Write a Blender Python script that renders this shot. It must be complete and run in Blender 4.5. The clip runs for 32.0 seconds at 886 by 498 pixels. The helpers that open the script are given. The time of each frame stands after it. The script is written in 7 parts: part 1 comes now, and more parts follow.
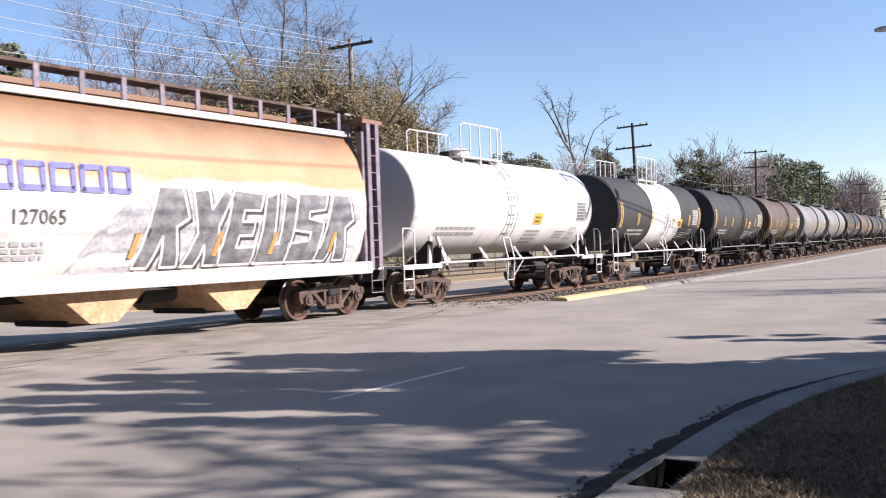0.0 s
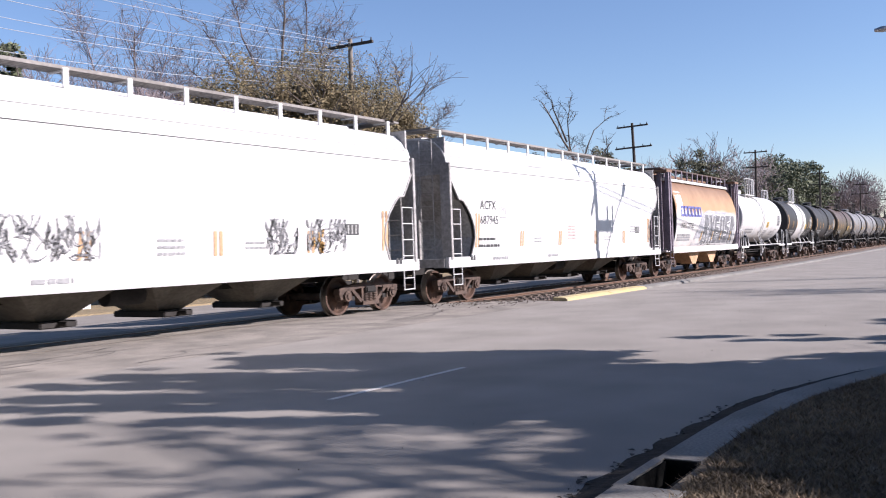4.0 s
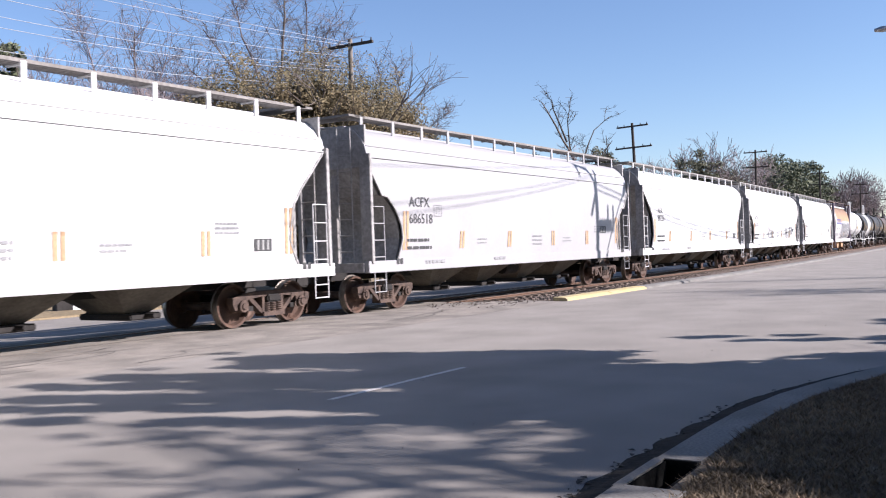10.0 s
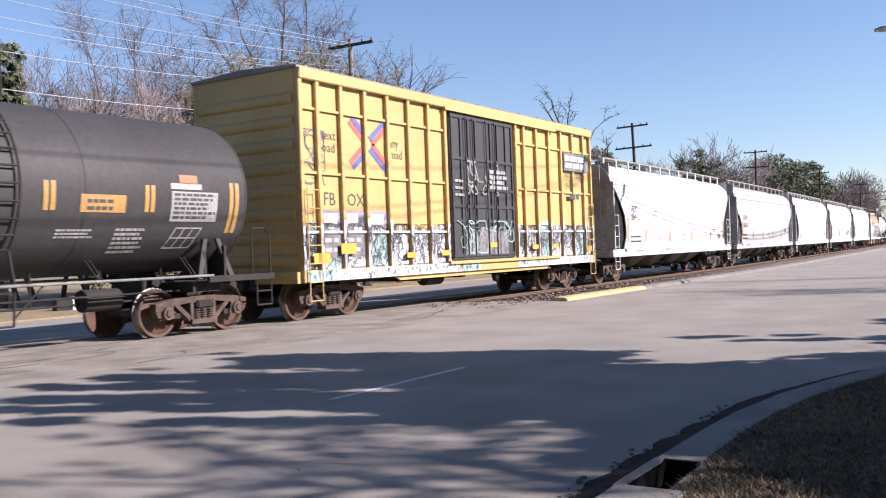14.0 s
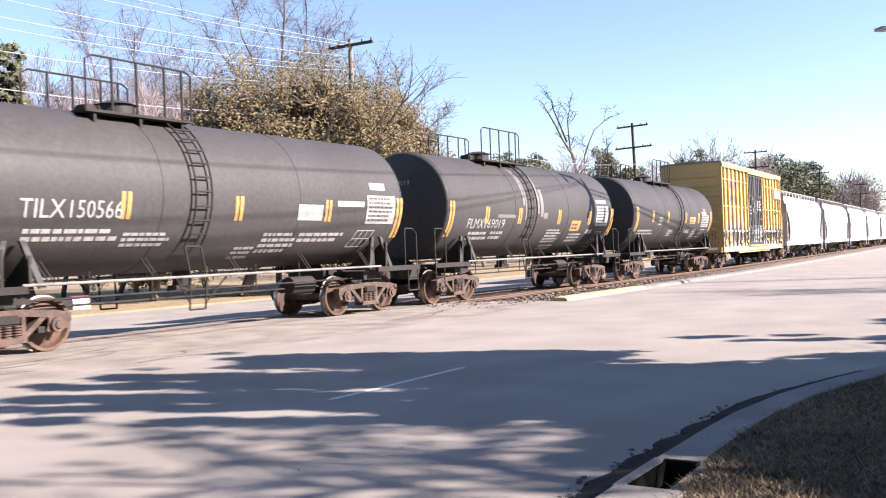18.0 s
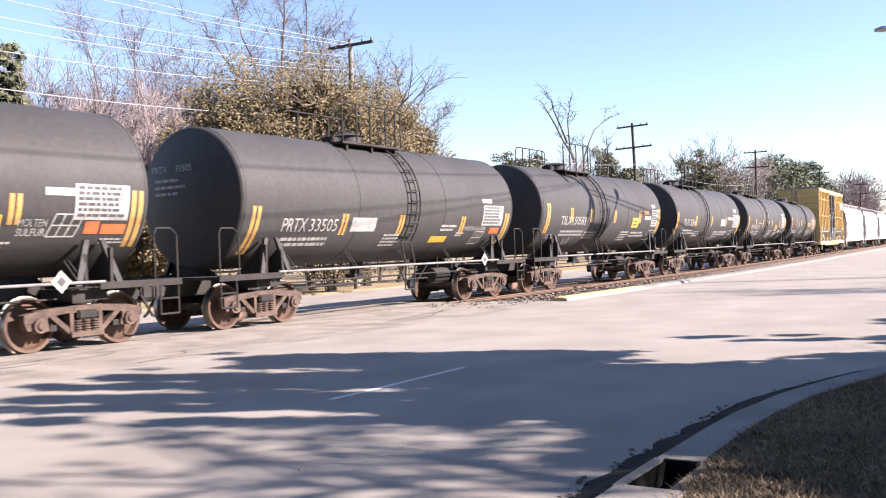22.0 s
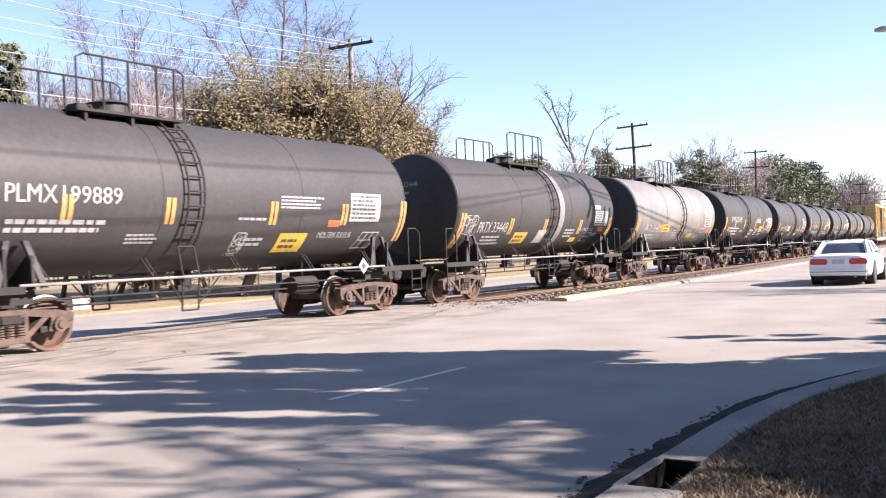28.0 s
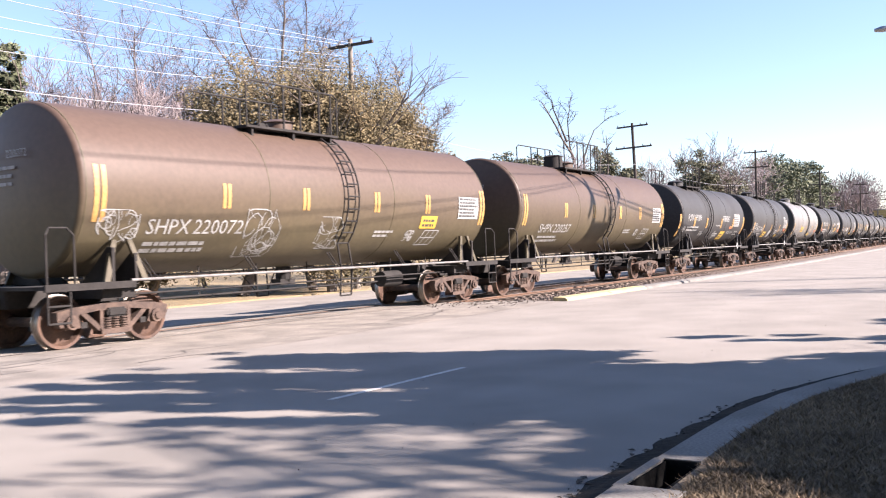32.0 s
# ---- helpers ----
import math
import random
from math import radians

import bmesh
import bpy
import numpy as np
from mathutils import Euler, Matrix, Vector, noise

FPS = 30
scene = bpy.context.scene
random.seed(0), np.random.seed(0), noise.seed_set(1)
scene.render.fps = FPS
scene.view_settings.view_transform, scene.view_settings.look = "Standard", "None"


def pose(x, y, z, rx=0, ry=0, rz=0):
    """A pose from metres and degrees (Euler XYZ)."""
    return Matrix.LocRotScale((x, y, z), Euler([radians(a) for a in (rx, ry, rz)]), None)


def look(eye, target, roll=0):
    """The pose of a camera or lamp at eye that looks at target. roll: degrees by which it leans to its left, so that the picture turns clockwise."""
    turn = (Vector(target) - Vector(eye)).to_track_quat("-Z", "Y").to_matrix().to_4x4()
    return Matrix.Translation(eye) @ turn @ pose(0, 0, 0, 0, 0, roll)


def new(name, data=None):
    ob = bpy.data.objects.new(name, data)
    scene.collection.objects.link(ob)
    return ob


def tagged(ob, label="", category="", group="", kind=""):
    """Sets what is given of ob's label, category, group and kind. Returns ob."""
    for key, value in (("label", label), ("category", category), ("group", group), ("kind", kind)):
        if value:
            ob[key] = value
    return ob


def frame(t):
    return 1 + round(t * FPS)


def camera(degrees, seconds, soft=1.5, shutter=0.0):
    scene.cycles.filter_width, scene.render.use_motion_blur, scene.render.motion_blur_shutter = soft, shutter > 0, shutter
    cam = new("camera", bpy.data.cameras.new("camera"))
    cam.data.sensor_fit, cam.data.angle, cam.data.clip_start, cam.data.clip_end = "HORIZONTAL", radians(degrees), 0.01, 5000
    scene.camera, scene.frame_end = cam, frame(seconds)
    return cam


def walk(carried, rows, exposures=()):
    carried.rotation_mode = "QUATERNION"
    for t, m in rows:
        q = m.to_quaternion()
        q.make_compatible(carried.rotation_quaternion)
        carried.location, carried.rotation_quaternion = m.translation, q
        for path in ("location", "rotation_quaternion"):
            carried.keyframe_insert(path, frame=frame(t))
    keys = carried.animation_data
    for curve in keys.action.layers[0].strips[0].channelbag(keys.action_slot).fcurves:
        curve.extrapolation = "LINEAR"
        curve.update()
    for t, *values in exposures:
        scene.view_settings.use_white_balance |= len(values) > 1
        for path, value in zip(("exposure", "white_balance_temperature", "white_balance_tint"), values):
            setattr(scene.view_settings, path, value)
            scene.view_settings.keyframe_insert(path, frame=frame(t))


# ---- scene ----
# The camera stands still beside the street; the train runs along +x, rail tops at z = 0.
cam = camera(50.8, 32.0, 1.1, 0.16)
EYE = (0.0, -14.797, 1.429)
VIEW = look(EYE, (EYE[0] + 0.84364, EYE[1] + 0.53691, EYE[2] + 0.00254), -2.088)
walk(cam, [(0.0, VIEW), (32.0, VIEW)],
     exposures=[(0.0, 1.4, 6350, 20), (1.0, 1.36, 6350, 20), (2.0, 1.27, 6200, 20), (3.0, 1.16, 6050, 21), (6.0, 1.12, 6000, 21), (8.0, 0.96, 5950, 21), (9.0, 1.12, 5950, 20), (10.0, 1.24, 6000, 20), (11.0, 1.08, 6000, 21), (12.5, 0.98, 6000, 22), (14.0, 1.25, 6200, 22), (16.5, 1.86, 6550, 22), (20.0, 2.06, 6600, 23), (32.0, 2.06, 6600, 23)])

# ---- light ----
SUN_AZ, SUN_EL = 21.0, 29.3          # degrees from -y towards +x, and above the horizon
TO_SUN = Vector((math.sin(radians(SUN_AZ)) * math.cos(radians(SUN_EL)), -math.cos(radians(SUN_AZ)) * math.cos(radians(SUN_EL)), math.sin(radians(SUN_EL))))
world = bpy.data.worlds.new("world")
scene.world = world
world.use_nodes = True
wn = world.node_tree
sky = wn.nodes.new("ShaderNodeTexSky")
sky.sky_type, sky.sun_disc = "NISHITA", False
sky.sun_elevation, sky.sun_rotation = radians(SUN_EL), radians(180 - SUN_AZ)
sky.air_density, sky.dust_density, sky.ozone_density = 1.0, 0.2, 3.0
wn.nodes["Background"].inputs[1].default_value = 0.066
wn.links.new(sky.outputs[0], wn.nodes["Background"].inputs[0])
sun_data = bpy.data.lights.new("sun", "SUN")
sun_data.energy, sun_data.angle, sun_data.color = 5.0, radians(0.45), (1.0, 0.93, 0.84)
sun = new("sun", sun_data)
sun.matrix_world = look((0, 0, 60), Vector((0, 0, 60)) - TO_SUN)

# ---- materials ----
MATS = {}


def material(name, color, color2=None, rough=0.7, metal=0.0, scale=1.0, fine=30.0, bump=0.1, grain=0.25, spread=0.0, streak=0.0,
             streak_color=(0.12, 0.09, 0.06), coat=0.0, bump_distance=0.01, island=False, above=None, shine=0.5):
    """A procedural surface: two colours mixed at a large scale, fine grain, fine relief, vertical streaks of dirt."""
    if name in MATS:
        return MATS[name]
    m = bpy.data.materials.new(name)
    m.use_nodes = True
    t = m.node_tree
    b = t.nodes["Principled BSDF"]
    add, link = t.nodes.new, t.links.new
    co = add("ShaderNodeTexCoord")
    n1, n2 = add("ShaderNodeTexNoise"), add("ShaderNodeTexNoise")
    n1.inputs["Scale"].default_value, n1.inputs["Detail"].default_value = scale, 6
    n2.inputs["Scale"].default_value, n2.inputs["Detail"].default_value = fine, 4
    link(co.outputs["Object"], n1.inputs["Vector"]), link(co.outputs["Object"], n2.inputs["Vector"])
    ramp = add("ShaderNodeMapRange")
    ramp.inputs[1].default_value, ramp.inputs[2].default_value = 0.35, 0.65
    link(n1.outputs[0], ramp.inputs[0])
    mix = add("ShaderNodeMix")
    mix.data_type = "RGBA"
    mix.inputs[6].default_value, mix.inputs[7].default_value = (*color, 1), (*(color2 or [c * 0.8 for c in color]), 1)
    link(ramp.outputs[0], mix.inputs[0])
    last = mix.outputs[2]
    if streak:
        mp, n3, r3, mx = add("ShaderNodeMapping"), add("ShaderNodeTexNoise"), add("ShaderNodeMapRange"), add("ShaderNodeMix")
        mp.inputs["Scale"].default_value = (1.0, 1.0, 0.1)
        n3.inputs["Scale"].default_value, n3.inputs["Detail"].default_value = 3.0, 8
        link(co.outputs["Object"], mp.inputs[0]), link(mp.outputs[0], n3.inputs["Vector"]), link(n3.outputs[0], r3.inputs[0])
        r3.inputs[1].default_value, r3.inputs[2].default_value, r3.inputs[4].default_value = 0.45, 0.8, streak
        mx.data_type = "RGBA"
        mx.inputs[7].default_value = (*streak_color, 1)
        link(r3.outputs[0], mx.inputs[0]), link(last, mx.inputs[6])
        last = mx.outputs[2]
    for z0, z1, tint, rough_edge in above or ():
        # a second tint that sets in from one height up to another
        sp, ad, r5, mx = add("ShaderNodeSeparateXYZ"), add("ShaderNodeMath"), add("ShaderNodeMapRange"), add("ShaderNodeMix")
        link(co.outputs["Object"], sp.inputs[0])
        ad.operation, ad.inputs[2].default_value = "MULTIPLY_ADD", 0.0
        ad.inputs[1].default_value = rough_edge
        link(n1.outputs[0], ad.inputs[0]), link(sp.outputs[2], ad.inputs[2]), link(ad.outputs[0], r5.inputs[0])
        r5.inputs[1].default_value, r5.inputs[2].default_value = z0 + rough_edge / 2, z1 + rough_edge / 2
        mx.data_type = "RGBA"
        mx.inputs[7].default_value = (*tint, 1)
        link(r5.outputs[0], mx.inputs[0]), link(last, mx.inputs[6])
        last = mx.outputs[2]
    val = add("ShaderNodeMapRange")
    val.inputs[1].default_value, val.inputs[2].default_value = 0.3, 0.7
    val.inputs[3].default_value, val.inputs[4].default_value = 1 - grain, 1 + grain
    link(n2.outputs[0], val.inputs[0])
    hsv = add("ShaderNodeHueSaturation")
    link(last, hsv.inputs["Color"])
    if spread:
        oi, r4, mul = (add("ShaderNodeNewGeometry") if island else add("ShaderNodeObjectInfo")), add("ShaderNodeMapRange"), add("ShaderNodeMath")
        r4.inputs[3].default_value, r4.inputs[4].default_value = 1 - spread, 1 + spread
        link(oi.outputs["Random Per Island" if island else "Random"], r4.inputs[0])
        mul.operation = "MULTIPLY"
        link(val.outputs[0], mul.inputs[0]), link(r4.outputs[0], mul.inputs[1]), link(mul.outputs[0], hsv.inputs["Value"])
    else:
        link(val.outputs[0], hsv.inputs["Value"])
    link(hsv.outputs[0], b.inputs["Base Color"])
    rr = add("ShaderNodeMapRange")
    rr.inputs[3].default_value, rr.inputs[4].default_value = max(0.05, rough - 0.12), min(1, rough + 0.12)
    link(n1.outputs[0], rr.inputs[0]), link(rr.outputs[0], b.inputs["Roughness"])
    b.inputs["Metallic"].default_value = metal
    b.inputs["Specular IOR Level"].default_value = shine
    b.inputs["Coat Weight"].default_value = coat
    if bump:
        bp = add("ShaderNodeBump")
        bp.inputs["Strength"].default_value, bp.inputs["Distance"].default_value = bump, bump_distance
        link(n2.outputs[0], bp.inputs["Height"]), link(bp.outputs[0], b.inputs["Normal"])
    MATS[name] = m
    return m


ASPHALT = material("worn_asphalt", (0.25, 0.227, 0.2), (0.2, 0.182, 0.16), 0.9, scale=0.7, fine=110, bump=0.12, grain=0.3, bump_distance=0.005, shine=0.25)
OLD_ASPHALT = material("old_patched_asphalt", (0.25, 0.222, 0.19), (0.16, 0.144, 0.124), 0.92, scale=1.3, fine=60, bump=0.6, grain=0.4, bump_distance=0.008, shine=0.25)
CONCRETE = material("kerb_concrete", (0.17, 0.16, 0.145), (0.12, 0.113, 0.1), 0.9, scale=1.5, fine=50, bump=0.12, spread=0.08)
YELLOW_KERB = material("faded_yellow_kerb_paint", (0.42, 0.33, 0.13), (0.33, 0.28, 0.17), 0.85, scale=3, fine=30, bump=0.3)
BALLAST = material("brown_ballast", (0.17, 0.125, 0.095), (0.1, 0.075, 0.06), 0.95, scale=2.0, fine=26, bump=1.0, grain=0.5, bump_distance=0.04)
STONE = material("ballast_stone", (0.13, 0.1, 0.08), (0.08, 0.065, 0.055), 0.95, scale=3, fine=30, spread=0.4, island=True)
RAIL = material("rusty_rail", (0.16, 0.09, 0.055), (0.11, 0.065, 0.045), 0.65, 0.4, scale=4, fine=60)
RAIL_TOP = material("polished_rail_head", (0.32, 0.29, 0.26), (0.25, 0.21, 0.18), 0.35, 0.9, scale=2, fine=40, bump=0.05)
TIE = material("weathered_wooden_tie", (0.16, 0.12, 0.09), (0.1, 0.08, 0.065), 0.95, scale=2, fine=25, bump=0.6, spread=0.25)
DRY_GRASS = material("dry_winter_grass", (0.25, 0.185, 0.1), (0.19, 0.145, 0.08), 0.95, scale=0.8, fine=14, bump=1.0, grain=0.4, bump_distance=0.05)
VERGE = material("verge_soil", (0.095, 0.074, 0.05), (0.06, 0.05, 0.034), 0.95, scale=1.5, fine=22, bump=1.0, grain=0.5, bump_distance=0.04)
BLADE = material("verge_grass_blades", (0.2, 0.145, 0.085), (0.11, 0.082, 0.05), 0.8, scale=1.0, fine=8, bump=0, spread=0.45, island=True)
EARTH = material("distant_earth", (0.2, 0.17, 0.1), (0.14, 0.13, 0.075), 0.95, scale=0.05, fine=1.5, bump=0.3)
ROAD_PAINT = material("worn_white_road_paint", (0.6, 0.58, 0.54), (0.38, 0.36, 0.34), 0.8, scale=6, fine=40)
BARK = material("grey_brown_bark", (0.12, 0.1, 0.085), (0.075, 0.06, 0.052), 0.95, scale=2, fine=18, bump=0.8, grain=0.35)
TWIG = material("fine_winter_twigs", (0.23, 0.19, 0.19), (0.16, 0.132, 0.132), 0.95, scale=0.6, fine=5, bump=0, spread=0.25, island=True)
TAN_LEAF = material("tan_persistent_leaves", (0.175, 0.132, 0.072), (0.115, 0.1, 0.055), 0.75, scale=0.3, fine=3, bump=0, grain=0.25, spread=0.3, shine=0.2, island=True)
PINE_LEAF = material("dark_pine_needles", (0.1, 0.11, 0.055), (0.065, 0.075, 0.04), 0.75, scale=0.5, fine=3, bump=0, grain=0.3, spread=0.5, island=True)
OLIVE_LEAF = material("olive_evergreen_leaves", (0.095, 0.09, 0.045), (0.06, 0.062, 0.03), 0.75, scale=0.4, fine=3, bump=0, spread=0.5, island=True)
POLE_WOOD = material("dark_creosoted_pole", (0.05, 0.04, 0.034), (0.032, 0.026, 0.022), 0.95, scale=1.5, fine=20, bump=0.4)
WIRE = material("aluminium_wire", (0.5, 0.5, 0.5), (0.4, 0.4, 0.4), 0.4, 0.7, bump=0)
STEEL = material("galvanised_steel", (0.4, 0.4, 0.41), (0.3, 0.3, 0.31), 0.5, 0.6, scale=3, fine=30)
IRON = material("dark_cast_iron", (0.05, 0.045, 0.042), (0.03, 0.028, 0.026), 0.8, 0.3, scale=4, fine=30)
WHITE_CAR = material("white_hopper_paint", (0.54, 0.535, 0.53), (0.49, 0.485, 0.475), 0.55, scale=0.5, fine=12, bump=0.03, grain=0.03, streak=0.15, streak_color=(0.36, 0.33, 0.3))
GREY_CAR = material("light_grey_hopper_paint", (0.32, 0.315, 0.32), (0.285, 0.28, 0.28), 0.5, scale=0.4, fine=12, bump=0.03, grain=0.03, streak=0.22, streak_color=(0.26, 0.25, 0.245))
WHITE_TANK = material("white_tank_paint", (0.52, 0.515, 0.505), (0.44, 0.425, 0.41), 0.42, scale=0.6, fine=10, bump=0.03, grain=0.03, streak=0.15, streak_color=(0.38, 0.32, 0.26))
BLACK_TANK = material("black_tank_paint", (0.043, 0.042, 0.042), (0.035, 0.034, 0.034), 0.55, scale=0.5, fine=10, bump=0.03, grain=0.12, streak=0.25, streak_color=(0.05, 0.046, 0.043), spread=0.15, shine=0.16)
GREY_TANK = material("faded_grey_tank_paint", (0.16, 0.155, 0.155), (0.11, 0.105, 0.1), 0.5, scale=0.6, fine=9, bump=0.05, grain=0.1, streak=0.5, streak_color=(0.09, 0.07, 0.06))
# olive brown low down, redder brown higher up
BROWN_TANK = material("rusty_brown_tank_paint", (0.082, 0.067, 0.039), (0.064, 0.053, 0.032), 0.5, scale=0.45, fine=9, bump=0.05, grain=0.1, streak=0.3, streak_color=(0.04, 0.034, 0.024), spread=0.08, above=((1.9, 3.2, (0.078, 0.052, 0.039), 0.5), ), shine=0.28)
RUST_HOPPER = material("rust_stained_hopper_paint", (0.46, 0.45, 0.44), (0.38, 0.36, 0.34), 0.6, scale=0.8, fine=9, bump=0.05, grain=0.06, streak=0.3, streak_color=(0.34, 0.21, 0.11), above=((2.7, 2.98, (0.32, 0.19, 0.095), 0.5), (3.1, 4.15, (0.14, 0.072, 0.036), 0.9)))
OUTLET = material("orange_rusted_outlet", (0.42, 0.26, 0.15), (0.28, 0.17, 0.09), 0.8, scale=2, fine=15)
YELLOW_CAR = material("boxcar_yellow_paint", (0.43, 0.3, 0.11), (0.37, 0.255, 0.09), 0.55, scale=0.5, fine=9, bump=0.03, grain=0.06, streak=0.25, streak_color=(0.26, 0.17, 0.07))
ROOF = material("galvanised_car_roof", (0.19, 0.175, 0.16), (0.14, 0.128, 0.115), 0.75, 0.0, scale=1, fine=12)
DOOR_BLACK = material("boxcar_black_door_paint", (0.03, 0.03, 0.031), (0.022, 0.022, 0.023), 0.5, scale=0.8, fine=12, streak=0.2, streak_color=(0.07, 0.06, 0.055))
UNDER = material("grimy_underframe", (0.022, 0.019, 0.017), (0.014, 0.012, 0.011), 0.9, 0.1, scale=2, fine=20, bump=0.3)
TRUCK = material("rust_dusted_truck_iron", (0.095, 0.062, 0.046), (0.05, 0.034, 0.028), 0.85, 0.2, scale=4, fine=25, bump=0.4)
WHEEL = material("rusty_wheel_steel", (0.1, 0.055, 0.036), (0.055, 0.034, 0.026), 0.7, 0.4, scale=3, fine=25)
TREAD = material("bright_wheel_tread", (0.26, 0.23, 0.2), (0.18, 0.16, 0.14), 0.4, 0.9, scale=3, fine=30, bump=0.05)
DECAL_YELLOW = material("yellow_reflector_film", (0.34, 0.2, 0.06), (0.29, 0.165, 0.05), 0.5, scale=4, fine=30, bump=0)
BRIGHT_YELLOW = material("bright_yellow_placard", (0.43, 0.28, 0.035), (0.38, 0.245, 0.035), 0.5, scale=4, fine=30, bump=0)
ORANGE = material("orange_placard", (0.4, 0.1, 0.035), (0.34, 0.09, 0.035), 0.5, bump=0)
WHITE_PAINT = material("white_stencil_paint", (0.29, 0.29, 0.28), (0.22, 0.22, 0.21), 0.6, scale=6, fine=30, bump=0)
BLACK_PAINT = material("black_stencil_paint", (0.03, 0.03, 0.03), (0.05, 0.05, 0.05), 0.6, scale=6, fine=30, bump=0)
GREY_PAINT = material("faint_grey_stencil_paint", (0.2, 0.2, 0.205), (0.25, 0.25, 0.25), 0.6, scale=6, bump=0)
RED_PAINT = material("faded_red_paint", (0.38, 0.07, 0.06), (0.36, 0.1, 0.08), 0.6, scale=5, bump=0)
BLUE_PAINT = material("faded_blue_paint", (0.07, 0.075, 0.24), (0.1, 0.105, 0.25), 0.6, scale=5, bump=0)
TEAL = material("pale_teal_spray_paint", (0.22, 0.36, 0.36), (0.3, 0.38, 0.37), 0.6, scale=3, bump=0)
DARK_SPRAY = material("dark_grey_spray_paint", (0.07, 0.07, 0.075), (0.16, 0.16, 0.17), 0.6, scale=4, fine=20, bump=0)
DECAL_ORANGE = material("orange_yellow_reflector_film", (0.4, 0.255, 0.14), (0.35, 0.22, 0.12), 0.5, scale=4, fine=30, bump=0)
GREY_WOOD = material("weathered_grey_pole", (0.2, 0.175, 0.15), (0.14, 0.12, 0.1), 0.95, scale=1.5, fine=20, bump=0.4)
# end paint greyed to stand for the shade there, with streaks of dirt
SHADED_END = material("shade_greyed_hopper_end", (0.34, 0.33, 0.32), (0.25, 0.24, 0.23), 0.75, scale=1.2, fine=12, bump=0.1, streak=0.35, streak_color=(0.12, 0.105, 0.09))
BAY = material("dusty_discharge_bay_steel", (0.13, 0.115, 0.09), (0.085, 0.075, 0.06), 0.8, scale=1.5, fine=14, streak=0.4, streak_color=(0.05, 0.042, 0.035))
PALE_TANK = material("pale_worn_tank_paint", (0.135, 0.128, 0.12), (0.08, 0.076, 0.072), 0.5, scale=0.45, fine=9, bump=0.04, grain=0.08, streak=0.45, streak_color=(0.2, 0.185, 0.17))
HANDRAIL = material("worn_grey_handrail_paint", (0.17, 0.165, 0.16), (0.1, 0.095, 0.09), 0.7, scale=3, fine=20)
FAR_LEAF = material("hazy_grey_green_leaves", (0.125, 0.12, 0.075), (0.08, 0.08, 0.05), 0.8, scale=0.3, fine=3, bump=0, spread=0.35, island=True, shine=0.2)
FAINT_RED = material("faint_pink_stencil", (0.4, 0.26, 0.24), (0.42, 0.3, 0.28), 0.6, scale=6, bump=0)


# ---- mesh helpers ----
def part(name, bm, mat, parent=None, label="", m=None, smooth=False):
    """Links a bmesh, or a mesh that is already built, as one object under its parent."""
    if isinstance(bm, bmesh.types.BMesh):
        me = bpy.data.meshes.new(name)
        bm.to_mesh(me)
        bm.free()
        if smooth:
            me.shade_smooth()
            me.set_sharp_from_angle(angle=radians(38))
        me.materials.append(mat)
    else:
        me = bm
    ob = new(name, me)
    ob.parent = parent
    if m is not None:
        ob.matrix_basis = m
    return tagged(ob, label, kind="stuff" if name in ("stencil_line", "graffiti_line", "graffiti_scribble", "chalk_scrawl", "dark_scrawl", "stencil_box", "inspection_frame") else "")


def box(bm, x0, x1, y0, y1, z0, z1, bevel=0.0):
    made = bmesh.ops.create_cube(bm, size=1.0, matrix=Matrix.LocRotScale(((x0 + x1) / 2, (y0 + y1) / 2, (z0 + z1) / 2), None, (abs(x1 - x0), abs(y1 - y0), abs(z1 - z0))))
    if bevel:
        edges = list({e for v in made["verts"] for e in v.link_edges})
        bmesh.ops.bevel(bm, geom=edges, offset=bevel, segments=2, affect="EDGES")
    return bm


def rod(bm, a, b, r, n=8, r2=None):
    a, b = Vector(a), Vector(b)
    d = b - a
    m = Matrix.Translation((a + b) / 2) @ d.to_track_quat("Z", "Y").to_matrix().to_4x4()
    bmesh.ops.create_cone(bm, cap_ends=True, segments=n, radius1=r, radius2=r if r2 is None else r2, depth=d.length, matrix=m)
    return bm


def pipe(bm, points, r, n=6):
    """One bent rod through the points."""
    pts = [Vector(p) for p in points]
    rings, u = [], None
    for k, p in enumerate(pts):
        d = (pts[min(k + 1, len(pts) - 1)] - pts[max(k - 1, 0)]).normalized()
        u = d.orthogonal().normalized() if u is None else (u - d * u.dot(d)).normalized()
        v = d.cross(u)
        rings.append([p + (u * math.cos(2 * math.pi * i / n) + v * math.sin(2 * math.pi * i / n)) * r for i in range(n)])
    vs = [[bm.verts.new(q) for q in ring] for ring in rings]
    for a, b in zip(vs, vs[1:]):
        for i in range(n):
            bm.faces.new((a[i], a[(i + 1) % n], b[(i + 1) % n], b[i]))
    bm.faces.new(vs[0][::-1])
    bm.faces.new(vs[-1])
    return bm


def prism(bm, outline, x0, x1, axis="x"):
    """Extrudes a closed outline between x0 and x1: (y, z) along x, or (x, z) along y."""
    ring = [[bm.verts.new((x, p[0], p[1]) if axis == "x" else (p[0], x, p[1])) for p in outline] for x in (x0, x1)]
    n = len(outline)
    for i in range(n):
        bm.faces.new((ring[0][i], ring[0][(i + 1) % n], ring[1][(i + 1) % n], ring[1][i]))
    bm.faces.new(ring[0][::-1])
    bm.faces.new(ring[1])
    bmesh.ops.recalc_face_normals(bm, faces=bm.faces[:])
    return bm


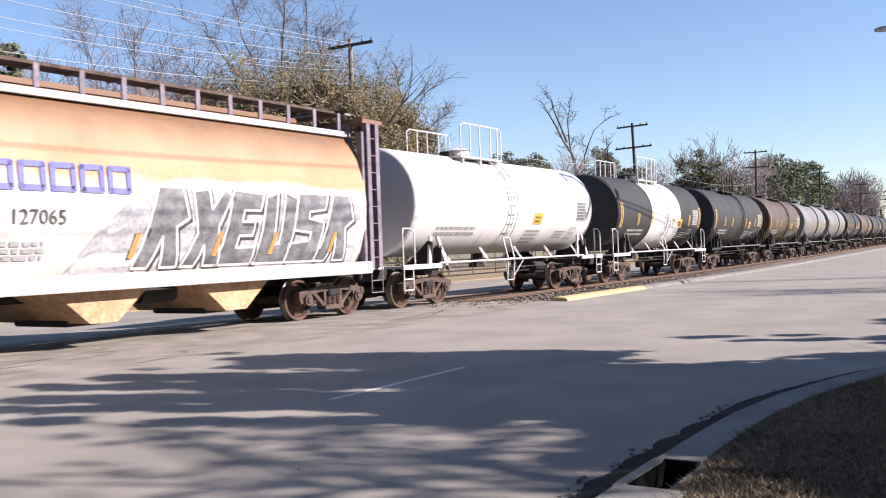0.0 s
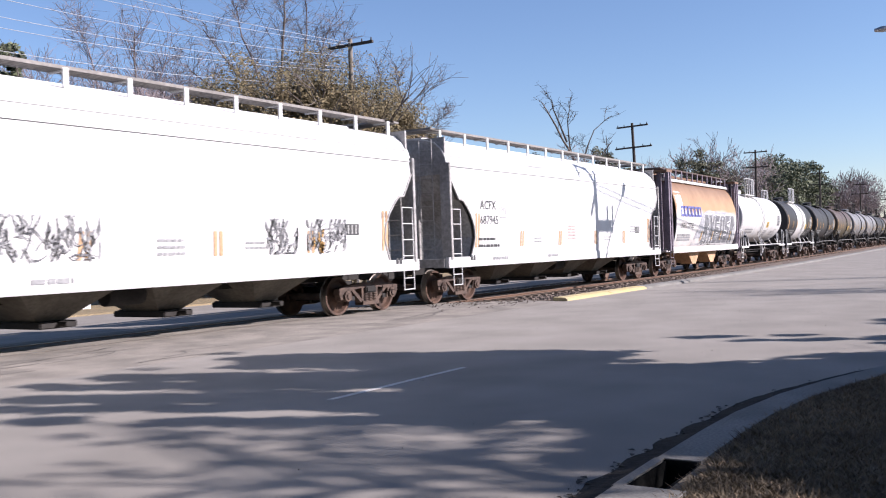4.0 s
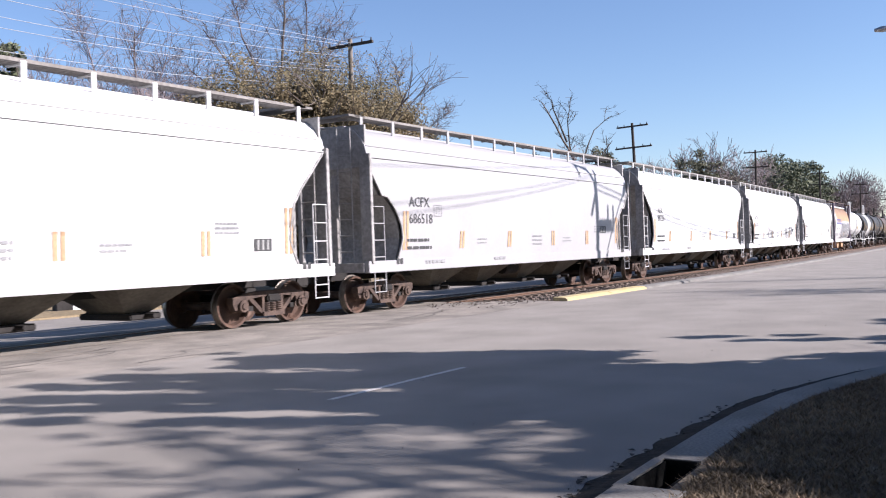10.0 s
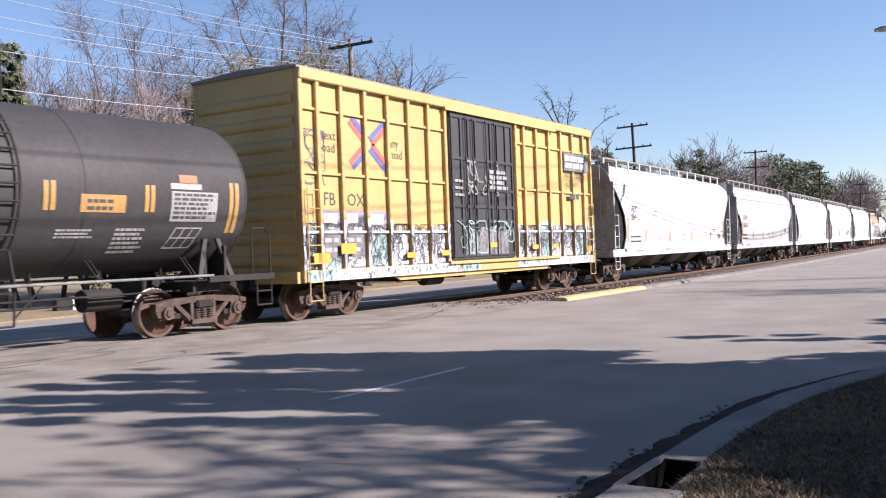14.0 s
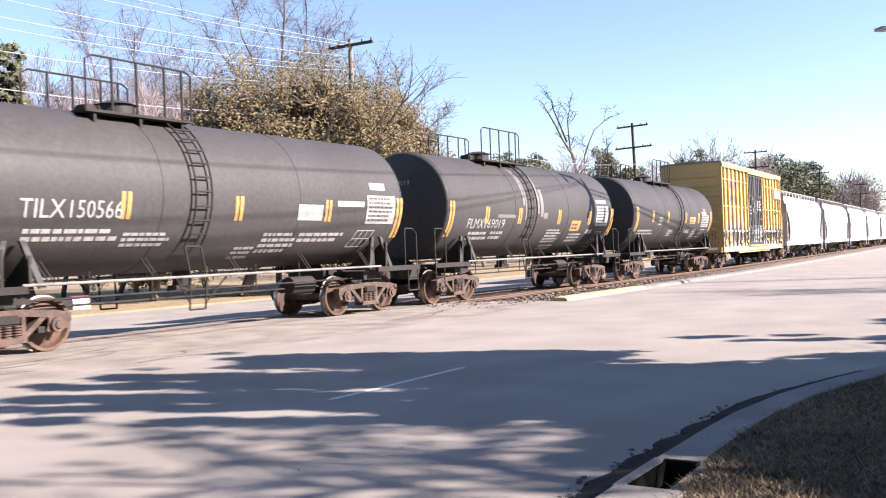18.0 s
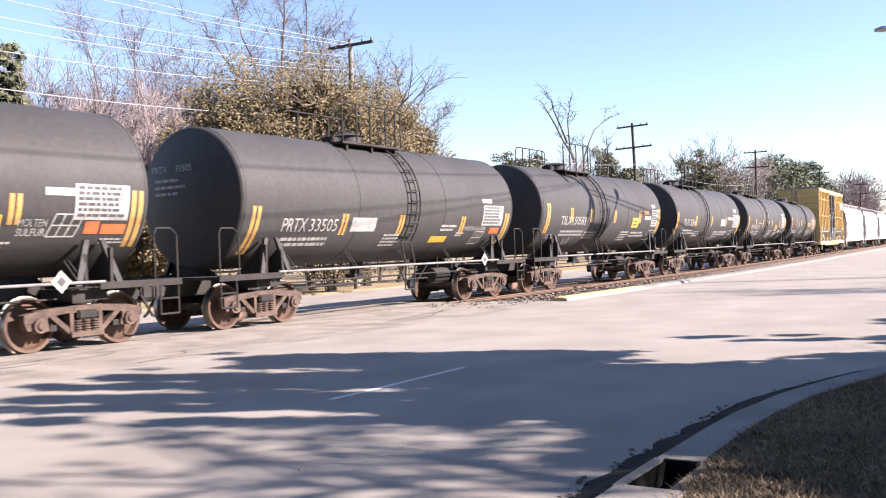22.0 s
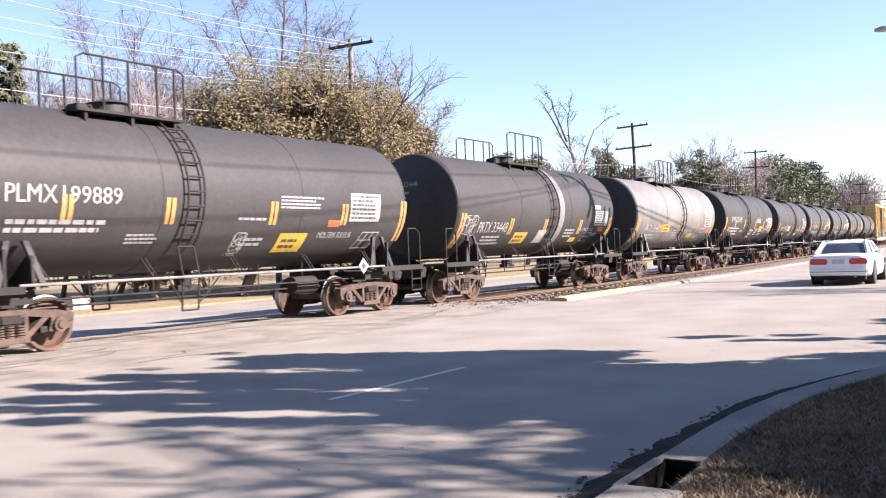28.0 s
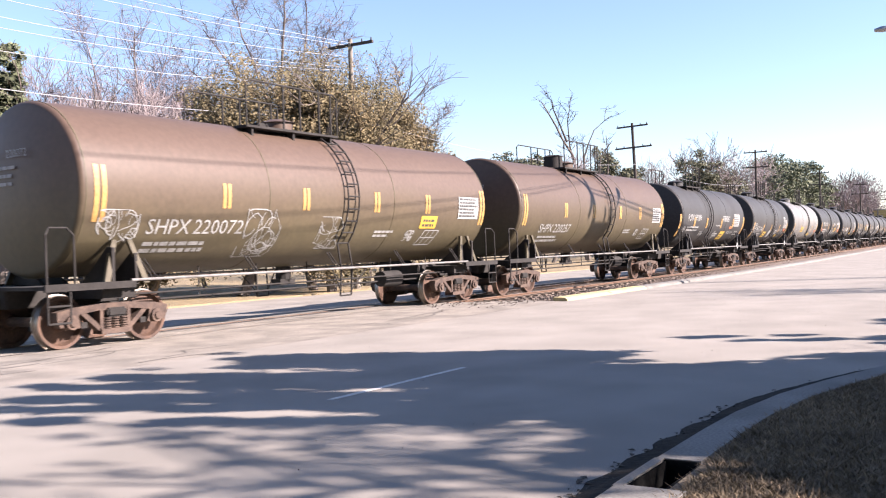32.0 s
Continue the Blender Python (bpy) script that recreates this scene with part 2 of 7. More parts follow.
def loft(bm, sections, closed=True, caps=True):
    rings = [[bm.verts.new(p) for p in s] for s in sections]
    for a, b in zip(rings, rings[1:]):
        n = len(a)
        for i in range(n if closed else n - 1):
            bm.faces.new((a[i], a[(i + 1) % n], b[(i + 1) % n], b[i]))
    if caps and closed:
        bm.faces.new(rings[0][::-1])
        bm.faces.new(rings[-1])
    bmesh.ops.recalc_face_normals(bm, faces=bm.faces[:])
    return bm


def sheet(name, outline, top, thick, mat, label="", kind="structure", category=""):
    """A slab with a flat top, from an outline in plan."""
    bm = bmesh.new()
    hi = [bm.verts.new((x, y, top)) for x, y in outline]
    lo = [bm.verts.new((x, y, top - thick)) for x, y in outline]
    n = len(outline)
    bm.faces.new(hi)
    for i in range(n):
        bm.faces.new((lo[i], lo[(i + 1) % n], hi[(i + 1) % n], hi[i]))
    bmesh.ops.triangulate(bm, faces=[bm.faces[0]] if False else [f for f in bm.faces if len(f.verts) > 4])
    bmesh.ops.recalc_face_normals(bm, faces=bm.faces[:])
    return tagged(part(name, bm, mat), label, category, "", kind)


def raw(name, verts, faces, mat, parent=None, label=""):
    me = bpy.data.meshes.new(name)
    me.from_pydata(verts, [], faces)
    me.materials.append(mat)
    return part(name, me, mat, parent, label)


FONTS = {}


def letters(name, text, size, mat, parent, m, label="", align="LEFT"):
    """Flat lettering as a mesh; it lies in its own xy plane."""
    key = (text, size, mat.name, align)
    if key not in FONTS:
        cu = bpy.data.curves.new(name, "FONT")
        cu.body, cu.size, cu.align_x, cu.resolution_u = text, size, align, 2
        ob = bpy.data.objects.new(name, cu)
        scene.collection.objects.link(ob)
        bpy.context.view_layer.update()
        me = bpy.data.meshes.new_from_object(ob)
        bpy.data.objects.remove(ob)
        bpy.data.curves.remove(cu)
        me.materials.clear()
        me.materials.append(mat)
        FONTS[key] = me
    return part(name, FONTS[key], mat, parent, label, m)


# ---- the line of the track ----
BEND, BEND_0, BEND_1 = 0.0006, 25.0, 65.0


def track_y(x):
    if x < BEND_0:
        return 0.0
    if x < BEND_1:
        return BEND * (x - BEND_0) ** 2
    return BEND * (BEND_1 - BEND_0) ** 2 + 2 * BEND * (BEND_1 - BEND_0) * (x - BEND_1)


def on_track(x, half):
    """The pose of a car whose trucks stand at x - half and x + half."""
    a, b = track_y(x - half), track_y(x + half)
    return pose(x, (a + b) / 2, 0, 0, 0, math.degrees(math.atan2(b - a, 2 * half)))


def along_track(x0, x1, off, step=5.0):
    n = max(1, math.ceil((x1 - x0) / step))
    return [(x0 + (x1 - x0) * i / n, track_y(x0 + (x1 - x0) * i / n) + off) for i in range(n + 1)]


# ---- the train: running gear ----
WHEELSETS = []
WHEEL_R = 0.457


def lathe(bm, profile, axis="y", n=24):
    """Turns a profile of (along, radius) about an axis."""
    rings = []
    for a, r in profile:
        ring = []
        for i in range(n):
            c, s = r * math.cos(2 * math.pi * i / n), r * math.sin(2 * math.pi * i / n)
            ring.append((a, c, s) if axis == "x" else (c, a, s))
        rings.append(ring)
    return loft(bm, rings)


def make_gear():
    bm = lathe(bmesh.new(), [(-0.06, 0.09), (-0.06, 0.13), (0.0, 0.16), (0.02, 0.36), (-0.06, 0.4), (-0.065, 0.452), (0.055, 0.462), (0.06, 0.488), (0.085, 0.484), (0.09, 0.4), (0.06, 0.36), (0.05, 0.16), (0.1, 0.12), (0.1, 0.09)], n=32)
    me = bpy.data.meshes.new("wheel")
    bm.to_mesh(me)
    bm.free()
    me.shade_smooth()
    me.set_sharp_from_angle(angle=radians(35))
    me.materials.append(WHEEL), me.materials.append(TREAD)
    for p in me.polygons:
        rr = [math.hypot(me.vertices[i].co.x, me.vertices[i].co.z) for i in p.vertices]
        if min(rr) > 0.45:
            p.material_index = 1
    gear = {"wheel": me}
    bm = lathe(bmesh.new(), [(-1.12, 0.07), (-0.84, 0.07), (-0.82, 0.095), (-0.6, 0.09), (0.6, 0.09), (0.82, 0.095), (0.84, 0.07), (1.12, 0.07)], n=12)
    gear["axle"] = bm
    # cast side frame: top chord, sloping arms, columns, spring seat, pedestal jaws
    bm = bmesh.new()
    for x in (-1, 1):
        prism(bm, [(x * 1.16, 0.5), (x * 1.16, 0.64), (x * 0.86, 0.7), (x * 0.3, 0.74), (x * 0.3, 0.63), (x * 0.74, 0.58), (x * 0.74, 0.45), (x * 0.86, 0.5)], -0.09, 0.09, "y")
        prism(bm, [(x * 0.72, 0.6), (x * 0.3, 0.24), (x * 0.3, 0.35), (x * 0.6, 0.61)], -0.08, 0.08, "y")
        prism(bm, [(x * 1.16, 0.52), (x * 1.1, 0.38), (x * 1.02, 0.38), (x * 1.04, 0.52)], -0.08, 0.08, "y")
        prism(bm, [(x * 0.74, 0.52), (x * 0.7, 0.36), (x * 0.76, 0.34), (x * 0.8, 0.52)], -0.08, 0.08, "y")
        box(bm, x * 0.25, x * 0.32, -0.09, 0.09, 0.24, 0.7)
    box(bm, -0.32, 0.32, -0.13, 0.13, 0.21, 0.3)
    box(bm, -0.31, 0.31, -0.085, 0.085, 0.62, 0.745)
    gear["side_frame"] = bm
    bm = bmesh.new()
    for x in (-0.17, 0.0, 0.17):
        for y in (-0.07, 0.07):
            for k in range(5):
                rod(bm, (x, y, 0.3 + k * 0.042), (x, y, 0.325 + k * 0.042), 0.075, 10)
    gear["spring_nest"] = bm
    bm = bmesh.new()
    rod(bm, (0, -0.14, 0.457), (0, 0.1, 0.457), 0.125, 14)
    rod(bm, (0, -0.17, 0.457), (0, -0.14, 0.457), 0.07, 10)
    box(bm, -0.14, 0.14, -0.09, 0.09, 0.52, 0.58)
    gear["bearing"] = bm
    bm = box(bmesh.new(), -0.2, 0.2, -1.15, 1.15, 0.5, 0.66, 0.03)
    box(bm, -0.26, 0.26, -0.35, 0.35, 0.5, 0.78)
    box(bm, -0.95, 0.95, -0.05, 0.05, 0.3, 0.38)
    for x in (-0.62, 0.62):
        box(bm, x - 0.06, x + 0.06, -1.05, 1.05, 0.34, 0.44)
    gear["bolster"] = bm
    # coupler with its shank, knuckle and air hose
    bm = box(bmesh.new(), -0.75, 0.0, -0.09, 0.09, 0.76, 0.92, 0.02)
    box(bm, -0.05, 0.2, -0.16, 0.14, 0.7, 0.98, 0.04)
    box(bm, 0.12, 0.3, -0.05, 0.15, 0.71, 0.97, 0.03)
    pipe(bm, [(-0.2, -0.3, 0.8), (-0.05, -0.32, 0.55), (0.1, -0.25, 0.4), (0.3, -0.1, 0.36)], 0.028)
    gear["coupler"] = bm
    for k, mat in (("axle", TRUCK), ("side_frame", TRUCK), ("spring_nest", TRUCK), ("bearing", TRUCK), ("bolster", UNDER), ("coupler", UNDER)):
        me = bpy.data.meshes.new(k)
        gear[k].to_mesh(me)
        gear[k].free()
        me.materials.append(mat)
        gear[k] = me
    return gear


GEAR = make_gear()


def running_gear(car, half, reach):
    """Two trucks at -half and half, couplers that reach to the car's ends."""
    for c in (-half, half):
        part("bolster", GEAR["bolster"], UNDER, car, m=pose(c, 0, 0))
        for y in (-0.99, 0.99):
            f = part("side_frame", GEAR["side_frame"], TRUCK, car, m=pose(c, y, 0))
            part("spring_nest", GEAR["spring_nest"], TRUCK, f)
            for x in (-0.89, 0.89):
                part("bearing", GEAR["bearing"], TRUCK, f, m=pose(x, 0, 0, 0, 0, 0 if y < 0 else 180))
        for x in (-0.89, 0.89):
            w = part("wheelset", GEAR["axle"], TRUCK, car, m=pose(c + x, 0, WHEEL_R))
            part("wheel", GEAR["wheel"], WHEEL, w, m=pose(0, -0.745, 0))
            part("wheel", GEAR["wheel"], WHEEL, w, m=pose(0, 0.745, 0, 0, 0, 180))
            WHEELSETS.append((car, w, c + x))
    part("coupler", GEAR["coupler"], UNDER, car, m=pose(reach - 0.2, 0, 0))
    part("coupler", GEAR["coupler"], UNDER, car, m=pose(-reach + 0.2, 0, 0, 0, 0, 180))


CARS = []


def new_car(name, s, half, label, category):
    car = tagged(new(name), label, category, "cars of the freight train")
    car.matrix_basis = on_track(s, half)
    CARS.append((car, s, half))
    return car


def bars(rows, width, height, gap, bm=None, x=0.0, z=0.0, seed=1):
    """Rows of small unreadable stencilling as broken bars, in the xy plane."""
    bm = bm or bmesh.new()
    rnd = random.Random(seed)
    for i in range(rows):
        u, end = x, x + width * rnd.uniform(0.75, 1.0)
        while u < end:
            w = min(rnd.uniform(1.2, 3.5) * height, end - u)
            zz = z - i * (height + gap)
            vs = [bm.verts.new((a, b, 0)) for a, b in ((u, zz), (u + w, zz), (u + w, zz + height), (u, zz + height))]
            bm.faces.new(vs)
            u += w + height * rnd.uniform(0.35, 0.7)
    return bm


def panel(w, h):
    bm = bmesh.new()
    bm.faces.new([bm.verts.new(p) for p in ((0, 0, 0), (w, 0, 0), (w, h, 0), (0, h, 0))])
    return bm


def stroke(bm, pts, w):
    """A flat brushed line through points of the xy plane."""
    for (ax, ay), (bx, by) in zip(pts, pts[1:]):
        d = Vector((bx - ax, by - ay))
        if d.length < 1e-4:
            continue
        n = Vector((-d.y, d.x)).normalized() * w / 2
        e = d.normalized() * w * 0.3
        bm.faces.new([bm.verts.new((x, y, 0)) for x, y in ((ax - e.x - n.x, ay - e.y - n.y), (bx + e.x - n.x, by + e.y - n.y), (bx + e.x + n.x, by + e.y + n.y), (ax - e.x + n.x, ay - e.y + n.y))])
    return bm


RUNG = {}
for mat in (UNDER, WHITE_TANK):
    bm = rod(bmesh.new(), (-0.2, 0, 0), (0.2, 0, 0), 0.018, 6)
    RUNG[mat.name] = bpy.data.meshes.new("rung")
    bm.to_mesh(RUNG[mat.name])
    bm.free()
    RUNG[mat.name].materials.append(mat)


BAR = {}


def straight_ladder(name, mat, car, a, b, z0, z1, zs):
    """Two upright stiles at a and b, with a rung at each height of zs."""
    stile = part(name, rod(bmesh.new(), (*a, z0), (*a, z1), 0.015, 6), mat, car)
    part("stile", rod(bmesh.new(), (*b, z0), (*b, z1), 0.015, 6), mat, stile)
    key = (round(b[0] - a[0], 3), round(b[1] - a[1], 3), mat.name)
    if key not in BAR:
        bm = rod(bmesh.new(), (0, 0, 0), (b[0] - a[0], b[1] - a[1], 0), 0.013, 6)
        BAR[key] = bpy.data.meshes.new("rung")
        bm.to_mesh(BAR[key])
        bm.free()
        BAR[key].materials.append(mat)
    for z in zs:
        part("rung", BAR[key], mat, stile, m=pose(a[0], a[1], z))


def scrawl(rnd, w, h, n, width):
    """Loops and slashes of spray paint in a field w by h."""
    bm = bmesh.new()
    for _ in range(n):
        x, y = rnd.uniform(0, w), rnd.uniform(0, h)
        a, turn = rnd.uniform(0, 6.3), rnd.uniform(-0.9, 0.9)
        pts = [(x, y)]
        for _ in range(rnd.randint(3, 9)):
            a += turn + rnd.gauss(0, 0.15)
            s = rnd.uniform(0.06, 0.16) * h * 1.4
            x, y = min(w, max(0, x + math.cos(a) * s)), min(h, max(0, y + math.sin(a) * s))
            pts.append((x, y))
        stroke(bm, pts, width * rnd.uniform(0.6, 1.4))
    return bm


# ---- tank cars ----
def bent(bm, r, cz, lift):
    """Bends flat paint, drawn in x and z, on to a lying drum."""
    for v in bm.verts:
        q = max(-0.985, min(0.985, (v.co.y - cz) / r))
        v.co = (v.co.x, -(r + lift) * math.sqrt(1 - q * q), v.co.y)
    return bm


def bent_film(car, r, cz, name, mat, x0, x1, z0, z1, lift=0.008, label="", parent=None):
    bm = bmesh.new()
    loft(bm, [[(u, z0 + (z1 - z0) * k / 8, 0) for u in (x0, x1)] for k in range(9)], closed=False)
    return part(name, bent(bm, r, cz, lift), mat, parent or car, label)


def bent_words(car, r, cz, name, text, mat, x0, x1, z0, z1, label=""):
    """Lettering that fills x0 to x1 and z0 to z1 of the drum's side."""
    ob = letters("words", text, 1.0, mat, None, pose(0, 0, 0))
    bm = bmesh.new()
    bm.from_mesh(ob.data)
    bpy.data.objects.remove(ob)
    xs, zs = [v.co.x for v in bm.verts], [v.co.y for v in bm.verts]
    for v in bm.verts:
        v.co = (x0 + (v.co.x - min(xs)) * (x1 - x0) / (max(xs) - min(xs)), z0 + (v.co.y - min(zs)) * (z1 - z0) / (max(zs) - min(zs)), 0)
    bmesh.ops.triangulate(bm, faces=bm.faces[:])
    return part(name, bent(bm, r, cz, 0.013), mat, car, label)


def dress(car, r, cz, light, ends=(), stripes=(), mark=None, rows=(), films=(), test=None, frames=(), words=(), tags=(), foot=None, seed=0):
    """Reflectors, stencils, placards and scribbles on the near side of a tank."""
    for x in ends:
        z = (cz - 0.62 if foot is None else foot)
        for k in (0, 1):
            bent_film(car, r, cz, "reflector_stripe", DECAL_YELLOW, x + k * 0.15, x + k * 0.15 + 0.1, z, z + 0.97)
    for x in stripes:
        z = (cz - 0.52 if foot is None else foot + (0.37 if r < 1.52 else 0.28))
        for k in (0, 1):
            bent_film(car, r, cz, "reflector_stripe", DECAL_YELLOW, x + k * 0.13, x + k * 0.13 + 0.09, z, z + 0.48)
    if mark:
        text, x0, x1, z0, z1 = mark
        cut = x0 + (x1 - x0) * 0.42
        bent_words(car, r, cz, "reporting_mark", text.split()[0], light, x0, cut, z0, z1, "stencilled reporting mark")
        bent_words(car, r, cz, "car_number", text.split()[1], light, cut + 0.1, x1, z0, z1, "stencilled car number")
    for k, (n, x0, x1, z0, z1) in enumerate(rows):
        pitch = (z1 - z0) / n
        for i in range(n):
            part("stencil_line", bent(bars(1, x1 - x0, pitch * 0.58, 0.05, x=x0, z=z0 + pitch * (i + 0.2), seed=seed * 31 + k * 7 + i), r, cz, 0.012), light, car)
    for mat, x0, x1, z0, z1 in films:
        f = bent_film(car, r, cz, "placard", mat, x0, x1, z0, z1, 0.01, mat.name.replace("_", " "))
        if mat is not light and z1 - z0 > 0.25:
            part("stencil_line", bent(bars(2, (x1 - x0) * 0.7, 0.06, 0.06, x=x0 + (x1 - x0) * 0.14, z=(z0 + z1) / 2 + 0.01, seed=seed + 3), r, cz, 0.014), BLACK_PAINT, f)
    if test:
        x0, x1, z0, z1 = test
        tp = bent_film(car, r, cz, "test_panel", light, x0, x1, z0, z1, 0.01, "white test data panel")
        for k in range(6):
            z = z0 + (z1 - z0) * (k + 0.6) / 6.6
            part("stencil_line", bent(bars(1, (x1 - x0) * 0.92, 0.05, 0.05, x=x0 + (x1 - x0) * 0.05, z=z, seed=seed + k), r, cz, 0.014), BLACK_PAINT, tp)
    for x0, x1, z0, z1 in frames:
        bm, lean = bmesh.new(), (x1 - x0) * 0.18
        for k in range(4):
            u = x0 + (x1 - x0 - lean) * k / 3
            stroke(bm, [(u + lean * q / 4, z0 + (z1 - z0) * q / 4) for q in range(5)], 0.024)
        for q in (0, 0.5, 1):
            stroke(bm, [(x0 + lean * q, z0 + (z1 - z0) * q), (x1 - lean + lean * q, z0 + (z1 - z0) * q)], 0.024)
        part("inspection_frame", bent(bm, r, cz, 0.012), light, car)
    for text, x0, x1, z0, z1 in words:
        bent_words(car, r, cz, "commodity_name", text, light, x0, x1, z0, z1)
    for k, (x0, x1, z0, z1) in enumerate(tags):
        bm = scrawl(random.Random(seed * 5 + k), x1 - x0, z1 - z0, 22, 0.016)
        bmesh.ops.translate(bm, verts=bm.verts[:], vec=(x0, z0, 0))
        part("graffiti_scribble", bent(bm, r, cz, 0.012), light, car, "white scribbled graffiti")


def tank_car(s, length, paint, label, r=1.5, cz=2.72, half=4.73, marks="", light=WHITE_PAINT, band=None, decals=True, seed=0, pipes=UNDER, dome=False, reach=None, rails=UNDER, platform=2.4, lx=0.4, stripes=True, head=None, words_sign=False):
    rnd = random.Random(seed * 7 + 3)
    car = new_car("tank_car", s, half, label, "tank car")
    h, depth = length / 2, 0.32
    reach = reach or h + 1.2
    # dished head with a tight knuckle
    kn = 0.11
    prof = [(-h - kn - 0.2 * (1 - (q / (r - kn)) ** 2), max(0.02, q)) for q in [(r - kn) * k / 6 for k in range(6)]]
    prof += [(-h - kn * math.cos(k * math.pi / 10), r - kn + kn * math.sin(k * math.pi / 10)) for k in range(6)]
    prof = prof + [(x, r) for x in (-h + 0.02, -h / 2, -0.01, 0.01, h / 2, h - 0.02)] + [(-a, b) for a, b in prof[::-1]]
    bm = lathe(bmesh.new(), prof, "x", 56)
    bmesh.ops.translate(bm, verts=bm.verts[:], vec=(0, 0, cz))
    part("tank_shell", bm, paint, car, smooth=True)
    # black caps put the shade of the unlit heads into the colour
    if head:
        for d in (-1, 1):
            cap = [(d * (a - 0.004), b + 0.004) for a, b in prof[:13]]
            part("tank_head", lathe(bmesh.new(), cap, "x", 56), head, car, "tank head blackened for its shade", m=pose(0, 0, cz), smooth=True)
    for x in (-h, -h / 3, h / 3, h):
        part("weld_seam", lathe(bmesh.new(), [(x - 0.012, r), (x - 0.012, r + 0.006), (x + 0.012, r + 0.006), (x + 0.012, r)], "x", 56), paint, car, m=pose(0, 0, cz), smooth=True)
    if band:
        x0, x1, mat = band
        part("painted_band", lathe(bmesh.new(), [(x0, r - 0.01), (x0, r + 0.007), (x1, r + 0.007), (x1, r - 0.01)], "x", 56), mat, car, "broad white painted band", m=pose(0, 0, cz), smooth=True)
    # end platforms and stub sills
    for d in (-1, 1):
        bm = box(bmesh.new(), d * (h - 1.6), d * (reach - 0.45), -0.28, 0.28, 0.72, 1.08, 0.02)
        box(bm, d * (half - 0.35), d * (half + 0.35), -1.2, 1.2, 0.82, 1.02)
        part("stub_sill", bm, UNDER, car)
        bm = box(bmesh.new(), d * (h + 0.1), d * (h + 0.78), -1.45, 1.45, 1.03, 1.09)
        for y in (-1.45, 1.45):
            box(bm, d * (h - 1.0), d * (h + 0.78), y - 0.03, y + 0.03, 1.0, 1.12)
            box(bm, d * (h - 1.0), d * (h + 0.78), y * 0.75 - 0.03, y + 0.0, 1.05, 1.09)
        part("end_platform", bm, rails, car)
        for y in (-1, 1):
            # saddle gusset between tank and sill
            bm = bmesh.new()
            x0 = d * (half + 0.28)
            prism(bm, [(y * 0.5, 1.05), (y * 1.42, 1.05), (y * 1.44, 1.7), (y * 1.3, 1.72), (y * 0.9, 1.35)], x0 - 0.03, x0 + 0.03)
            prism(bm, [(y * 0.5, 1.05), (y * 1.42, 1.05), (y * 1.4, 1.6), (y * 1.3, 1.62), (y * 0.9, 1.3)], x0 - d * 0.5 - 0.03, x0 - d * 0.5 + 0.03)
            sd = part("tank_saddle", bm, UNDER, car)
            for foot, head in ((0.16, -0.1), (-0.68, -0.42)):
                xf, xh = x0 + d * foot, x0 + d * head
                bm = loft(bmesh.new(), [[(xf - 0.06, y * 1.4, 1.07), (xf + 0.06, y * 1.4, 1.07), (xf + 0.06, y * 1.46, 1.07), (xf - 0.06, y * 1.46, 1.07)], [(xh - 0.05, y * 1.28, 1.84), (xh + 0.05, y * 1.28, 1.84), (xh + 0.05, y * 1.35, 1.84), (xh - 0.05, y * 1.35, 1.84)]])
                part("saddle_strut", bm, paint, sd)
            bm = pipe(bmesh.new(), [(d * (h + 0.2), y * 1.43, 1.08), (d * (h + 0.2), y * 1.43, 1.92), (d * (h + 0.3), y * 1.38, 2.04), (d * (h + 0.62), y * 1.38, 2.04), (d * (h + 0.72), y * 1.43, 1.92), (d * (h + 0.72), y * 1.43, 1.08)], 0.02)
            part("grab_rail", bm, rails, car)
            bm = bmesh.new()
            for u in (0.3, 0.72):
                rod(bm, (d * (h + u), y * 1.44, 0.48), (d * (h + u), y * 1.44, 1.05), 0.018, 6)
            for z in (0.48, 0.76):
                rod(bm, (d * (h + 0.3), y * 1.44, z), (d * (h + 0.72), y * 1.44, z), 0.02, 6)
            part("sill_step", bm, rails, car)
    for y in (-1, 1):
        bm = rod(bmesh.new(), (-h + 0.9, y * 1.47, 1.13), (h - 0.9, y * 1.47, 1.13), 0.026, 8)
        k = 5
        for i in range(k):
            x = -h + 1.4 + (2 * h - 2.8) * i / (k - 1)
            part("handrail_bracket", pipe(bmesh.new(), [(x, y * 1.46, 1.12), (x - 0.14, y * 1.27, 1.5)], 0.014), rails, car)
            part("handrail_bracket", pipe(bmesh.new(), [(x + 0.09, y * 1.46, 1.12), (x - 0.05, y * 1.27, 1.5)], 0.014), rails, car)
        part("side_handrail", bm, rails if rails is not UNDER else HANDRAIL, car)
    # ladder to the top platform, on both sides
    for y in (-1, 1):
        arc = [(y * (r + 0.09) * math.cos(radians(a)), cz + (r + 0.09) * math.sin(radians(a))) for a in range(-50, 66, 10)]
        rails_p = [(y * 1.3, 0.5), (y * 1.35, 1.15)] + arc[1:]
        ladder = part("ladder", pipe(bmesh.new(), [(lx - 0.2, p[0], p[1]) for p in rails_p], 0.022), rails, car)
        part("stile", pipe(bmesh.new(), [(lx + 0.2, p[0], p[1]) for p in rails_p], 0.022), rails, ladder)
        for x, e in ((lx - 0.2, -0.45), (lx + 0.2, 0.45)):
            part("ladder_brace", rod(bmesh.new(), (x, y * 1.32, 0.62), (x + e, y * 1.45, 1.13), 0.016, 6), rails, ladder)
        for p in rails_p:
            part("rung", RUNG[rails.name], rails, ladder, m=pose(lx, p[0], p[1]))
